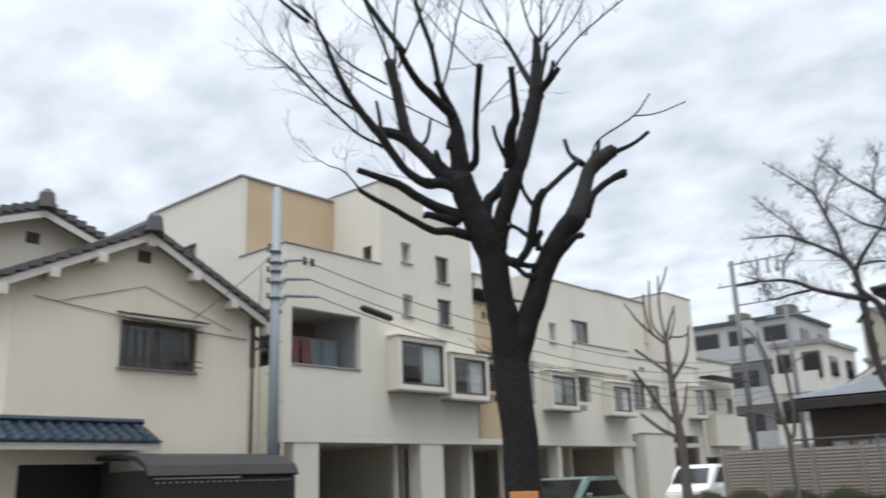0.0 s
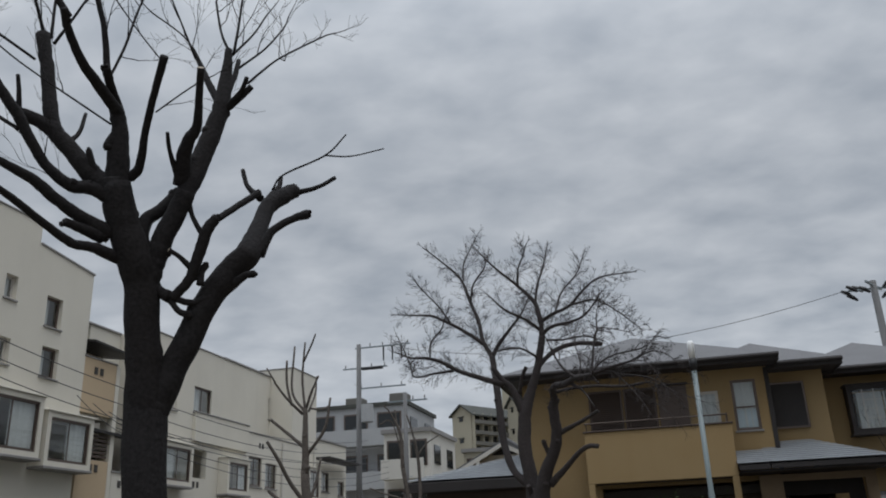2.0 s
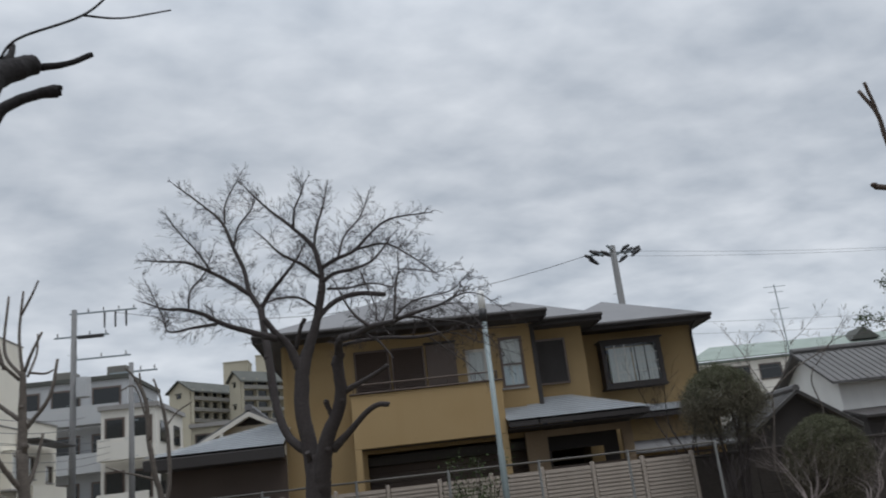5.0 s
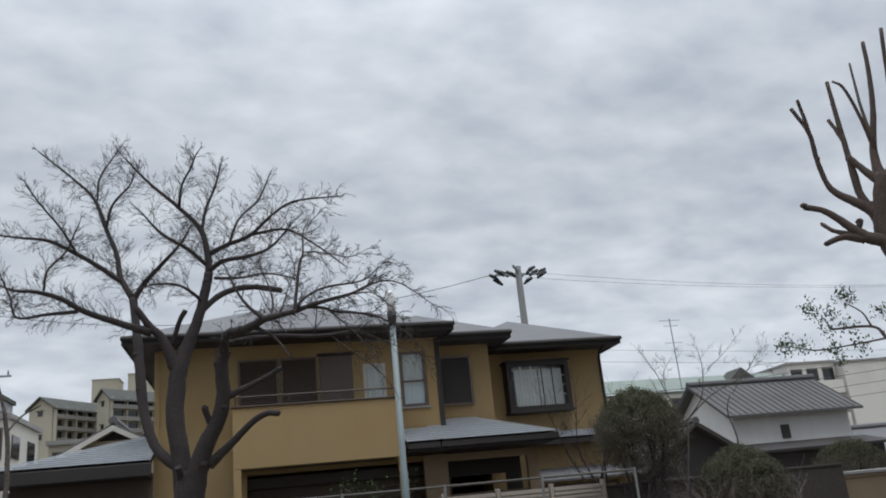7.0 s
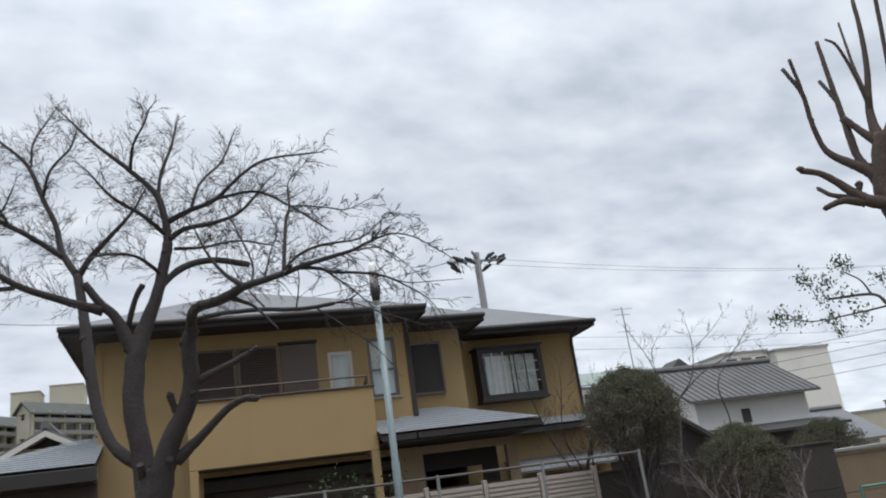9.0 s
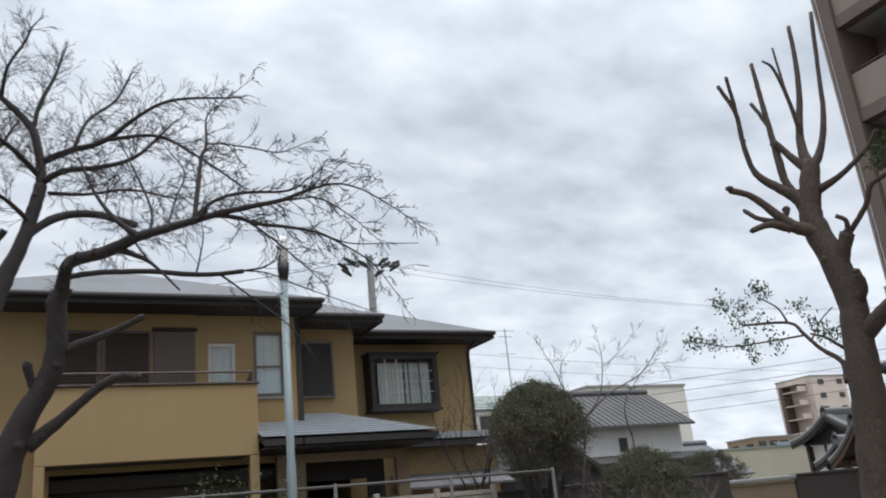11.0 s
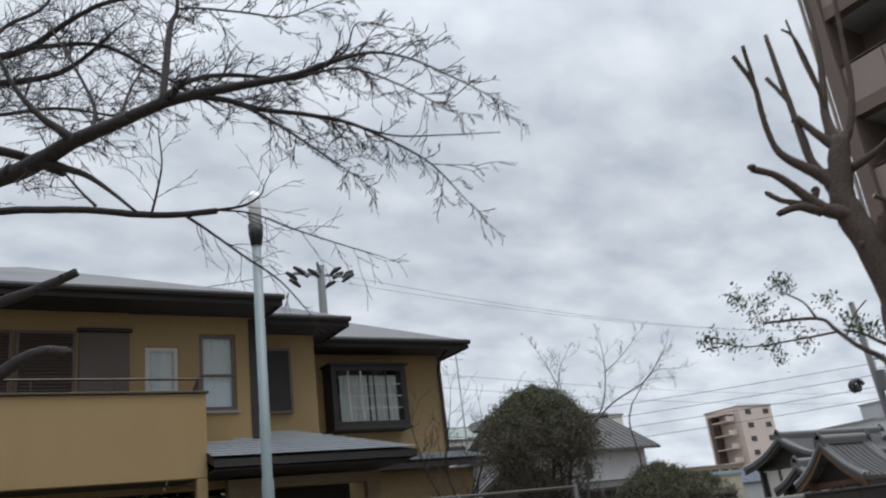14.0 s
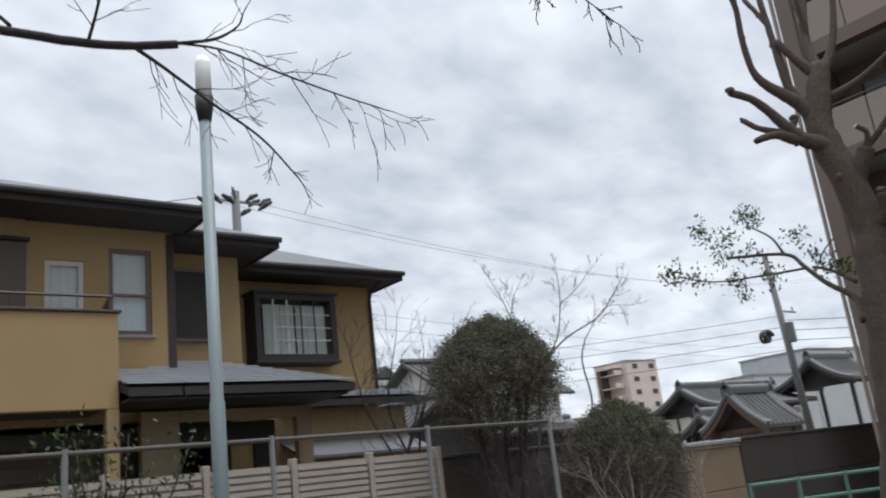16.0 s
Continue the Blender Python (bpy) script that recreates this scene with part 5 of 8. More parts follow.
young_tree.limb(0.051, 0.042, (-0.06, -0.04, 2.31), (-0.48, -0.02, 2.54), (-0.87, -0.11, 2.88), knob=0.06)
young_tree.limb(0.042, 0.025, (-0.01, -0.01, 2.58), (0.05, 0.24, 3.0), (0.11, 0.38, 3.56))
young_tree.limb(0.025, 0.017, (-0.01, -0.01, 4.61), (0.15, 0.29, 4.62), (0.24, 0.44, 4.7))
young_tree.finish()

forked_tree = Tree("young_tree", -7.2, 19.9, "thin forked bare tree with cut tips by the fence", BARK_GREY, 6)
forked_tree.limb(0.067, 0.047, (0.24, 0.06, 0.0), (0.22, 0.06, 2.07), (0.11, 0.03, 2.68), (-0.01, 0.0, 3.42), name="trunk", cut=False)
forked_tree.limb(0.047, 0.034, (0.0, 0.0, 3.35), (-0.03, -0.01, 4.04), (-0.15, -0.04, 4.43))
forked_tree.limb(0.027, 0.020, (-0.13, -0.04, 4.36), (-0.26, -0.07, 4.62), (-0.4, -0.11, 4.79))
forked_tree.limb(0.027, 0.020, (-0.13, -0.03, 4.39), (-0.15, -0.04, 4.68))
forked_tree.limb(0.047, 0.034, (0.2, 0.16, 2.01), (0.3, 0.29, 2.54), (0.27, 0.38, 3.42), (0.18, 0.36, 4.06), cut=False)
forked_tree.limb(0.027, 0.020, (0.19, 0.36, 3.99), (0.11, 0.34, 4.32), (0.02, 0.32, 4.6))
forked_tree.limb(0.027, 0.013, (0.12, 0.03, 2.62), (-0.21, -0.06, 2.74), (-0.49, -0.14, 2.83), (-0.73, -0.21, 2.94))
forked_tree.limb(0.020, 0.013, (-0.01, 0.0, 3.66), (-0.23, -0.06, 4.4), (-0.49, -0.14, 4.35))
forked_tree.limb(0.020, 0.013, (0.26, 0.38, 3.67), (0.42, 0.52, 3.92), (0.7, 0.59, 4.1))
forked_tree.finish()

camphor = Tree("camphor_tree", 9.03, 18.25, "thick brown pollarded evergreen with stub limbs and few leaves", BARK_PALE, 7)
camphor.limb(0.330, 0.152, (-0.12, 0.18, 0), (0, 0, 1.21), (0.06, -0.09, 2.15), (0.11, -0.16, 2.84), (0.14, -0.21, 3.56), (0.17, -0.25, 4.31), (0.13, -0.2, 5.11), (0.05, -0.07, 5.71), (0, 0, 6.14), (0.05, -0.07, 6.63), (0.13, -0.19, 7.21), cut=False, name="trunk", girth=(0.34, 0.294, 0.278, 0.290, 0.265, 0.247, 0.237, 0.226, 0.205, 0.191, 0.152))
camphor.limb(0.135, 0.038, (-0.03, 0.04, 6.33), (-0.11, 0.1, 6.53), (-0.25, 0.23, 6.73), (-0.48, 0.44, 7.02), (-0.6, 0.53, 7.29), (-0.69, 0.53, 7.83), (-0.75, 0.49, 8.4), (-0.94, 0.6, 9), girth=(0.135, 0.111, 0.096, 0.073, 0.053, 0.049, 0.045, 0.038))
camphor.limb(0.041, 0.033, (-0.73, 0.49, 8.26), (-0.81, 0.44, 8.68), (-0.91, 0.39, 9.09), girth=(0.041, 0.037, 0.033))
camphor.limb(0.095, 0.039, (-0.1, 0.09, 6.51), (-0.14, 0.24, 6.92), (-0.13, 0.29, 7.37), (-0.1, 0.34, 7.85), (-0.07, 0.4, 8.54), (-0.01, 0.49, 9.58), girth=(0.095, 0.073, 0.074, 0.058, 0.051, 0.039))
camphor.limb(0.046, 0.039, (-0.09, 0.36, 8.12), (-0.07, 0.5, 8.43), (-0.06, 0.67, 8.78), girth=(0.046, 0.038, 0.039))
camphor.limb(0.096, 0.053, (0.07, -0.1, 7.06), (-0.07, 0.1, 7.42), (-0.18, 0.25, 7.75), cut=False, girth=(0.096, 0.069, 0.053))
camphor.limb(0.120, 0.039, (0.09, -0.13, 7.05), (0.17, -0.05, 7.72), (0.39, -0.1, 8.66), (0.53, -0.1, 9.47), (0.64, -0.05, 10.23), girth=(0.120, 0.074, 0.055, 0.047, 0.039))
camphor.limb(0.045, 0.021, (0.19, -0.08, 7.71), (0, -0.13, 8.47), (-0.19, -0.12, 9.1), (-0.33, -0.03, 9.3), girth=(0.045, 0.033, 0.029, 0.021))
camphor.limb(0.037, 0.022, (0.16, -0.12, 7.87), (0.32, 0.12, 8.76), (0.43, 0.24, 9.34), (0.56, 0.37, 9.97), girth=(0.037, 0.030, 0.026, 0.022))
camphor.limb(0.104, 0.038, (0.12, -0.18, 7.03), (0.28, -0.36, 7.42), (0.41, -0.49, 8.1), (0.49, -0.53, 8.84), (0.63, -0.61, 10.2), girth=(0.104, 0.064, 0.049, 0.041, 0.038))
camphor.limb(0.087, 0.030, (0.13, -0.19, 6.6), (0.23, -0.68, 6.74), (0.31, -1.2, 7.01), (0.31, -1.44, 7.24), girth=(0.087, 0.054, 0.042, 0.030))
camphor.limb(0.054, 0.037, (0.23, -0.35, 5.55), (0.27, -0.9, 6.01), (0.25, -1.13, 6.33), (0.29, -1.48, 6.44), (0.28, -1.81, 6.7), girth=(0.054, 0.049, 0.049, 0.045, 0.037))
camphor.limb(0.171, 0.060, (0.06, -0.09, 5.58), (-0.06, -0.05, 5.85), (-0.28, 0.13, 5.97), (-0.48, 0.26, 6.2), (-0.7, 0.39, 6.5), (-0.89, 0.51, 6.71), (-1.13, 0.68, 6.84), knob=0.11, girth=(0.171, 0.148, 0.117, 0.090, 0.071, 0.059, 0.060))
camphor.limb(0.102, 0.051, (-0.34, 0.19, 5.97), (-0.67, 0.36, 6.08), (-0.97, 0.52, 6), knob=0.07, girth=(0.102, 0.063, 0.051))
camphor.limb(0.063, 0.044, (-0.53, 0.28, 6.1), (-0.64, 0.6, 6.29), (-0.7, 0.83, 6.52), knob=0.05, girth=(0.063, 0.044, 0.044))
camphor.limb(0.055, 0.063, (-0.44, 0.24, 6.11), (-0.38, 0.16, 6.31), (-0.39, 0.17, 6.33), knob=0.08, girth=(0.055, 0.055, 0.063))
camphor.limb(0.152, 0.129, (0.13, -0.2, 4.99), (0.12, -0.39, 5.37), (0.13, -0.55, 5.65), knob=0.12, girth=(0.152, 0.129, 0.129))
camphor.limb(0.053, 0.038, (0.13, -0.52, 5.56), (0.07, -0.63, 5.83), (-0.08, -0.56, 5.95), girth=(0.053, 0.042, 0.038))
camphor.limb(0.128, 0.066, (0.19, -0.28, 4.38), (0.11, -0.58, 4.64), (-0.04, -0.66, 4.89), knob=0.1, girth=(0.128, 0.089, 0.066))
camphor.limb(0.163, 0.106, (0.2, -0.29, 3.85), (0.18, -0.72, 4.1), (0.16, -1.11, 4.3), (0.14, -1.35, 4.4), knob=0.1, girth=(0.163, 0.145, 0.129, 0.106))
camphor.limb(0.100, 0.062, (0.16, -1.11, 4.25), (0.19, -1.3, 4.85), (0.16, -1.4, 5.43), (0.14, -1.48, 5.92), girth=(0.100, 0.079, 0.072, 0.062))
camphor.limb(0.050, 0.031, (0.14, -1.32, 4.41), (0.19, -1.63, 4.55), (0.21, -1.86, 4.68), girth=(0.050, 0.035, 0.031))
camphor.limb(0.081, 0.021, (-0.02, 0.03, 3.13), (0.08, 0.14, 3.5), (0.04, 0.5, 3.83), (0.03, 0.77, 4.16), (-0.01, 1.02, 4.42), (-0.29, 1.85, 4.57), cut=False, girth=(0.081, 0.049, 0.038, 0.035, 0.028, 0.021))
camphor.limb(0.034, 0.020, (0.16, 0.1, 3.74), (0.15, 0.43, 4.01), (0.11, 0.68, 4.13), cut=False, girth=(0.034, 0.023, 0.020))
camphor.limb(0.024, 0.012, (-0.01, 1.02, 4.42), (-0.02, 1.18, 4.75), (-0.12, 1.49, 5.04), cut=False, girth=(0.024, 0.016, 0.012))
camphor.limb(0.020, 0.012, (0.03, 0.74, 4.12), (-0.27, 1.28, 4.13), (-0.66, 1.93, 4.17), (-0.96, 2.38, 4.36), cut=False, girth=(0.020, 0.016, 0.012, 0.012))
camphor.limb(0.015, 0.012, (0.03, 0.64, 3.98), (0.31, 0.55, 4.36), (0.55, 0.44, 4.58), cut=False, girth=(0.015, 0.012, 0.012))
leaves = bmesh.new()
for x, y, z in ((-0.13, 1.5, 5.17), (-0.24, 1.8, 4.9), (-0.48, 2.07, 4.96), (-0.51, 2.11, 5.14), (-0.96, 2.38, 4.34), (-0.34, 1.91, 4.59), (-0.49, 1.65, 4.17), (-0.21, 1.19, 4.09), (0.17, 0.85, 4.67), (0.22, 0.6, 4.29), (0.16, 0.41, 4.05), (-0.18, 1.47, 4.53), (-0.79, 2.11, 4.27), (-0.45, 1.59, 3.96), (-1.07, 2.49, 4.43), (0.37, -1.34, 6.92), (0.4, -1.57, 7.03), (0.35, -1.22, 6.72), (0.29, -1.69, 6.59), (0.23, -1.23, 4.06), (-0.06, 1.41, 5.16), (0.22, 0.2, 4.04)):
    leaf_cloud(leaves, camphor.rand, camphor.base + Vector((x, y, z)), 0.19, 70, 0.04)
tagged(part("leaves", leaves, LEAF, camphor.thing, "sparse small evergreen leaves"), kind="stuff")
camphor.finish()

cherry = Tree("cherry_tree", -3.96, 18.25, "bare spreading cherry tree with dark bark and fine twigs", BARK_CHERRY, 11)
cherry.limb(0.333, 0.270, (0.01, 0, 0), (0.02, 0, 1.12), (0.03, 0, 1.7), (0.05, 0, 2.3), (0.06, 0.01, 2.62), name="trunk", cut=False, girth=(0.32, 0.25, 0.225, 0.215, 0.13))
cherry.limb(0.116, 0.074, (0.02, 0, 1.65), (0.01, 0.03, 2.04), (-0.01, 0.06, 2.41), (-0.07, 0.09, 2.87), (-0.15, 0.12, 3.37), (-0.14, 0.15, 3.8), (-0.1, 0.18, 4.18), (0.05, 0.22, 4.62), (0.18, 0.25, 4.99), (0.29, 0.29, 5.43), (0.35, 0.31, 5.76), cut=False, girth=(0.116, 0.152, 0.160, 0.141, 0.136, 0.138, 0.132, 0.097, 0.083, 0.077, 0.074))
cherry.limb(0.091, 0.069, (-0.05, 0.07, 2.66), (-0.42, 0.27, 2.99), (-0.63, 0.5, 3.52), (-0.73, 0.73, 4.09), (-0.82, 0.99, 4.78), (-0.89, 1.17, 5.27), (-0.95, 1.3, 5.65), cut=False, girth=(0.091, 0.078, 0.077, 0.083, 0.078, 0.068, 0.069))
cherry.limb(0.116, 0.088, (0.1, 0, 1.64), (0.13, -0.07, 2.03), (0.15, -0.13, 2.36), (0.26, -0.22, 2.83), (0.48, -0.31, 3.27), (0.58, -0.38, 3.64), (0.56, -0.46, 4.08), (0.63, -0.5, 4.29), cut=False, girth=(0.116, 0.151, 0.158, 0.138, 0.115, 0.109, 0.102, 0.088))
cherry.limb(0.057, 0.014, (-0.94, 1.28, 5.62), (-1.19, 1.49, 6.1), (-1.3, 1.7, 6.61), (-1.52, 1.9, 7.15), (-1.78, 2.14, 7.82), (-2.17, 2.32, 8.29), (-2.84, 2.56, 8.95), twiggy=True, cut=False, girth=(0.057, 0.050, 0.042, 0.039, 0.031, 0.023, 0.014))
cherry.limb(0.049, 0.012, (-1.15, 1.44, 5.99), (-1.51, 1.46, 6.27), (-1.91, 1.47, 6.54), (-2.38, 1.46, 6.79), (-2.83, 1.44, 6.85), (-3.2, 1.41, 6.9), twiggy=True, cut=False, girth=(0.049, 0.041, 0.037, 0.029, 0.020, 0.012))
cherry.limb(0.053, 0.012, (-0.93, 1.3, 5.65), (-0.76, 1.22, 5.9), (-0.41, 1.09, 6.25), (-0.14, 0.99, 6.53), (0.04, 0.89, 6.83), twiggy=True, cut=False, girth=(0.053, 0.045, 0.033, 0.021, 0.012))
cherry.limb(0.110, 0.052, (-0.12, 0.17, 4.14), (-0.34, 0.16, 4.65), (-0.55, 0.14, 4.89), (-0.73, 0.12, 5.16), cut=False, girth=(0.110, 0.070, 0.059, 0.052))
cherry.limb(0.074, 0.011, (-0.51, 0.14, 4.77), (-0.92, 0.14, 4.92), (-1.34, 0.13, 5.08), (-1.58, 0.12, 5.2), (-1.83, 0.11, 5.36), (-2.16, 0.08, 5.47), (-2.49, 0.04, 5.5), (-2.79, 0.01, 5.63), twiggy=True, cut=False, girth=(0.074, 0.055, 0.048, 0.044, 0.040, 0.033, 0.022, 0.011))
cherry.limb(0.033, 0.011, (-1.58, 0.12, 5.15), (-2.02, 0.14, 5.13), (-2.45, 0.14, 5.1), (-2.58, 0.18, 5.44), (-2.83, 0.24, 6), twiggy=True, cut=False, girth=(0.033, 0.025, 0.018, 0.015, 0.011))
cherry.limb(0.022, 0.011, (-2.08, 0.09, 5.49), (-2.02, -0.01, 5.78), (-1.75, -0.1, 6.05), (-1.57, -0.21, 6.4), twiggy=True, cut=False, girth=(0.022, 0.018, 0.015, 0.011))
cherry.limb(0.022, 0.009, (-1.72, 2.11, 7.79), (-1.73, 2.25, 8.26), (-1.56, 2.43, 8.74), (-1.39, 2.57, 9.13), twiggy=True, cut=False, girth=(0.022, 0.018, 0.014, 0.009))
cherry.limb(0.026, 0.013, (-1.52, 1.9, 7.15), (-1.38, 1.68, 7.53), (-1.07, 1.48, 7.81), (-0.98, 1.37, 8), twiggy=True, cut=False, girth=(0.026, 0.022, 0.017, 0.013))
cherry.limb(0.025, 0.012, (-1.91, 1.47, 6.54), (-2.1, 1.19, 6.88), (-2.35, 0.87, 7.18), (-2.52, 0.61, 7.41), twiggy=True, cut=False, girth=(0.025, 0.020, 0.016, 0.012))
cherry.limb(0.062, 0.012, (0.35, 0.31, 5.74), (0.33, 0.4, 6.12), (0.21, 0.51, 6.59), (-0.14, 0.64, 7.03), (-0.67, 0.78, 7.58), (-1.08, 0.89, 8.09), twiggy=True, cut=False, girth=(0.062, 0.055, 0.048, 0.036, 0.025, 0.012))
cherry.limb(0.047, 0.011, (0.35, 0.32, 5.8), (0.6, 0.18, 5.92), (0.98, -0.01, 5.92), (1.35, -0.23, 6), (1.69, -0.51, 6.3), twiggy=True, cut=False, girth=(0.047, 0.039, 0.031, 0.023, 0.011))
cherry.limb(0.047, 0.011, (0.35, 0.4, 6.11), (0.68, 0.22, 6.22), (1.02, 0.03, 6.29), (1.37, -0.22, 6.54), (1.74, -0.47, 6.68), (2.38, -0.9, 6.58), twiggy=True, cut=False, girth=(0.047, 0.039, 0.031, 0.023, 0.019, 0.011))
cherry.limb(0.027, 0.011, (1.06, 0, 6.3), (1.58, -0.3, 6.26), (2, -0.59, 5.91), (2.4, -0.93, 5.45), twiggy=True, cut=False, girth=(0.027, 0.019, 0.015, 0.011))
cherry.limb(0.039, 0.011, (0.33, 0.34, 5.89), (0.04, 0.15, 6.12), (-0.35, -0.09, 6.32), (-0.63, -0.33, 6.6), twiggy=True, cut=False, girth=(0.039, 0.031, 0.023, 0.011))
cherry.limb(0.032, 0.013, (0.23, 0.5, 6.54), (0.29, 0.6, 6.97), (0.45, 0.72, 7.47), (0.54, 0.81, 7.88), twiggy=True, cut=False, girth=(0.032, 0.024, 0.021, 0.013))
cherry.limb(0.027, 0.013, (0.68, 0.22, 6.22), (0.84, 0.39, 6.71), (1.17, 0.56, 7.13), (1.36, 0.71, 7.61), twiggy=True, cut=False, girth=(0.027, 0.020, 0.017, 0.013))
cherry.limb(0.024, 0.012, (-0.14, 0.64, 7.02), (-0.09, 0.44, 7.34), (0.08, 0.26, 7.61), (0.16, 0.15, 7.78), twiggy=True, cut=False, girth=(0.024, 0.020, 0.016, 0.012))
cherry.limb(0.031, 0.011, (0.27, 0.27, 5.27), (-0.06, -0.06, 5.45), (-0.39, -0.35, 5.4), (-0.63, -0.6, 5.27), twiggy=True, cut=False, girth=(0.031, 0.022, 0.018, 0.011))
cherry.limb(0.027, 0.011, (0.44, 0.31, 5.67), (0.82, 0.02, 5.57), (1.26, -0.34, 5.52), (1.67, -0.72, 5.31), twiggy=True, cut=False, girth=(0.027, 0.019, 0.015, 0.011))
cherry.limb(0.053, 0.051, (0.21, 0.26, 5.09), (0.54, 0.61, 5.48), (0.98, 0.94, 5.68), (1.52, 1.31, 5.71), girth=(0.053, 0.051, 0.049, 0.051))
cherry.limb(0.041, 0.041, (-0.2, 0.17, 4.55), (-0.09, 0.05, 4.89), (0.01, -0.02, 5.06), girth=(0.041, 0.037, 0.041))
cherry.limb(0.060, 0.036, (0.61, -0.38, 3.61), (0.92, -0.42, 3.74), (1.16, -0.45, 3.84), (1.43, -0.5, 3.98), girth=(0.060, 0.042, 0.039, 0.036))
cherry.limb(0.083, 0.045, (0.35, -0.19, 2.67), (0.7, -0.33, 2.96), (0.97, -0.46, 3.2), (1.18, -0.54, 3.31), (1.37, -0.6, 3.3), knob=0.05, girth=(0.083, 0.056, 0.049, 0.045, 0.045))
cherry.limb(0.049, 0.049, (0.41, -0.29, 3.19), (0.34, -0.35, 3.37), (0.31, -0.39, 3.49), knob=0.05, girth=(0.049, 0.045, 0.049))
cherry.limb(0.056, 0.048, (-0.07, 0.05, 2.42), (-0.06, -0.16, 2.6), (-0.08, -0.23, 2.67), girth=(0.056, 0.052, 0.048))
cherry.clothe(26.0, 0.32, 0.006, 2, 0.95, 0.12, 0.25, 3, 0.05)
cherry.limbs = []
cherry.limb(0.075, 0.035, (0.6, -0.5, 4.25), (0.65, -0.89, 4.43), (0.95, -1.42, 4.39), (1.19, -1.94, 4.38), (1.37, -2.36, 4.32), (1.56, -2.85, 4.24), twiggy=True, cut=False, girth=(0.075, 0.066, 0.064, 0.052, 0.042, 0.035))
cherry.limb(0.034, 0.003, (1.56, -2.85, 4.24), (1.76, -2.96, 4.28), (2.01, -3.1, 4.31), (2.24, -3.25, 4.33), (2.41, -3.37, 4.38), (2.62, -3.53, 4.4), (2.8, -3.67, 4.31), (2.96, -3.83, 4.13), (3.08, -3.95, 3.98), twiggy=True, cut=False, girth=(0.034, 0.030, 0.026, 0.020, 0.014, 0.010, 0.007, 0.006, 0.003))
cherry.limb(0.021, 0.003, (1.69, -2.92, 4.27), (1.89, -3.01, 4.23), (2.06, -3.1, 4.15), (2.33, -3.24, 4.08), (2.53, -3.35, 4), (2.71, -3.48, 3.85), (2.89, -3.61, 3.66), (3.02, -3.74, 3.38), twiggy=True, cut=False, girth=(0.021, 0.019, 0.017, 0.014, 0.011, 0.008, 0.006, 0.003))
cherry.limb(0.023, 0.003, (1.56, -2.85, 4.25), (1.61, -2.75, 4.62), (1.66, -2.66, 4.94), (1.71, -2.63, 5.09), (1.73, -2.55, 5.41), (1.85, -2.52, 5.57), (2.13, -2.48, 5.87), twiggy=True, cut=False, girth=(0.023, 0.021, 0.018, 0.014, 0.008, 0.006, 0.003))
cherry.limb(0.009, 0.003, (1.71, -2.63, 5.09), (1.84, -2.73, 5.06), (2.08, -2.93, 4.95), (2.27, -3.09, 4.86), (2.46, -3.27, 4.89), twiggy=True, cut=False, girth=(0.009, 0.008, 0.008, 0.006, 0.003))
cherry.limb(0.020, 0.005, (1.56, -2.84, 4.28), (1.75, -2.8, 4.46), (2.01, -2.77, 4.57), (2.45, -2.75, 4.64), (2.68, -2.75, 4.82), twiggy=True, cut=False, girth=(0.020, 0.016, 0.015, 0.011, 0.005))
cherry.limb(0.013, 0.003, (1.94, -3.03, 4.22), (2.11, -3.22, 4), (2.27, -3.41, 3.76), (2.41, -3.61, 3.51), twiggy=True, cut=False, girth=(0.013, 0.010, 0.007, 0.003))
cherry.limb(0.010, 0.003, (2.27, -3.27, 4.32), (2.46, -3.54, 4.25), (2.62, -3.83, 4), (2.73, -4.12, 3.7), twiggy=True, cut=False, girth=(0.010, 0.007, 0.005, 0.003))
cherry.limb(0.007, 0.003, (2.41, -3.37, 4.38), (2.52, -3.41, 4.48), (2.59, -3.44, 4.66), (2.76, -3.52, 4.62), twiggy=True, cut=False, girth=(0.007, 0.006, 0.004, 0.003))
cherry.limb(0.007, 0.003, (2.53, -3.35, 4), (2.73, -3.51, 3.87), (2.99, -3.72, 3.81), (3.19, -3.91, 3.76), cut=False, girth=(0.007, 0.006, 0.004, 0.003))
cherry.limb(0.037, 0.010, (1.21, -1.99, 4.36), (0.99, -1.87, 4.58), (0.82, -1.75, 4.87), (0.69, -1.65, 5.22), twiggy=True, cut=False, girth=(0.037, 0.022, 0.016, 0.010))
cherry.limb(0.015, 0.007, (1.27, -2.15, 4.34), (1.31, -1.99, 4.64), (1.2, -1.74, 5.1), (1.09, -1.52, 5.48), twiggy=True, cut=False, girth=(0.015, 0.013, 0.010, 0.007))
cherry.limb(0.012, 0.005, (1.39, -2.42, 4.31), (1.51, -2.14, 4.72), (1.63, -1.9, 5.11), (1.49, -1.52, 5.57), twiggy=True, cut=False, girth=(0.012, 0.009, 0.008, 0.005))
cherry.limb(0.041, 0.009, (1.04, -1.62, 4.37), (1.19, -1.79, 4.25), (1.29, -1.91, 4.16), (1.39, -2.06, 4.01), (1.52, -2.29, 3.77), cut=False, girth=(0.041, 0.025, 0.020, 0.015, 0.009))
cherry.clothe(15.0, 0.2, 0.006, 2, 0.85, 0.15, 0.4, 3, 0.05)
cherry.clothe(3.0, 0.34, 0.005, 2, 0.7, -0.05, 0.9, 3, 0.05)
cherry.limbs = []
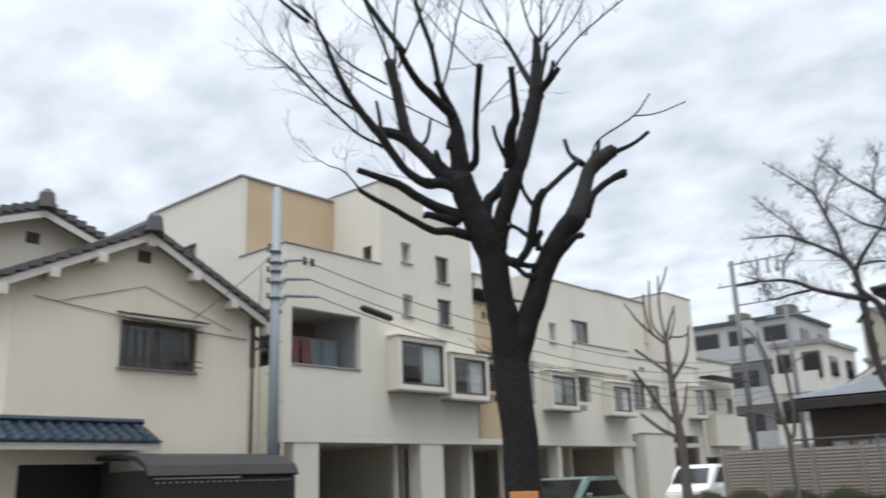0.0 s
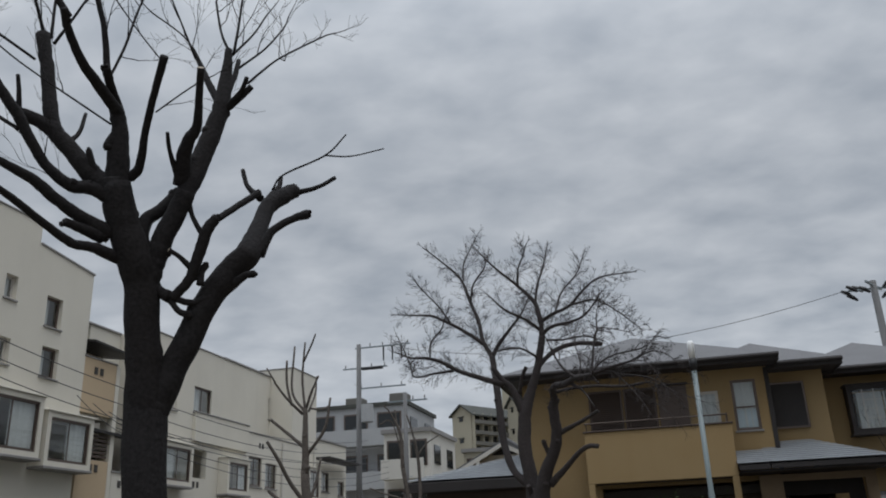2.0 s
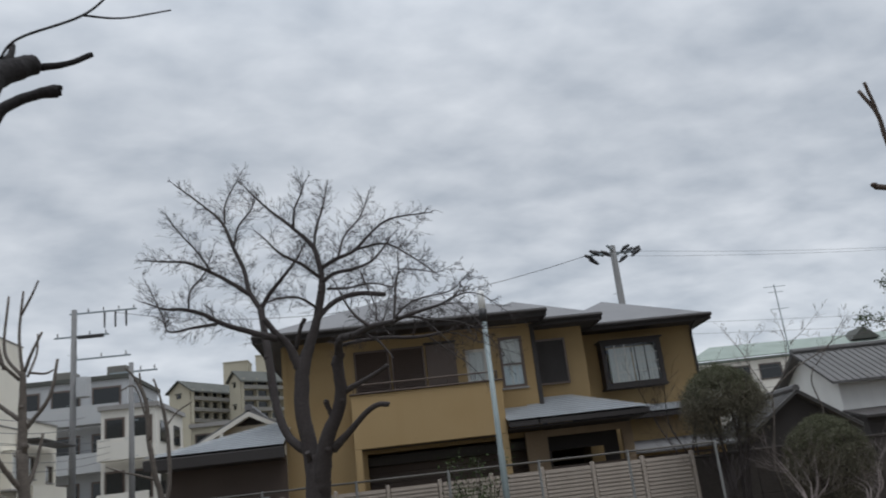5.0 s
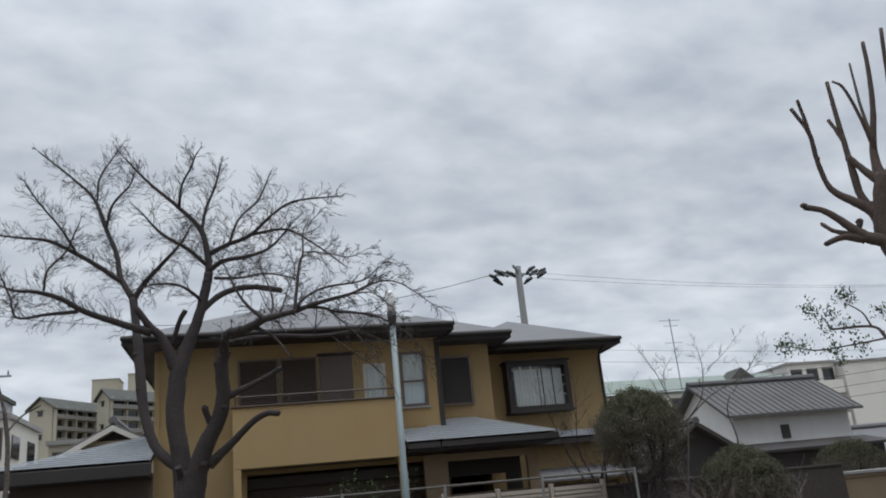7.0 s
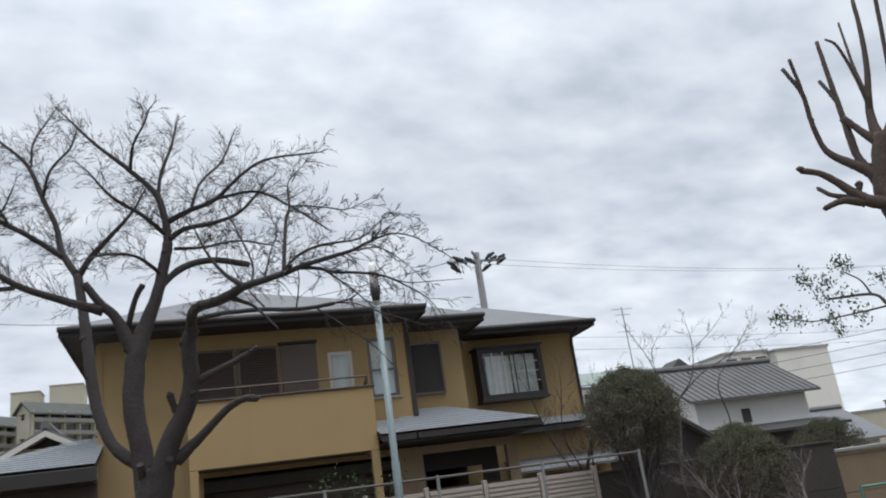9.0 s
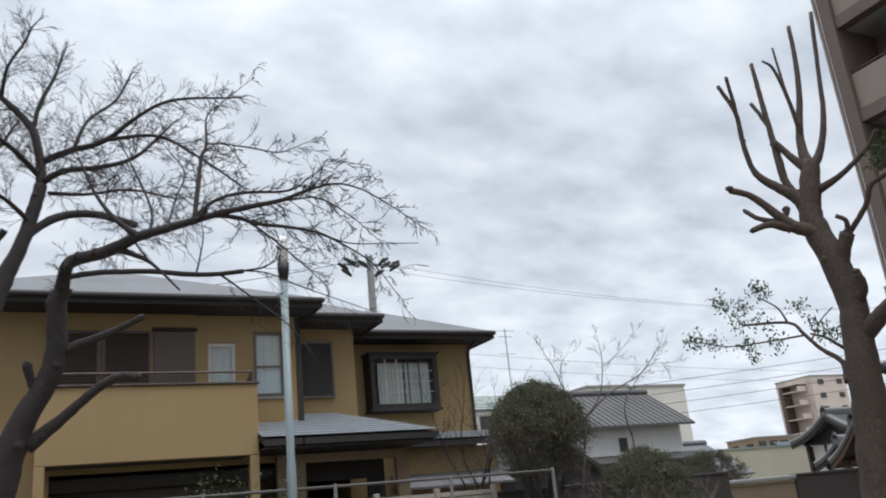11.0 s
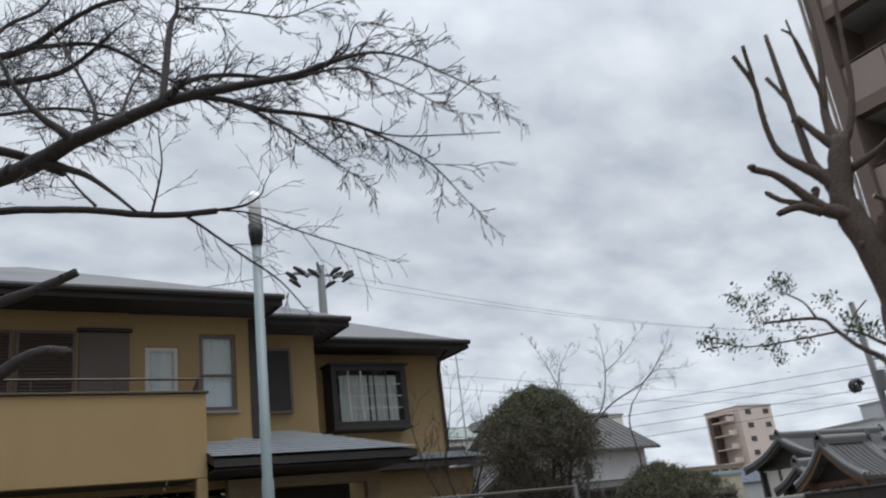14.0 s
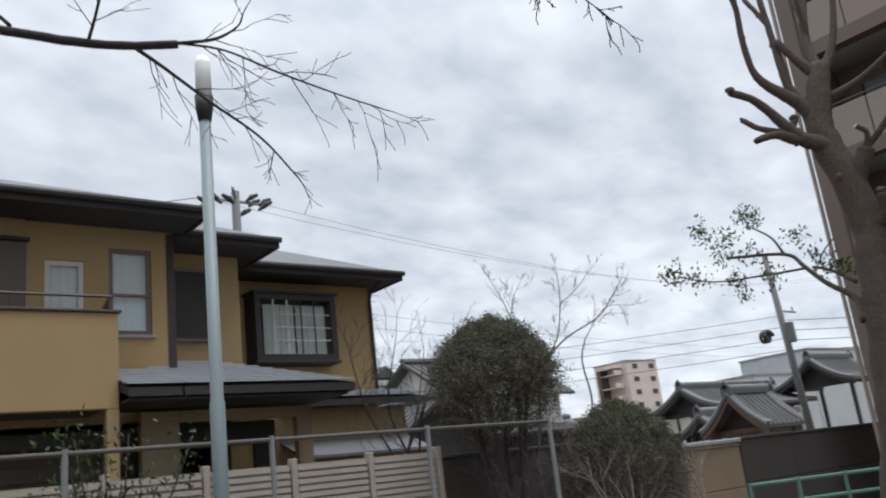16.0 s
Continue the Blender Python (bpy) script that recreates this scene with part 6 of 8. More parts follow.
cherry.limb(0.035, 0.027, (0.57, -0.4, 4.41), (0.92, -0.52, 4.45), (1.22, -0.64, 4.44), (1.52, -0.77, 4.41), (1.83, -0.91, 4.35), (2.11, -1.05, 4.32), (2.36, -1.19, 4.32), girth=(0.035, 0.032, 0.030, 0.030, 0.029, 0.027, 0.027))
cherry.limb(0.013, 0.005, (2.34, -1.19, 4.32), (2.53, -1.34, 4.32), (2.64, -1.44, 4.38), (2.66, -1.49, 4.45), twiggy=True, cut=False, girth=(0.013, 0.011, 0.007, 0.005))
cherry.limb(0.013, 0.005, (2.14, -1.07, 4.31), (2.3, -1.15, 4.16), (2.52, -1.26, 3.94), (2.77, -1.4, 3.69), (2.94, -1.51, 3.42), twiggy=True, cut=False, girth=(0.013, 0.011, 0.009, 0.007, 0.005))
cherry.limb(0.009, 0.004, (2.37, -1.21, 4.32), (2.6, -1.34, 4.26), (2.87, -1.52, 4.08), (3.17, -1.72, 3.9), (3.36, -1.87, 3.78), twiggy=True, cut=False, girth=(0.009, 0.007, 0.007, 0.005, 0.004))
cherry.limb(0.011, 0.005, (1.91, -0.95, 4.35), (1.94, -1.02, 4.53), (1.96, -1.09, 4.74), (1.92, -1.16, 4.95), twiggy=True, cut=False, girth=(0.011, 0.009, 0.007, 0.005))
cherry.limb(0.014, 0.006, (1.52, -0.77, 4.45), (1.4, -0.64, 4.65), (1.24, -0.46, 4.97), (1.14, -0.32, 5.26), twiggy=True, cut=False, girth=(0.014, 0.011, 0.007, 0.006))
cherry.clothe(10.0, 0.36, 0.0045, 1, 0.8, 0.1, 0.3, 3, 0.1)
cherry.finish()


# ---- tiled house beside the terrace ----
def old_house():
    h = thing("old_house", -15.6, 8.8, 0, "beige rendered old house with tiled gable and barred window", "house")
    X, Y0, Y1, EAVE, RIDGE, MID = -15.6, 6.25, 11.4, 5.3, 6.62, 8.72
    part("front_wall", holed("x", X, -0.2, Y0, Y1, 0, EAVE, [(8.33, 10.04, 3.93, 4.87), (6.6, 8.24, 0, 2.08)]), BEIGE, h)
    bm = solid(bmesh.new(), [(X, Y0, EAVE), (X, Y1, EAVE), (X, MID, RIDGE)], (-0.2, 0, 0))
    part("gable", bm, BEIGE, h)
    part("side_wall", one(-22, X - 0.203, Y1 - 0.2, Y1, 0, EAVE), BEIGE, h)
    part("side_wall", one(-22, X - 0.203, Y0, Y0 + 0.2, 0, EAVE), BEIGE, h)
    part("rear_wall", one(-22.2, -22, Y0, Y1, 0, EAVE), BEIGE, h)
    slope, over = (RIDGE - EAVE) / (Y1 - MID), 0.42
    for s, edge in ((-1, Y0 - over), (1, Y1 + over)):
        drop = abs(edge - MID) * slope
        roof = part("roof", solid(bmesh.new(), [(X + 0.28, MID, RIDGE + 0.13), (X + 0.28, edge, RIDGE + 0.13 - drop), (X + 0.28, edge, RIDGE + 0.05 - drop), (X + 0.28, MID, RIDGE + 0.05)], (-7, 0, 0)), TILE_ROOF, h)
        n = int(abs(edge - MID) / 0.24)
        for i in range(n + 1):
            y = MID + s * i * 0.24
            z = RIDGE + 0.15 - abs(y - MID) * slope
            part("verge_tile", solid(bmesh.new(), [(X + 0.34, y, z + 0.05), (X + 0.34, y + s * 0.25, z - 0.06), (X + 0.34, y + s * 0.25, z - 0.15), (X + 0.34, y, z - 0.10)], (-0.3, 0, 0)), TILE_ROOF, roof)
        for i in range(18):
            x = X + 0.2 - i * 0.32
            part("roof_rib", tube(bmesh.new(), [(x, MID, RIDGE + 0.15), (x, edge, RIDGE + 0.15 - drop)], [0.06, 0.06], 6), TILE_ROOF, roof)
        part("bargeboard", solid(bmesh.new(), [(X + 0.29, MID, RIDGE + 0.045), (X + 0.29, edge, RIDGE + 0.045 - drop), (X + 0.29, edge, RIDGE - 0.11 - drop), (X + 0.29, MID, RIDGE - 0.11)], (-0.05, 0, 0)), PALE_FRAME, h, "pale painted bargeboard")
        for f in (0.35, 0.66, 0.97):
            y = MID + (edge - MID) * f
            z = RIDGE - abs(y - MID) * slope
            part("purlin_end", one(X + 0.01, X + 0.34, y - 0.09, y + 0.09, z - 0.26, z - 0.08, 0.01), PALE_FRAME, h)
    part("purlin_end", one(X + 0.01, X + 0.34, MID - 0.09, MID + 0.09, RIDGE - 0.24, RIDGE - 0.06, 0.01), PALE_FRAME, h)
    ridge = part("ridge", tube(bmesh.new(), [(X + 0.3, MID, RIDGE + 0.2), (-22, MID, RIDGE + 0.2)], [0.16, 0.16], 8), TILE_ROOF, h)
    part("ridge_end", tube(bmesh.new(), [(X + 0.36, MID, RIDGE + 0.05), (X + 0.36, MID, RIDGE + 0.36), (X + 0.36, MID, RIDGE + 0.46)], [0.2, 0.16, 0.06], 8), TILE_ROOF, ridge, "dark ornamental ridge-end tile")
    part("attic_vent", one(X - 0.001, X + 0.02, 8.6, 8.88, 6.1, 6.34), DARK, h)
    window(h, "x", X, 1, 8.33, 10.04, 3.93, 4.87, FRAME, 2, bars=True)
    # Loose sheet added behind the bars, its near-black standing for an unlit room.
    part("room_back", one(X - 1.0, X - 0.9, 8.1, 10.3, 3.7, 5.1), DARK, h)
    part("window_hood", solid(bmesh.new(), [(X + 0.001, 8.26, 4.93), (X + 0.34, 8.26, 4.86), (X + 0.34, 8.26, 4.91), (X + 0.001, 8.26, 5.0)], (0, 1.86, 0)), PALE_FRAME, h)
    part("hood_cover", solid(bmesh.new(), [(X + 0.001, 8.23, 5.005), (X + 0.36, 8.23, 4.915), (X + 0.36, 8.23, 4.935), (X + 0.001, 8.23, 5.03)], (0, 1.92, 0)), GALV_DARK, h)
    pent = part("pent_roof", solid(bmesh.new(), [(X + 0.001, 5.7, 2.76), (X + 0.75, 5.7, 2.42), (X + 0.75, 5.7, 2.3), (X + 0.001, 5.7, 2.5)], (0, 3.2, 0)), PALE_FRAME, h)
    for j in range(4):
        for i in range(13):
            y, f = 5.72 + i * 0.245, j / 4
            x, z = X + 0.05 + 0.72 * f, 2.78 - 0.34 * f
            part("pent_tile", solid(bmesh.new(), [(x, y, z + 0.03), (x, y + 0.08, z + 0.075), (x, y + 0.16, z + 0.03), (x, y + 0.243, z + 0.015), (x, y + 0.243, z), (x, y, z)], (0.21, 0, -0.085)), BLUE_TILE, pent)
    part("pent_ridge", tube(bmesh.new(), [(X + 0.04, 5.7, 2.87), (X + 0.04, 8.9, 2.87)], [0.06, 0.06], 8), BLUE_TILE, pent)
    part("garage_shutter", one(X - 0.14, X - 0.1, 6.6, 8.24, 0, 2.08), GALV_DARK, h)
    part("downpipe", tube(bmesh.new(), [(X + 0.35, Y1 + 0.4, 5.38), (X + 0.3, Y1 + 0.3, 5.2), (X + 0.05, Y1 + 0.06, 5.05), (X + 0.05, Y1 + 0.06, 4.85), (X + 0.05, Y1 + 0.25, 4.75), (X + 0.05, Y1 + 0.25, 4.6), (X + 0.05, Y1 + 0.06, 4.5), (X + 0.05, Y1 + 0.06, 0)], [0.035] * 8, 8), TRIM, h)
    part("gutter", tube(bmesh.new(), [(X + 0.5, Y1 + 0.46, 5.38), (-22, Y1 + 0.46, 5.38)], [0.06, 0.06], 8), TRIM, h)
    part("wall_cable", sagging(bmesh.new(), (X + 0.02, 6.6, 5.1), (X + 0.02, 11.3, 4.75), 0.05, 0.008), CABLE, h)
    part("wall_cable", sagging(bmesh.new(), (X + 0.02, 7.0, 5.05), (X + 0.02, 8.8, 5.6), 0.0, 0.006), CABLE, h)
    part("wall_cable", sagging(bmesh.new(), (X + 0.02, 8.8, 5.6), (X + 0.02, 10.9, 4.9), 0.0, 0.006), CABLE, h)
    k = thing("old_house", -22, 8.1, 0, "beige old house with tiled gable behind", "house")
    part("wall", one(-28, -19.4, 5.2, 10.9, 0, 6.9), BEIGE, k)
    part("gable", solid(bmesh.new(), [(-19.4, 5.2, 6.9), (-19.4, 10.9, 6.9), (-19.4, 8.08, 7.9)], (-8, 0, 0)), BEIGE, k)
    for s in (-1, 1):
        roof = part("roof", solid(bmesh.new(), [(-18.95, 8.08, 8.02), (-18.95, 8.08 + s * 3.4, 6.78), (-18.95, 8.08 + s * 3.4, 6.66), (-18.95, 8.08, 7.9)], (-9, 0, 0)), TILE_ROOF, k)
        part("bargeboard", solid(bmesh.new(), [(-18.94, 8.08, 7.9), (-18.94, 8.08 + s * 3.4, 6.66), (-18.94, 8.08 + s * 3.4, 6.5), (-18.94, 8.08, 7.74)], (-0.05, 0, 0)), PALE_FRAME, k)
        for i in range(14):
            y = 8.08 + s * (0.12 + i * 0.24)
            part("verge_tile", solid(bmesh.new(), [(-18.9, y - 0.13, 8.1 - abs(y - 8.08) * 0.365 + 0.03), (-18.9, y + 0.12, 8.1 - abs(y - 8.08) * 0.365 + 0.03), (-18.9, y + 0.12, 7.98 - abs(y - 8.08) * 0.365), (-18.9, y - 0.13, 7.98 - abs(y - 8.08) * 0.365)], (-0.3, 0, 0)), TILE_ROOF, roof)
    part("attic_vent", one(-19.4, -19.37, 7.88, 8.18, 7.2, 7.45), DARK, k)
    part("ridge_end", tube(bmesh.new(), [(-18.95, 8.08, 7.95), (-18.95, 8.08, 8.3), (-18.95, 8.08, 8.42)], [0.22, 0.18, 0.06], 8), TILE_ROOF, k)
    part("ridge", tube(bmesh.new(), [(-19, 8.08, 8.1), (-28, 8.08, 8.1)], [0.15, 0.15], 8), TILE_ROOF, k)


def gate_shed():
    g = thing("gate_shed", -14.3, 9.9, 0, "low dark sheet-roofed bicycle shed with studded front", "shed")
    pts = [(-15.4, 2.2), (-14.6, 2.22), (-13.95, 2.14), (-13.62, 1.98), (-13.52, 1.8), (-13.58, 1.76), (-13.7, 1.92), (-14.0, 2.06), (-14.6, 2.14), (-15.4, 2.12)]
    part("roof", solid(bmesh.new(), [(x, 7.9, z) for x, z in pts], (0, 3.25, 0)), GALV_DARK, g, "dark curved sheet roof")
    front = part("front_panel", one(-13.62, -13.57, 8.0, 11.1, 0, 1.74), GALV_DARK, g)
    for i in range(24):
        part("stud", tube(bmesh.new(), [(-13.57, 8.1 + i * 0.125, 1.68), (-13.55, 8.1 + i * 0.125, 1.68)], [0.016, 0.01], 6), PALE_FRAME, front)
    for y in (8.0, 11.05):
        part("post", one(-15.3, -15.2, y, y + 0.08, 0, 2.1), GALV_DARK, g)
        part("end_panel", one(-15.2, -13.62, y + 0.02, y + 0.05, 0, 1.9), GALV_DARK, g)


old_house()
gate_shed()

laundry = thing("laundry", -17.2, 14.6, 4.4, "dull pink and grey clothes drying on a pole", "laundry")
part("drying_pole", rod((-17.3, 13.5, 5.35), (-17.3, 15.7, 5.35), 0.018), STEEL, laundry)
for i, (y, w, z, m) in enumerate(((13.6, 0.3, 4.7, DARK), (13.95, 0.25, 4.45, LAUNDRY_RED), (14.25, 0.3, 4.5, LAUNDRY_RED), (14.6, 0.35, 4.55, LAUNDRY_BLUE), (15.05, 0.5, 4.6, LAUNDRY_BLUE))):
    bm = bmesh.new()
    grid = [[bm.verts.new((-17.3 + 0.03 * math.sin(3 * a + i) * (1 + b), y + w * a / 6, 5.34 - (5.34 - z) * b / 4)) for a in range(7)] for b in range(5)]
    for b in range(4):
        for a in range(6):
            bm.faces.new((grid[b][a], grid[b][a + 1], grid[b + 1][a + 1], grid[b + 1][a]))
    part("garment", bm, m, laundry, smooth=True)


# ---- poles and cables ----
def insulator(parent, x, y, z, r=0.04, h=0.16):
    part("insulator", tube(bmesh.new(), [(x, y, z), (x, y, z + h * 0.4), (x, y, z + h * 0.5), (x, y, z + h)], [r * 0.5, r, r * 0.6, r * 0.8], 8), CONCRETE, parent)


def utility_pole(x, y, top, arms, label, r=0.15, mat=CONCRETE, lean=(0, 0)):
    p = thing("utility_pole", x, y, 0, label, "utility pole", "utility poles")
    t = (x + lean[0], y + lean[1], top)
    part("pole", tube(bmesh.new(), [(x, y, 0), t], [r * 1.15, r * 0.8], 14), mat, p, smooth=True)
    for z, dx, dy, a0, a1, n in arms:
        f = z / top
        cx, cy = x + lean[0] * f, y + lean[1] * f
        arm = part("crossarm", tube(bmesh.new(), [(cx + dx * a0, cy + dy * a0, z), (cx + dx * a1, cy + dy * a1, z)], [0.05, 0.05], 4), STEEL, p)
        for i in range(n):
            s = a0 + (a1 - a0) * (i + 0.2) / max(1, n - 0.6)
            insulator(arm, cx + dx * s, cy + dy * s, z + 0.05)
    for k in range(8):
        z = 2.0 + k * (top - 3) / 8
        part("step_bolt", rod((x + lean[0] * z / top, y + lean[1] * z / top, z), (x + lean[0] * z / top + 0.28 * (-1) ** k, y + lean[1] * z / top, z), 0.012, 6), STEEL, p)
    return p


near_pole = utility_pole(-14.6, 11.33, 8.1, [], "blue-grey steel pole with three cable brackets beside the old house", 0.11, STEEL)
for z, length in ((6.42, 0.7), (6.0, 0.9), (5.62, 1.15)):
    part("bracket", tube(bmesh.new(), [(-14.6, 11.4, z - 0.12), (-14.6, 11.6, z + 0.02), (-14.6, 11.4 + length, z + 0.12)], [0.03, 0.05, 0.035], 8), STEEL, near_pole)
    part("brace", rod((-14.6, 11.42, z - 0.3), (-14.6, 11.65, z), 0.02), STEEL, near_pole)
for z in (6.55, 6.3, 6.1, 5.85, 5.5):
    part("collar", tube(bmesh.new(), [(-14.6, 11.33, z), (-14.6, 11.33, z + 0.05)], [0.125, 0.125], 12), CABLE, near_pole)
    insulator(near_pole, -14.6, 11.13, z, 0.05, 0.12)
ends = [(-14.9, 44.0, 8.8), (-14.9, 44.0, 8.2), (-14.9, 44.0, 7.6)]
for (y, z), e in zip(((12.08, 6.54), (12.28, 6.12), (12.52, 5.74)), ends):
    cable((-14.6, y, z), (-14.6, 19.5, z - 0.75), 0.12, 0.011)
    cable((-14.6, 19.5, z - 0.75), (-15.2, 39.9, z + 0.2), 0.6, 0.011)
splice = thing("cable_splice", -14.6, 14.4, 5.75, "black cylindrical splice case hung on the cables", "cable splice")
part("case", tube(bmesh.new(), [(-14.6, 13.9, 5.66), (-14.6, 13.98, 5.66), (-14.6, 14.9, 5.52), (-14.6, 14.98, 5.51)], [0.04, 0.085, 0.085, 0.04], 10), BLACK, splice)
for i in range(4):
    cable((-14.2, 17.5 + i * 0.6, 5.2 - 0.1 * i), (-16.0, 22.5 + i, 4.9 + 0.12 * i), 0.15, 0.01)
    cable((-14.6, 19.6, 5.0 - 0.12 * i), (-14.2, 40.0, 5.7 - 0.25 * i), 0.5 + 0.1 * i, 0.01)
cable((-14.6, 11.33, 6.6), (-15.5, 9.9, 5.05), 0.05, 0.009)

far_pole = utility_pole(-16.81, 43.05, 12.3, [(12.1, 1, 0, -0.2, 2.9, 5), (11.0, 1, 0, -0.9, 1.6, 4), (9.9, 1, 0, -0.1, 2.6, 3)], "tall concrete utility pole with crossarms behind the terrace")
part("transformer", tube(bmesh.new(), [(-16.3, 42.9, 8.1), (-16.3, 42.9, 9.0)], [0.32, 0.32], 14), GREY_WALL, far_pole)
part("switch", one(-16.6, -15.4, 42.8, 43.0, 10.85, 11.0, 0.03), BLACK, far_pole)
for dx in (1.4, 1.9, 2.4):
    part("drop_insulator", tube(bmesh.new(), [(-16.81 + dx, 43.05, 12.05), (-16.81 + dx, 43.05, 11.3)], [0.05, 0.04], 8), BLACK, far_pole)
utility_pole(-13.3, 39.95, 8.9, [(8.5, 1, 0, -0.9, 1.1, 4)], "thin concrete utility pole beside the lane", 0.12)
roof_pole = utility_pole(6.8, 34.18, 10.45, [(10.15, 1, 0, -0.9, 0.9, 0), (10.28, 0.5, 0.86, -0.8, 0.8, 0)], "concrete utility pole rising behind the ochre house")
for dx, dy, dz in ((-0.92, 0.1, -0.16), (-0.78, -0.2, -0.08), (-0.5, 0.2, 0.0), (-0.66, 0.5, -0.24), (-0.4, -0.4, -0.2), (0.5, 0.5, -0.22), (0.74, -0.4, -0.26), (0.45, -0.1, 0.04), (0.66, 0.2, 0.0), (0.86, -0.1, -0.05), (0.98, 0.2, -0.08)):
    part("line_post", tube(bmesh.new(), [(6.8 + dx - math.copysign(0.16, dx), 34.18 + dy, 10.12 + dz), (6.8 + dx, 34.18 + dy, 10.26 + dz), (6.8 + dx + math.copysign(0.2, dx), 34.18 + dy, 10.36 + dz)], [0.04, 0.085, 0.05], 7), BLACK, roof_pole)
cable((5.7, 34.2, 10.15), (-14.9, 43.0, 12.0), 1.2, 0.012)
for i, dx in enumerate((-1.0, 1.0)):
    cable((6.8 + dx, 34.2, 10.15), (60, 42 + i, 13.2 + 0.4 * i), 1.6, 0.006)
    cable((6.8, 34.2, 7.3 - 0.45 * i), (60, 44, 8.2 - 0.6 * i), 0.7, 0.006)
lean_pole = utility_pole(28.1, 30.0, 8.9, [(6.6, 1, 0, -0.1, 1.2, 2)], "leaning concrete pole before the temple roofs", 0.14, CONCRETE, (-0.3, 0.2))
part("box", one(27.75, 28.05, 29.75, 30.0, 5.3, 6.1, 0.03), CONCRETE, lean_pole)
part("coil", tube(bmesh.new(), [(26.35 + 0.26 * math.cos(a * 0.5), 29.9 + 0.012 * a, 5.52 + 0.2 * math.sin(a * 0.5)) for a in range(27)], [0.065] * 27, 6), BLACK, lean_pole, "coiled black cable")
for i in range(4):
    cable((28, 30, 6.4 - 0.45 * i), (-1 + 2 * i, 70, 9.5 - 0.5 * i), 0.8, 0.011)
    cable((28, 30, 6.2 - 0.4 * i), (60, 12, 6.4 - 0.4 * i), 0.5, 0.014)

# ---- lamps ----
lamp = thing("park_lamp", -0.59, 19.03, 0, "slim pale blue park lamp post with frosted glass top", "lamp post")
part("post", tube(bmesh.new(), [(-0.59, 19.03, 0), (-0.59, 19.03, 2.4), (-0.59, 19.03, 2.42), (-0.59, 19.03, 4.86)], [0.066, 0.06, 0.052, 0.05], 14), LAMP_BLUE, lamp, smooth=True)
part("collar", tube(bmesh.new(), [(-0.59, 19.03, 4.84), (-0.59, 19.03, 4.97), (-0.59, 19.03, 5.08)], [0.056, 0.078, 0.082], 14), BLACK, lamp, "black lamp collar", smooth=True)
part("shade", tube(bmesh.new(), [(-0.59, 19.03, 5.082), (-0.59, 19.03, 5.4), (-0.59, 19.03, 5.46)], [0.07, 0.07, 0.05], 14), LAMP_GLASS, lamp, "frosted white cylinder", smooth=True)
street = thing("street_lamp", 9.28, 16.86, 0, "white bent street lamp with security camera", "street lamp")
part("post", tube(bmesh.new(), [(9.28, 16.86, 0), (9.28, 16.86, 4.1), (9.3, 16.8, 4.27), (9.38, 16.66, 4.33), (9.55, 16.35, 4.33)], [0.05, 0.045, 0.042, 0.04, 0.035], 10), PALE_FRAME, street, smooth=True)
part("lamp_head", one(9.45, 9.6, 15.95, 16.4, 4.28, 4.36, 0.02), PALE_FRAME, street)
camera_box = part("security_camera", one(9.02, 9.2, 16.6, 16.95, 3.25, 3.37, 0.02), LAMP_GLASS, street, "white boxed security camera")
part("camera_arm", rod((9.12, 16.8, 3.25), (9.28, 16.86, 3.1), 0.02), PALE_FRAME, camera_box)


# ---- fences and walls ----
fence = thing("slatted_fence", -2.7, 22.5, 0, "pale brown ribbed concrete panel fence before the ochre house", "fence")
xs = [-9.7 + 1.16 * i for i in range(13)]
post_mesh, rib_mesh = None, None
for x in xs:
    post = part("post", one(x - 0.04, x + 0.04, 22.48, 22.6, 0, 2.1, 0.008), FENCE_PANEL, fence) if post_mesh is None else new("post", post_mesh)
    if post_mesh is None:
        post_mesh, first_x = post.data, x
    else:
        post.parent, post.matrix_parent_inverse = fence, Matrix.Translation(-fence.location)
        post.location = (x - first_x, 0, 0)
    if x == xs[-1]:
        break
    part("panel", one(x + 0.056, x + 1.104, 22.545, 22.57, 0.05, 2.03), FENCE_PANEL, fence)
    for i in range(23):
        z = 0.08 + i * 0.085
        if rib_mesh is None:
            rib = part("slat", solid(bmesh.new(), [(x + 0.058, 22.51, z), (x + 0.058, 22.543, z), (x + 0.058, 22.543, z + 0.058), (x + 0.058, 22.515, z + 0.058)], (1.044, 0, 0)), FENCE_PANEL, fence)
            rib_mesh, rib_x, rib_z = rib.data, x, z
        else:
            rib = new("slat", rib_mesh)
            rib.parent, rib.matrix_parent_inverse = fence, Matrix.Translation(-fence.location)
            rib.location = (x - rib_x, 0, z - rib_z)


def block_wall(name, x0, x1, y, top, mat, label, block=1.6, thick=0.16):
    w = thing(name, (x0 + x1) / 2, y, 0, label, "wall", "", "structure")
    n = max(1, round((x1 - x0) / block))
    for i in range(n):
        a, b = x0 + (x1 - x0) * i / n, x0 + (x1 - x0) * (i + 1) / n
        for j, (z0, z1) in enumerate(((0, top * 0.5 - 0.006), (top * 0.5, top))):
            part("panel", one(a + 0.006, b - 0.006, y, y + thick, z0, z1, 0.012), mat, w)
    part("coping", one(x0, x1, y - 0.03, y + thick + 0.03, top + 0.002, top + 0.06, 0.01), mat, w)


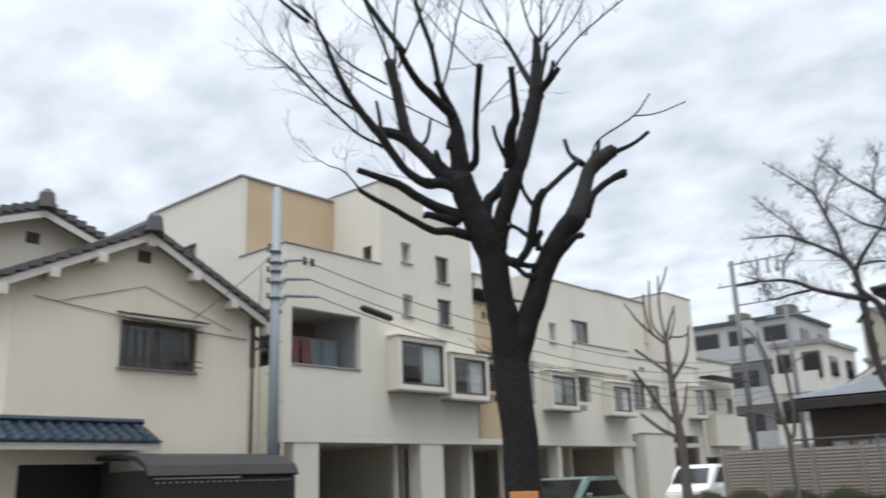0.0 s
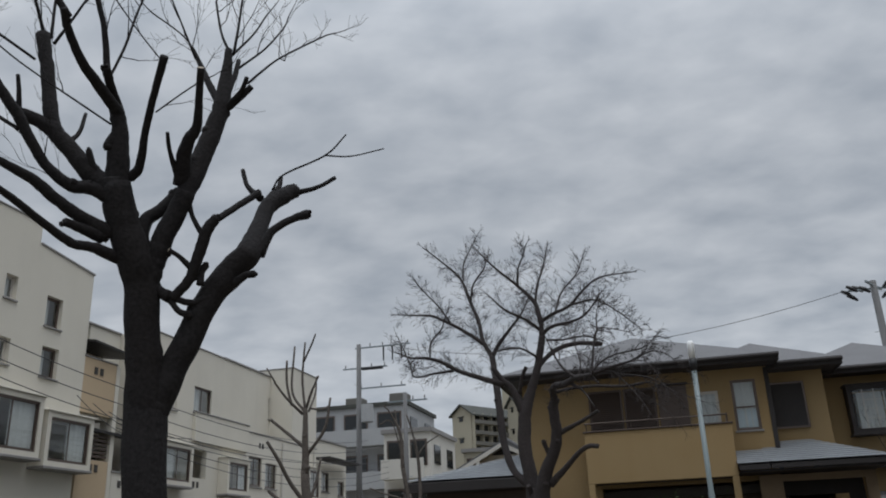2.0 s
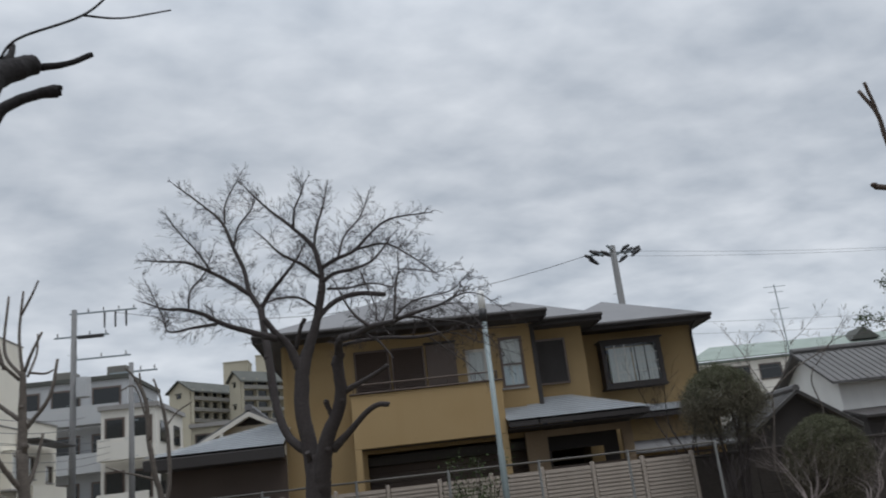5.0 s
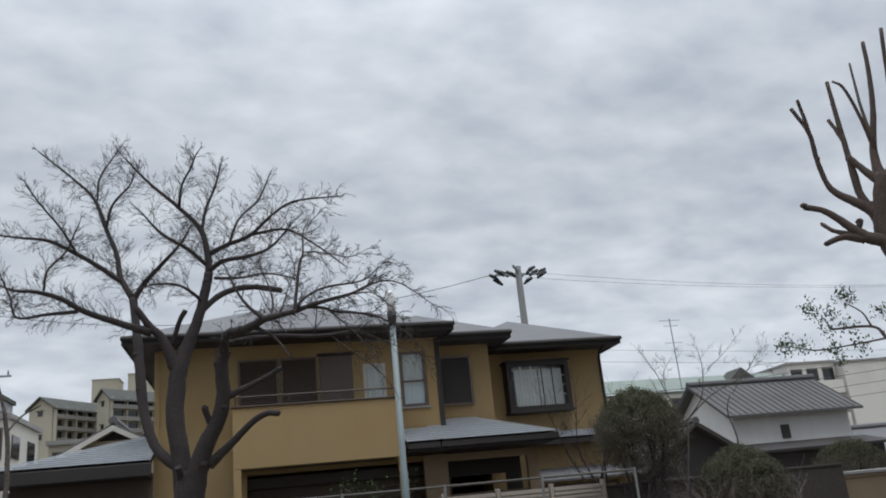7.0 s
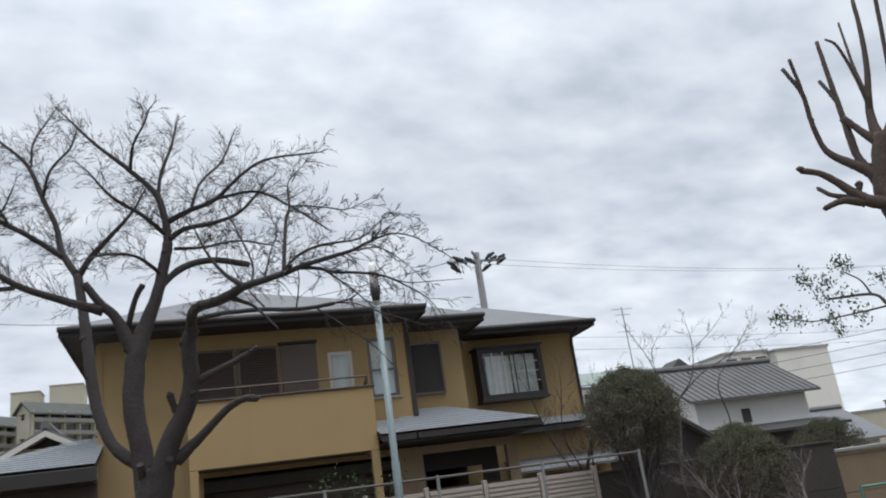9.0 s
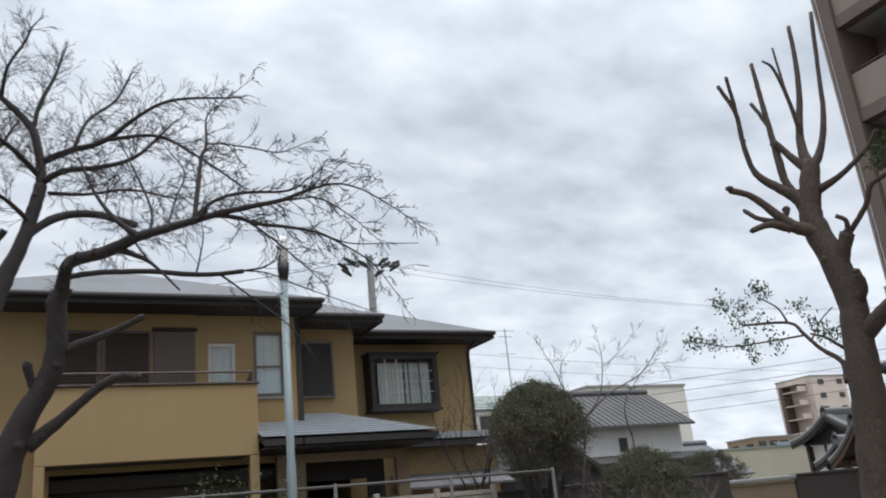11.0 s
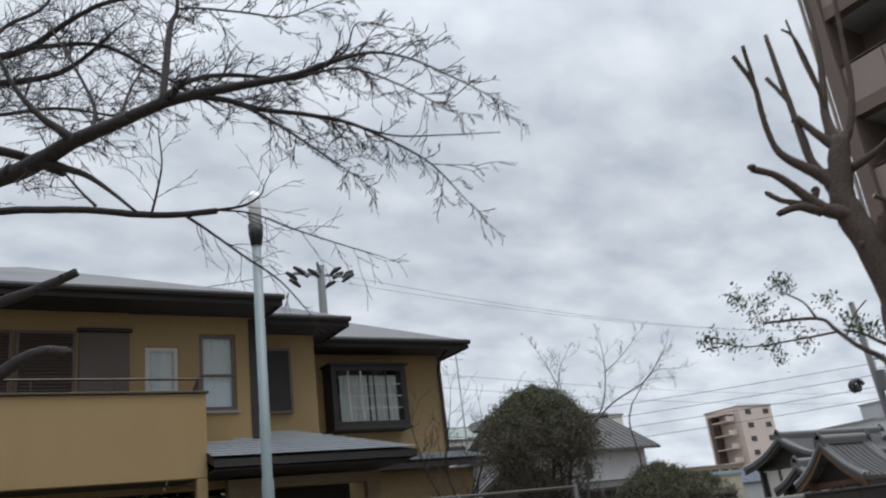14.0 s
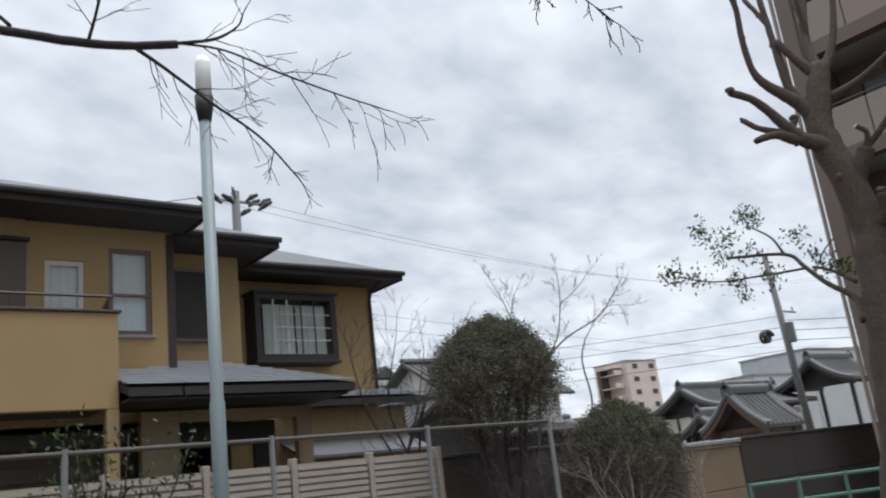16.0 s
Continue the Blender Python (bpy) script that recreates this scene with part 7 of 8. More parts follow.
block_wall("wall_garden", 4.3, 10.2, 22.75, 1.92, STONE_WALL, "dark brown panelled garden wall")
block_wall("wall_sandy", 10.25, 12.4, 23.0, 1.62, SAND_WALL, "sandy plastered temple wall with pale cap")
tagged(part("wall_cap", one(10.2, 12.43, 22.93, 23.25, 1.69, 1.78, 0.02), KERB_STONE), "pale stone cap on the sandy wall", "wall cap", kind="structure")
block_wall("wall_temple", 12.45, 34.0, 23.0, 1.74, STONE_WALL, "dark brown panelled temple wall", 1.9)

net = thing("park_fence", 0, 19.7, 0, "grey tube park fence with slim posts", "fence")
part("top_rail", rod((-6.84, 19.7, 2.14), (3.72, 19.7, 2.13), 0.02), RAIL_GREY, net)
part("bottom_rail", rod((-6.84, 19.7, 0.25), (3.72, 19.7, 0.25), 0.02), RAIL_GREY, net)
for i in range(7):
    part("post", rod((-6.84 + i * 1.76, 19.7, 0), (-6.84 + i * 1.76, 19.7, 2.17), 0.026), FENCE_POST, net, "pale painted fence post")
rail = thing("guard_rail", 8.6, 20.45, 0, "low green painted tube guard rail in the park", "guard rail")
for z in (0.7, 1.0):
    part("rail", rod((8.6, 20.45, z), (13.1, 18.2, z), 0.028), GREEN_RAIL, rail)
for i in range(7):
    part("post", rod((8.6 + 0.75 * i, 20.45 - 0.375 * i, 0), (8.6 + 0.75 * i, 20.45 - 0.375 * i, 1.04), 0.032), GREEN_RAIL, rail)


# ---- brown apartment block ----
def apartment():
    X = 15.67
    h = thing("apartment_block", 20, 12, 0, "tall brown tiled apartment block with recessed balconies", "apartment block")
    part("core", one(X + 1.5, 27, -6.0, 21.5, 0, 22.0), BROWN_TILE, h)
    bays = [(21.2, 18.98), (18.62, 15.9), (15.55, 12.85), (12.5, 9.8), (9.45, 6.75)]
    tops = [3.35 + 2.8 * k for k in range(7)]
    for y in [21.55] + [b[1] for b in bays]:
        part("pillar", one(X - 0.12, X + 1.5, y - 0.36, y, 0, 21.8, 0.01), BROWN_TILE, h)
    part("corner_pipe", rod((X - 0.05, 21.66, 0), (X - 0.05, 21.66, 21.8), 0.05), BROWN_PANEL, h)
    for k, t in enumerate(tops):
        part("beam", one(X - 0.04, X + 0.3, 6.4, 21.5, t - 1.38, t - 1.03), BROWN_TILE, h)
        part("floor_slab", one(X + 0.3, X + 1.5, 6.4, 21.5, t - 1.38, t - 1.2), GREY_WALL, h)
        for i, (y1, y0) in enumerate(bays):
            n = 2
            for j in range(n):
                a, b = y0 + (y1 - y0) * j / n, y0 + (y1 - y0) * (j + 1) / n
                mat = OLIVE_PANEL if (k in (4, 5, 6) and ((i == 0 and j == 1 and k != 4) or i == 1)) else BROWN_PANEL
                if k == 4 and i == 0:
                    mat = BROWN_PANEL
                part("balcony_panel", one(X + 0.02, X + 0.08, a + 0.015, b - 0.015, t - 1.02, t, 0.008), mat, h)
            part("hand_rail", rod((X + 0.05, y0, t + 0.09), (X + 0.05, y1, t + 0.09), 0.02), TRIM, h)
            door = part("balcony_door", one(X + 1.44, X + 1.49, y0 + 0.4, y1 - 0.5, t - 1.0, t + 0.9), FRAME, h)
            for q in (0, 1):
                m = (y1 - y0 - 0.9) / 2
                part("pane", one(X + 1.42, X + 1.435, y0 + 0.44 + q * m, y0 + 0.36 + (q + 1) * m, t - 0.95, t + 0.85), DARK_GLASS, door)
            if (i + k) % 3 == 0:
                part("air_conditioner", one(X + 0.9, X + 1.3, y1 - 0.95, y1 - 0.2, t - 1.15, t - 0.6, 0.02), PALE_FRAME, h)
    part("roof_slab", one(X - 0.2, 27, -6, 21.7, 22.0, 22.3), BROWN_TILE, h)


apartment()


# ---- houses and blocks behind ----
cream = gabled_house(-9.35, -4.97, 32.3, 40, 4.16, 5.31, BEIGE, SLATE, "cream gabled house behind the ochre house", tiles=False, over=0.4)
for s in (-1, 1):
    k, run = 1.15 / 2.19, 2.6
    part("bargeboard", solid(bmesh.new(), [(-7.16, 31.86, 5.24), (-7.16 + s * run, 31.86, 5.24 - k * run), (-7.16 + s * run, 31.86, 5.08 - k * run), (-7.16, 31.86, 5.08)], (0, 0.05, 0)), PALE_WALL, cream, "pale bargeboard")
    for f in (0.35, 0.72):
        part("purlin_end", one(-7.16 + s * run * f - 0.06, -7.16 + s * run * f + 0.06, 31.8, 32.28, 4.94 - k * run * f, 5.06 - k * run * f), PALE_WALL, cream)
# Flat triangle on the wall: the gable recess is put into its dark colour.
part("gable_vent", solid(bmesh.new(), [(-7.16, 32.26, 5.10), (-7.66, 32.26, 4.83), (-6.66, 32.26, 4.83)], (0, 0.03, 0)), DARK_WOOD, cream, "dark triangle for the recess under the gable peak")
tile_house = gabled_house(15.4, 20.6, 35.8, 40.4, 4.68, 6.02, WHITE_WALL, TILE_ROOF, "white plastered house with grey tiled roof", along_x=True, over=0.45)
# Added block and roof, made up to darken the space under the white wall.
part("veranda", one(15.5, 20.9, 34.5, 35.75, 0, 3.0), DARK_WOOD, tile_house, "plain dark block added to darken the space below the white wall")
part("veranda_roof", solid(bmesh.new(), [(15.3, 34.2, 2.95), (15.3, 35.79, 3.3), (15.3, 35.79, 3.2), (15.3, 34.2, 2.85)], (5.8, 0, 0)), DARK_WOOD, tile_house)
white_house_window = part("window", one(17.42, 17.8, 35.76, 35.797, 3.42, 3.96), DARK)
tagged(white_house_window, "small dark square window in the white wall", "window", kind="structure")
gabled_house(9.8, 13.4, 32.0, 35.4, 2.75, 3.95, DARK_WOOD, TILE_ROOF, "low brown shed house with dark tiled roof", over=0.3)
gabled_house(8.6, 10.6, 37.5, 41, 4.6, 5.6, PALE_WALL, TILE_ROOF, "pale house with grey tiled roof behind garden trees", over=0.3)
gabled_house(21.5, 27.5, 40, 45, 2.6, 4.0, PALE_WALL, SLATE, "low pale house with grey roof", along_x=True, tiles=False)


def flat_block(x0, x1, y0, y1, top, storeys, wall, label, bays=5, face="y", name="apartment_building", roof=CAP, balconies=True, glazed=True):
    """A far flat-roofed block with storeys of windows and balcony fronts on the side that faces the park."""
    h = thing(name, (x0 + x1) / 2, (y0 + y1) / 2, 0, label, "building", "far buildings")
    part("wall", one(x0, x1, y0, y1, 0, top), wall, h)
    part("roof", one(x0 - 0.15, x1 + 0.15, y0 - 0.15, y1 + 0.15, top + 0.002, top + 0.25), roof, h)
    step = top / storeys
    for k in range(storeys):
        z = k * step
        for i in range(bays if glazed else 0):
            a, b = x0 + (x1 - x0) * (i + 0.14) / bays, x0 + (x1 - x0) * (i + 0.86) / bays
            w = part("window", one(a, b, y0 - 0.05, y0 - 0.002, z + step * 0.3, z + step * 0.85), FRAME, h)
            part("pane", one(a + 0.1, b - 0.1, y0 - 0.08, y0 - 0.052, z + step * 0.34, z + step * 0.81), DARK_GLASS, w)
        if balconies:
            part("balcony", one(x0 + 0.15, x1 - 0.15, y0 - 1.1, y0 - 1.0, z + step * 0.02, z + step * 0.42), wall, h)
            part("balcony_floor", one(x0 + 0.15, x1 - 0.15, y0 - 1.0, y0 - 0.09, z + step * 0.02, z + step * 0.08), wall, h)
        n = max(2, int((y1 - y0) / 3))
        for i in range(n if glazed else 0):
            a, b = y0 + (y1 - y0) * (i + 0.25) / n, y0 + (y1 - y0) * (i + 0.7) / n
            part("side_window", one(x1 + 0.002, x1 + 0.06, a, b, z + step * 0.35, z + step * 0.75), DARK_GLASS, h)
            part("side_window", one(x0 - 0.06, x0 - 0.002, a, b, z + step * 0.35, z + step * 0.75), DARK_GLASS, h)
    return h


grey = flat_block(-25, -17.9, 55, 62, 11.0, 4, GREY_WALL, "grey concrete apartment house with deep balconies and dark roof edge", 3, roof=FAR_ROOF)
for x, z in ((-22.6, 11.9), (-19.4, 12.0)):
    part("roof_tank", one(x, x + 1.2, 56, 57.2, 11.25, z, 0.05), GALLERY, grey)
flat_block(-17.8, -14.9, 50, 56, 8.4, 3, PALE_WALL, "pale rendered house with dark balcony glazing", 2)
flat_block(-14.8, -12.0, 58, 64, 7.9, 3, TAN_WALL, "tan stepped house far down the lane", 2)


def pitched_block(x, y, turn, length, depth, eaves, rise, label, storeys=5):
    """A far long block with a low pitched roof, gallery balconies on the long side and a plain gable end."""
    h = thing("apartment_building", x, y, 0, label, "building", "far buildings")
    m = Matrix.Translation((x, y, 0)) @ Matrix.Rotation(radians(turn), 4, "Z")

    def put(name, bm, mat, parent=h):
        bmesh.ops.transform(bm, matrix=m, verts=bm.verts)
        return part(name, bm, mat, parent)

    put("wall", solid(bmesh.new(), [(0, 0, 0), (0, 0, eaves), (0, depth / 2, eaves + rise), (0, depth, eaves), (0, depth, 0)], (length, 0, 0)), TAN_WALL)
    for s0, s1 in ((-1.5, depth / 2), (depth + 0.7, depth / 2)):
        k = rise / (depth / 2)
        z0 = eaves - k * (1.5 if s0 < 0 else 0.7)
        put("roof", solid(bmesh.new(), [(-0.7, s0, z0 + 0.06), (-0.7, s1, eaves + rise + 0.06), (-0.7, s1, eaves + rise + 0.45), (-0.7, s0, z0 + 0.45)], (length + 1.4, 0, 0)), FAR_ROOF)
    for k in range(storeys):
        z = eaves - 2.8 * (k + 1)
        put("balcony", one(0.2, length - 0.2, -1.35, -1.2, z + 0.0, z + 0.95), GALLERY)
        put("balcony_floor", one(0.2, length - 0.2, -1.2, -0.02, z, z + 0.15), TAN_WALL)
        for i in range(6):
            a = length * (i + 0.06) / 6
            # Panes oversized: their dark glass stands for the shade inside the galleries.
            put("window", one(a, a + length * 0.148, -0.08, -0.01, z + 0.2, z + 2.6), DARK_GLASS)
            put("partition", one(length * i / 6 + 0.2, length * i / 6 + 0.32, -1.2, -0.09, z + 0.16, z + 2.75), TAN_WALL)
        if k in (0, 2):
            w = put("gable_window", one(-0.08, -0.01, depth * 0.42, depth * 0.62, z + 0.9, z + 1.9), DARK_GLASS)
            put("hood", one(-0.5, -0.01, depth * 0.38, depth * 0.66, z + 2.0, z + 2.2), FAR_ROOF, w)


pitched_block(-50.8, 219.8, 57, 19, 7.2, 36.4, 2.3, "tan far apartment block with low pitched roof and gallery balconies")
pitched_block(-38.2, 219.8, 42, 24, 5.0, 37.8, 2.0, "tan far apartment block with dark pitched roof")
flat_block(-50.0, -42.6, 262, 270, 50.0, 1, TAN_WALL, "pale tan far tower with flat roof", 3, balconies=False, glazed=False, roof=TAN_WALL)
flat_block(-39.6, -31.0, 258, 268, 50.4, 1, TAN_WALL, "broad tan far tower with flat roof", 3, balconies=False, glazed=False, roof=TAN_WALL)
flat_block(8.5, 11.8, 47, 52, 8.6, 3, PALE_WALL, "pale banded building behind the ochre house", 4)
long_hall = flat_block(28.3, 54.7, 86, 102, 11.9, 4, PALE_WALL, "long pale building with weathered green roof edge", 8, roof=GREEN_ROOF, balconies=False)
part("roof_slope", solid(bmesh.new(), [(28.0, 85.6, 12.2), (55.0, 85.6, 12.2), (52.5, 90.0, 13.9), (32.3, 90.0, 14.1)], (0, 0, 0.1)), GREEN_ROOF, long_hall)
part("roof_dormer", solid(bmesh.new(), [(46.1, 86.6, 13.0), (47.7, 86.6, 14.3), (49.3, 86.6, 13.0)], (0, 3.0, 0)), FAR_ROOF, long_hall)
flat_block(55.1, 61.1, 89.3, 102, 14.6, 4, PALE_WALL, "white building with roof terrace far off", 3)
flat_block(61.2, 68.5, 88, 102, 14.3, 4, PALE_WALL, "warm pale building with blank wall far off", 1, balconies=False, glazed=False)
tower = flat_block(152, 163, 140, 150, 24.0, 8, PINK_WALL, "pinkish far apartment tower with dark stair balconies", 1, balconies=False, glazed=False)
for k in range(8):
    for x in (154.0, 160.0):
        part("window", one(x, x + 1.8, 139.9, 139.99, 3.0 * k + 1.2, 3.0 * k + 2.3), DARK_GLASS, tower)
for k in range(8):
    part("stair_balcony", one(149.2, 151.8, 141.5, 141.8, 3.0 * k, 3.0 * k + 1.1), PINK_WALL, tower)
    part("stair_floor", one(149.2, 151.8, 141.8, 146, 3.0 * k, 3.0 * k + 0.2), PINK_WALL, tower)
part("stair_back", one(149.2, 151.95, 146, 147, 0, 22.6), BROWN_SHUTTER, tower)
part("stair_roof", one(149.2, 151.95, 141.5, 147, 22.6, 22.9), PINK_WALL, tower)
flat_block(126, 141, 134, 142, 11, 3, SAND_WALL, "low tan building beside the far tower", 5, balconies=False)
flat_block(106, 122, 80, 90, 11.2, 4, GREY_WALL, "pale building far behind the temple", 6, balconies=False, glazed=False)
flat_block(122.2, 145, 80, 92, 15.0, 5, GREY_WALL, "pale taller building far behind the temple", 7, balconies=False, glazed=False)
blue_roof = flat_block(103, 118, 104, 112, 5.6, 2, GREY_WALL, "far grey shed with blue roof", 5, balconies=False, glazed=False)
part("roof_slope", solid(bmesh.new(), [(102.6, 103.6, 5.9), (102.6, 108, 8.2), (102.6, 112.4, 5.9)], (15.8, 0, 0)), BLUE_TILE, blue_roof)
flat_block(78, 101, 100, 112, 7.0, 2, TAN_WALL, "low far shed with dull green roof", 6, balconies=False, glazed=False, roof=GREEN_ROOF)

antenna = thing("roof_antenna", 18.35, 45, 7.0, "thin television antenna on a mast", "antenna")
part("mast", rod((18.35, 45, 0), (18.35, 45, 10.6), 0.03), STEEL, antenna)
for z, w in ((10.5, 0.6), (10.2, 0.4), (9.3, 0.5)):
    part("element", rod((18.35 - w, 45, z), (18.35 + w, 45, z), 0.015), STEEL, antenna)


def temple_hall(x0, x1, cy, ridge, half, drop, label, gable_mat, sag=0.22, open_front=False):
    """A hall with a sagging tiled roof whose ridge runs along x: ribs, pale verge tiles, a stacked ridge and a timber gable."""
    h = thing("temple_hall", (x0 + x1) / 2, cy, 0, label, "temple", "temple roofs")
    eaves = ridge - drop

    def height(f):
        return ridge - drop * f - sag * math.sin(math.pi * f)

    steps = [i / 6 for i in range(7)]
    for s in (-1, 1):
        line = [(f * half * s, height(f)) for f in steps]
        bm = bmesh.new()
        up = [[bm.verts.new((x, cy + d, z)) for d, z in line] for x in (x0, x1)]
        dn = [[bm.verts.new((x, cy + d, z - 0.14)) for d, z in line] for x in (x0, x1)]
        for i in range(6):
            bm.faces.new((up[0][i], up[1][i], up[1][i + 1], up[0][i + 1]))
            bm.faces.new((dn[0][i + 1], dn[1][i + 1], dn[1][i], dn[0][i]))
            for e in (0, 1):
                bm.faces.new((up[e][i], up[e][i + 1], dn[e][i + 1], dn[e][i]))
        bm.faces.new((up[0][6], up[1][6], dn[1][6], dn[0][6]))
        bmesh.ops.recalc_face_normals(bm, faces=bm.faces)
        slope = part("roof", bm, TILE_ROOF, h)
        n = int((x1 - x0 - 0.5) / 0.3)
        for i in range(1, n):
            x = x0 + 0.25 + (x1 - x0 - 0.5) * i / n
            part("roof_rib", tube(bmesh.new(), [(x, cy + d, z + 0.02) for d, z in line], [0.045] * 7, 5), TILE_ROOF, slope)
        for x, r in ((x0 + 0.08, 0.075), (x0 + 0.34, 0.06), (x1 - 0.08, 0.075), (x1 - 0.34, 0.06)):
            part("verge_tile", tube(bmesh.new(), [(x, cy + d, z + 0.05) for d, z in line], [r] * 6 + [r * 1.5], 6), TILE_PALE, slope)
        for i in range(n + 1):
            x = x0 + 0.2 + (x1 - x0 - 0.4) * i / n
            part("eaves_tile", tube(bmesh.new(), [(x, cy + s * half, eaves + 0.02), (x, cy + s * (half + 0.05), eaves + 0.02)], [0.07, 0.07], 7), TILE_PALE, slope)
        part("bargeboard", solid(bmesh.new(), [(x0 + 0.05, cy + d, z - 0.15) for d, z in line] + [(x0 + 0.05, cy + d, z - 0.36) for d, z in line[::-1]], (0.07, 0, 0)), gable_mat, h)
        part("wall_plate", one(x0 + 0.5, x1 - 0.5, cy + s * half * 0.78 - 0.1, cy + s * half * 0.78 + 0.1, height(0.78) - 0.4, height(0.78) - 0.18), gable_mat, h)
        for x in (x0 + 0.7, x1 - 0.7):
            part("post", one(x - 0.09, x + 0.09, cy + s * half * 0.78 - 0.09, cy + s * half * 0.78 + 0.09, 0, height(0.78) - 0.401), gable_mat, h)
    part("ridge", one(x0 + 0.06, x1 - 0.06, cy - 0.13, cy + 0.13, ridge - 0.05, ridge + 0.22, 0.03), TILE_ROOF, h)
    part("ridge_cap", tube(bmesh.new(), [(x0 + 0.02, cy, ridge + 0.25), (x1 - 0.02, cy, ridge + 0.25)], [0.1, 0.1], 8), TILE_PALE, h)
    for x in (x0 + 0.02, x1 - 0.02):
        part("ridge_end", solid(bmesh.new(), [(x, cy - 0.24, ridge - 0.15), (x, cy - 0.2, ridge + 0.25), (x, cy, ridge + 0.5), (x, cy + 0.2, ridge + 0.25), (x, cy + 0.24, ridge - 0.15)], (0.1, 0, 0)), TILE_ROOF, h)
    g = 0.8 if x1 - x0 > 3 else 0.5
    part("gable", solid(bmesh.new(), [(x0 + g, cy - half * 0.78, height(0.78) - 0.3), (x0 + g, cy, ridge - 0.3), (x0 + g, cy + half * 0.78, height(0.78) - 0.3)], (0.1, 0, 0)), DARK_WOOD, h)
    part("tie_beam", one(x0 + g - 0.12, x0 + g - 0.01, cy - half * 0.8, cy + half * 0.8, height(0.78) - 0.42, height(0.78) - 0.24), gable_mat, h)
    if not open_front:
        part("wall", one(x0 + g, x1 - g, cy - half * 0.72, cy + half * 0.72, 0, height(0.78) - 0.45), PALE_WALL, h, "pale plaster wall between dark posts")
        for i in range(5):
            y = cy + half * 0.72 * (i / 2 - 1)
            part("stud", one(x0 + g - 0.06, x0 + g - 0.003, y - 0.07, y + 0.07, 0, height(0.78) - 0.45), DARK_WOOD, h)
        part("side_screen", one(x0 + g + 0.3, x1 - g - 0.3, cy - half * 0.72 - 0.06, cy - half * 0.72 - 0.003, 0.3, height(0.78) - 0.7), DARK_WOOD, h)


RUST_WOOD = material("rust_brown_wood", (0.14, 0.08, 0.05), 0.8, 40, 0.1, 0.2, 1.0, 0.2)
temple_hall(36.0, 45.5, 41.6, 5.1, 2.7, 1.25, "temple hall with low dark tiled roof and pale walls", DARK_WOOD)
temple_hall(27.0, 30.2, 32.75, 3.75, 1.55, 1.42, "temple gate roof of grey tiles with rust-brown gable", RUST_WOOD, 0.15, True)
temple_hall(44.0, 49.2, 38.2, 6.15, 2.5, 1.5, "tall temple belfry with curved grey tiled roof", DARK_WOOD, 0.25, True)
temple_hall(31.5, 35.0, 37.5, 3.3, 1.5, 0.9, "small temple side building with tiled roof", DARK_WOOD, 0.12)


# ---- parked vehicles ----
def parked_car(x, y, length, width, height, paint, label, van=False):
    c = thing("parked_car" if not van else "parked_van", x, y, 0, label, "car" if not van else "van", "parked vehicles")
    L, w = length / 2, width / 2
    prof = [(-L, 0.35), (-L + 0.05, 0.75), (-L + 0.95, 0.92), (-L + 1.6, height - 0.05), (-L + 2.0, height), (L - 0.9, height), (L - 0.25, 0.98), (L, 0.9), (L, 0.35)] if not van else [(-L, 0.35), (-L + 0.03, 0.9), (-L + 0.5, 1.15), (-L + 1.0, height - 0.08), (-L + 1.3, height), (L - 0.15, height), (L, height - 0.2), (L, 0.35)]
    bm = solid(bmesh.new(), [(x - w, y + a, z) for a, z in prof], (width, 0, 0))
    bmesh.ops.bevel(bm, geom=list(bm.edges), offset=0.06, segments=2, affect="EDGES")
    part("body", bm, paint, c, smooth=False)
    a0, a1 = (-L + 1.25, L - 0.55) if not van else (-L + 0.9, L - 0.4)
    for s in (-1, 1):
        part("side_glass", solid(bmesh.new(), [(x + s * (w + 0.003), y + a0, 1.0 if not van else 1.2), (x + s * (w + 0.003), y + a0 + 0.45, height - 0.12), (x + s * (w + 0.003), y + a1 - 0.25, height - 0.12), (x + s * (w + 0.003), y + a1, 1.0 if not van else 1.2)], (s * 0.006, 0, 0)), DARK_GLASS, c)
        for a in (-L + 0.8, L - 0.8):
            wheel = part("wheel", tube(bmesh.new(), [(x + s * (w - 0.18), y + a, 0.31), (x + s * (w + 0.01), y + a, 0.31)], [0.31, 0.31], 18), BLACK, c)
            part("rim", tube(bmesh.new(), [(x + s * (w + 0.011), y + a, 0.31), (x + s * (w + 0.02), y + a, 0.31)], [0.2, 0.19], 14), STEEL, wheel)
        part("headlight", one(x + s * (w - 0.3) - 0.14, x + s * (w - 0.3) + 0.14, y - L - 0.015, y - L + 0.05, 0.66, 0.78, 0.01), LAMP_GLASS, c)
        part("mirror", one(x + s * (w + 0.04), x + s * (w + 0.2), y + a0 + 0.1, y + a0 + 0.2, 0.98, 1.1, 0.02), paint, c)
    f0, f1 = ((-L + 0.98, 0.95), (-L + 1.58, height - 0.08)) if not van else ((-L + 0.52, 1.2), (-L + 0.97, height - 0.14))
    part("windscreen", solid(bmesh.new(), [(x - w + 0.1, y + f0[0] - 0.03, f0[1] + 0.01), (x + w - 0.1, y + f0[0] - 0.03, f0[1] + 0.01), (x + w - 0.16, y + f1[0] - 0.03, f1[1] + 0.01), (x - w + 0.16, y + f1[0] - 0.03, f1[1] + 0.01)], (0, -0.006, 0.006)), DARK_GLASS, c)


parked_car(-13.6, 21.0, 4.0, 1.68, 1.53, CAR_GREEN, "pale green parked car with tinted glass")
parked_car(-13.4, 29.3, 3.4, 1.48, 1.80, CAR_WHITE, "white parked van beside the terrace", True)

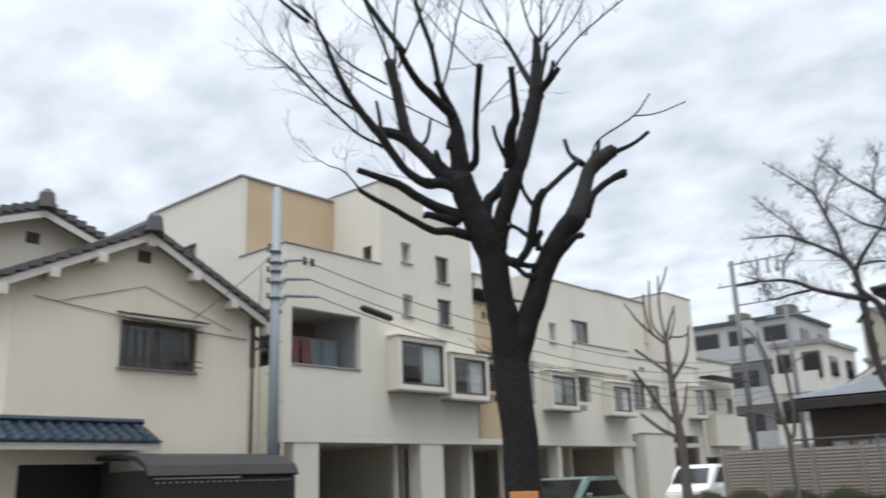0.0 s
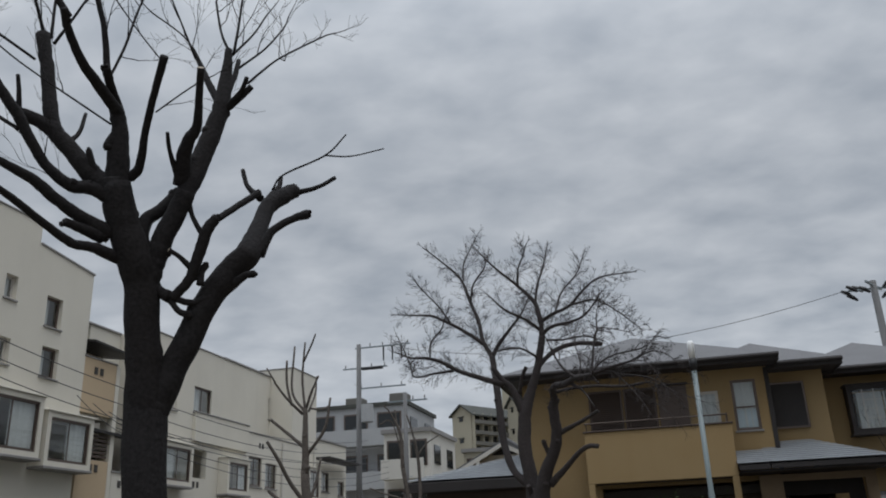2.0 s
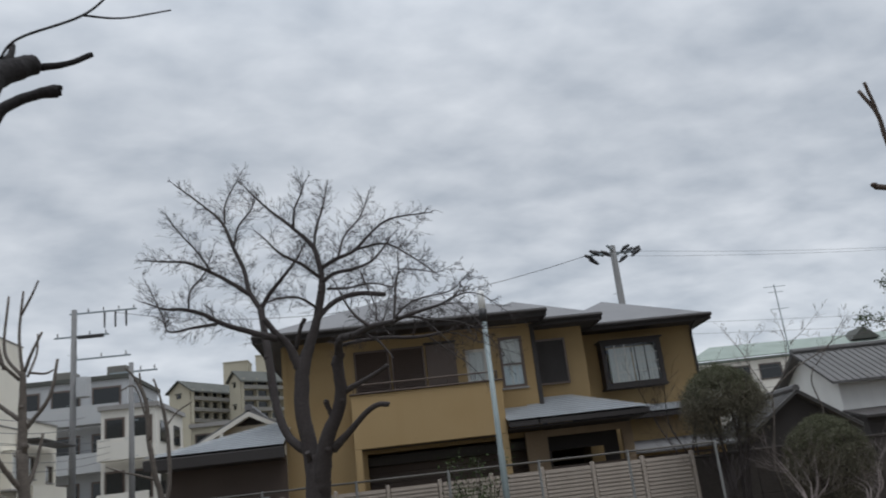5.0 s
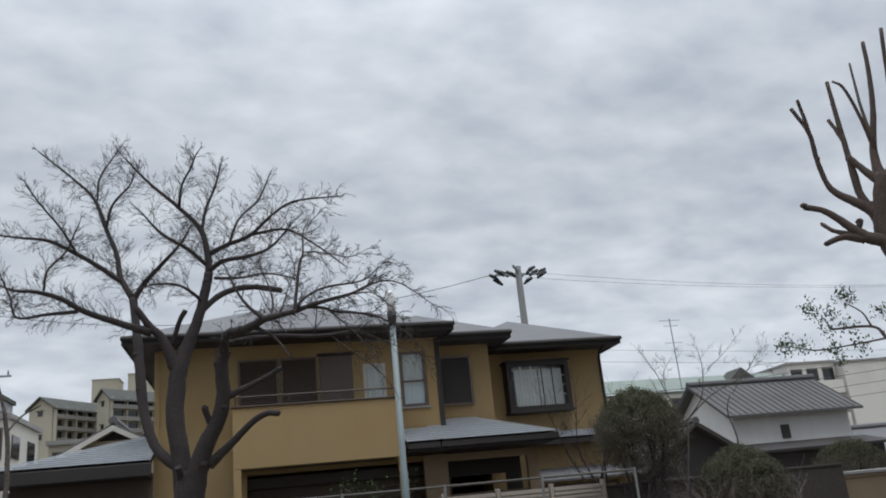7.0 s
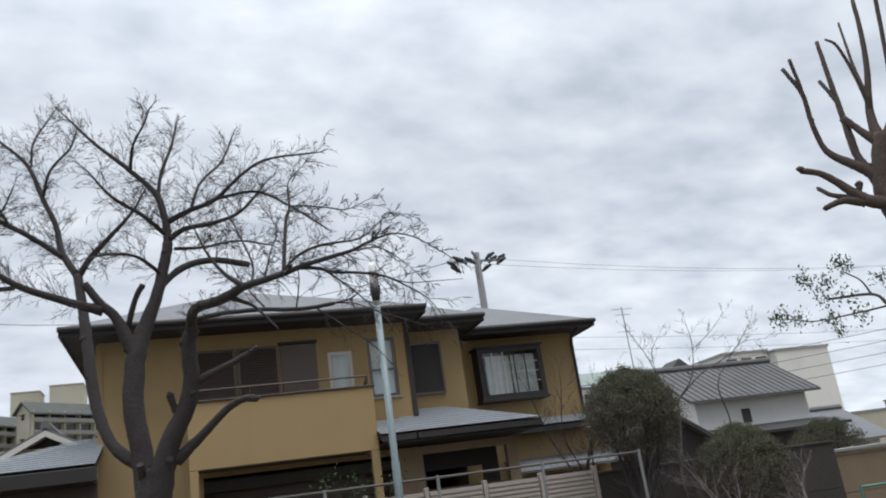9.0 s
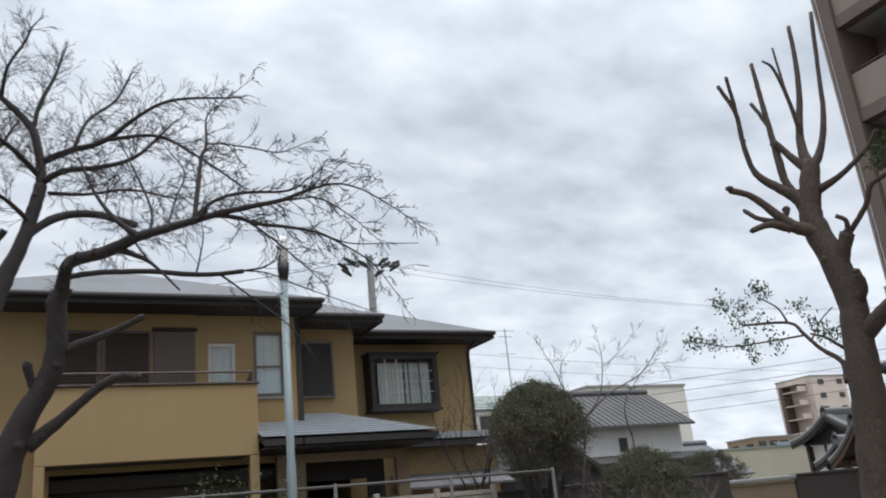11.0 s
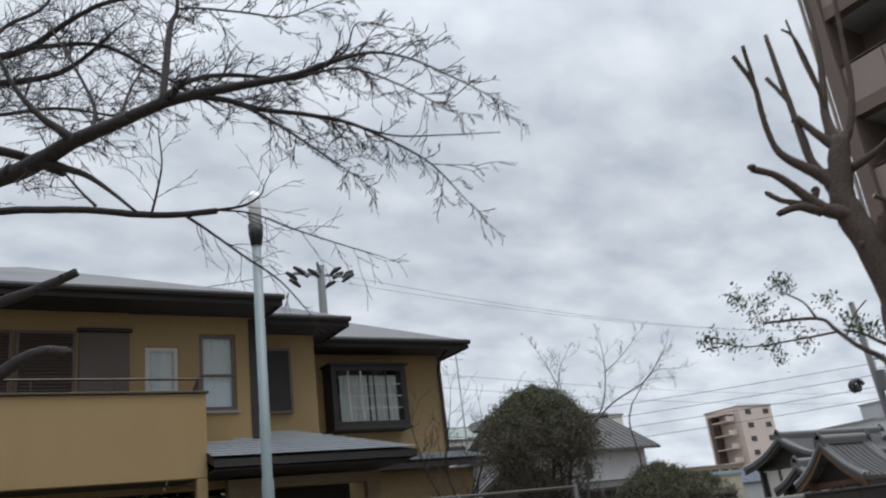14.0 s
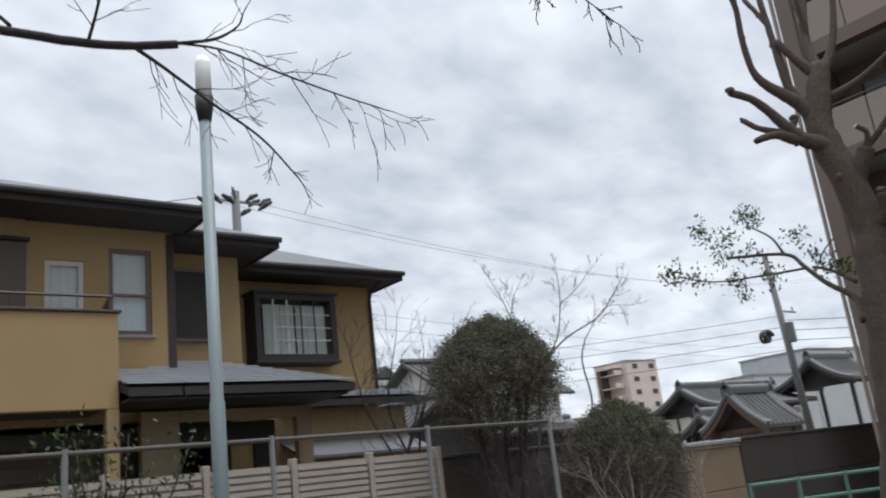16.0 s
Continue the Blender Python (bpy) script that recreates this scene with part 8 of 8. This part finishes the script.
board = thing("orange_board", -6.75, 9.5, 0, "small orange notice board on a post by the tree", "sign")
part("panel", one(-7.0, -6.55, 9.35, 9.38, 1.05, 1.36, 0.006), ORANGE, board)
part("post", rod((-6.78, 9.4, 0), (-6.78, 9.4, 1.3), 0.02), STEEL, board)


# ---- shrubs ----
def clipped_bush(name, x, y, z, rx, rz, label, seed, stems=4, mat=LEAF_DARK, count=15000, leggy=False):
    """Small leaves in clumps over an uneven dome, thinner and twiggy below, on bare stems."""
    s = Tree(name, x, y, label, BARK_CHERRY, seed)
    tagged(s.thing, label, "shrub", "garden shrubs")
    rand, bm, tips = s.rand, bmesh.new(), bmesh.new()
    clumps = []
    for _ in range(count // 30):
        u, v = rand.uniform(0, 2 * math.pi), rand.uniform(-0.9, 1.0)
        if v < -0.25 and rand.random() < 0.5:
            continue
        bump = (1 if v > 0 else 0.95) * rand.uniform(0.8, 1.0) ** 0.5 + (0.05 if v > 0 else 0.16) * noise.noise(Vector((math.cos(u) * 1.6, math.sin(u) * 1.6, v * 2 + seed)))
        f = math.sqrt(max(0, 1 - v * v)) * rand.uniform(0.3, 1.0) ** 0.5 * bump
        clumps.append((Vector((x + (1.0 if v > 0 else 1.08) * rx * f * math.cos(u), y + rx * f * math.sin(u), z + rz * v * bump)), v))
    for c, v in clumps:
        for _ in range(44 if v > -0.2 else 24):
            p = c + Vector([rand.gauss(0, 0.05 if v > 0 else 0.1) for _ in range(3)])
            m = Matrix.Translation(p) @ Euler([rand.uniform(0, 6.3) for _ in range(3)]).to_matrix().to_4x4()
            k = rand.uniform(0.011, 0.025)
            to = tips if v > 0.15 and rand.random() < v * 1.1 else bm
            to.faces.new([to.verts.new(m @ Vector(q)) for q in ((-k, 0, 0), (0, -k * 0.5, 0.008), (k, 0, 0), (0, k * 0.5, 0.008))])
    tagged(part("foliage", bm, mat, s.thing, "dense small dull green leaves"), kind="stuff")
    tagged(part("crown_foliage", tips, LEAF_TOP, s.thing, "fresher green leaves on the crown"), kind="stuff")
    for i in range(stems):
        a = i * 6.28 / stems + 0.4
        r = rx * (0.42 if leggy else 0.2)
        s.limb(0.05, 0.02, (0.16 * math.cos(a), 0.16 * math.sin(a), 0), (r * 0.5 * math.cos(a + 0.5), r * 0.5 * math.sin(a + 0.5), z * 0.35), (r * math.cos(a + 0.2), r * math.sin(a + 0.2), z - rz * 0.7), (rx * 0.6 * math.cos(a - 0.1), rx * 0.6 * math.sin(a - 0.1), z + rz * 0.2), name="stem", twiggy=True, cut=False)
    s.clothe(9.0, 0.55, 0.008, 1, 0.9, 0.2, 0.1, 3, 0.45)
    s.finish("dull bare inner twigs")


clipped_bush("round_bush", 4.93, 21.9, 2.97, 0.97, 0.88, "round clipped dull green bush on bare stems", 21, 6, LEAF_DARK, 52000, True)
clipped_bush("round_bush", 6.75, 21.3, 1.45, 0.95, 1.0, "dark rounded evergreen bush beside the wall", 22, 4, LEAF_DARK, 46000)


def loose_shrub(x, y, height, label, seed):
    """A leafy garden shrub: thin stems that fork, with small clumps of leaves at the tips."""
    s = Tree("garden_shrub", x, y, label, BARK_CHERRY, seed)
    leaves = bmesh.new()
    for i in range(12):
        a, r = s.rand.uniform(0, 6.28), s.rand.uniform(0.15, 0.75)
        top = (r * math.cos(a), r * 0.7 * math.sin(a), height * s.rand.uniform(0.62, 1.0))
        pts = s.limb(0.018, 0.006, (0.05 * math.cos(a), 0.05 * math.sin(a), 0), (r * 0.4 * math.cos(a), r * 0.3 * math.sin(a), height * 0.5), top, name="stem", cut=False)
        for p in pts[len(pts) // 3::2]:
            leaf_cloud(leaves, s.rand, p, 0.24, 40, 0.03)
    tagged(part("foliage", leaves, LEAF, s.thing, "loose pale-edged green leaves"), kind="stuff")
    s.finish()


loose_shrub(-1.0, 20.35, 2.35, "loose leafy green shrub behind the park fence", 23)
clipped_bush("garden_shrub", 13.6, 27.0, 1.9, 1.1, 0.8, "dark garden shrub behind the wall", 24, 3)
for i in range(5):
    clipped_bush("hedge_bush", -9.3 + i * 1.1, 20.2, 0.48, 0.75, 0.56, "low clipped green hedge bush by the fence", 30 + i, 2, LEAF)


def bare_shrub(x, y, height, spread, count, seed, label="bare pale twiggy garden tree", bark=BARK_GREY):
    s = Tree("bare_shrub", x, y, label, bark, seed)
    for i in range(count):
        a, r = s.rand.uniform(0, 6.28), s.rand.uniform(0.3, 1.0) * spread
        s.limb(0.03, 0.006, (0.1 * math.cos(a), 0.1 * math.sin(a), 0), (r * 0.25 * math.cos(a + 0.5), r * 0.25 * math.sin(a + 0.5), height * 0.4), (r * 0.5 * math.cos(a - 0.3), r * 0.5 * math.sin(a - 0.3), height * 0.62), (r * math.cos(a), r * math.sin(a), height * s.rand.uniform(0.75, 1.0)), name="stem", twiggy=True, cut=False)
    s.clothe(2.6, 0.75, 0.006, 2, 0.75, 0.3, 0.0, 3, 0.4)
    s.finish()


bare_shrub(4.6, 24.0, 4.5, 1.3, 5, 43, bark=BARK_CHERRY)
bare_shrub(5.9, 20.6, 1.75, 0.9, 6, 44, "low bare twisted shrub by the wall", TWIG_PALE)
bare_shrub(7.0, 20.2, 1.5, 0.8, 4, 45, "low bare twisted shrub by the wall", TWIG_PALE)
bare_shrub(4.3, 21.0, 1.9, 0.7, 4, 46, "low bare twisted shrub by the wall", BARK_CHERRY)
sprawling = Tree("bare_shrub", 6.49, 22.35, "bare sprawling twiggy shrub with crooked grey branches behind the round bush", BARK_GREY, 47)
sprawling.limb(0.031, 0.019, (-0.2, 0, 0), (-0.45, 0.00, 1.37), (-0.39, 0.02, 1.88), (-0.23, 0.03, 2.57), (-0.13, 0.05, 3.16), name="stem", cut=False)
sprawling.limb(0.025, 0.013, (0.1, 0.05, 0), (0.47, 0.05, 1.29), (0.73, 0.01, 1.98), (0.95, -0.02, 2.61), (0.82, -0.06, 3.28), (0.94, -0.10, 3.66), name="stem", cut=False)
sprawling.limb(0.019, 0.004, (-0.18, 0.00, 3.16), (0.45, -0.10, 3.65), (1.27, -0.20, 4.04), (1.63, -0.30, 4.43), (1.81, -0.40, 4.70), name="stem", twiggy=True, cut=False)
sprawling.limb(0.016, 0.004, (-0.13, 0.00, 3.20), (0.22, -0.13, 3.64), (0.29, -0.27, 4.28), (0.17, -0.40, 4.74), name="stem", twiggy=True, cut=False)
sprawling.limb(0.015, 0.004, (-0.22, 0.00, 3.11), (-0.50, 0.03, 3.76), (-0.68, 0.07, 4.28), (-0.93, 0.10, 4.73), name="stem", twiggy=True, cut=False)
sprawling.limb(0.009, 0.003, (1.05, 0.00, 3.68), (1.58, -0.10, 4.22), (2.24, -0.20, 4.27), name="stem", twiggy=True, cut=False)
sprawling.limb(0.009, 0.003, (0.55, 0.00, 4.26), (0.93, -0.10, 4.55), (1.35, -0.20, 4.96), name="stem", twiggy=True, cut=False)
sprawling.limb(0.009, 0.003, (-0.53, 0.00, 3.75), (-0.47, 0.10, 4.25), (-0.11, 0.20, 4.67), name="stem", twiggy=True, cut=False)
sprawling.clothe(5.0, 0.34, 0.004, 2, 0.8, 0.3, 0.0, 3, 0.2)
sprawling.finish()
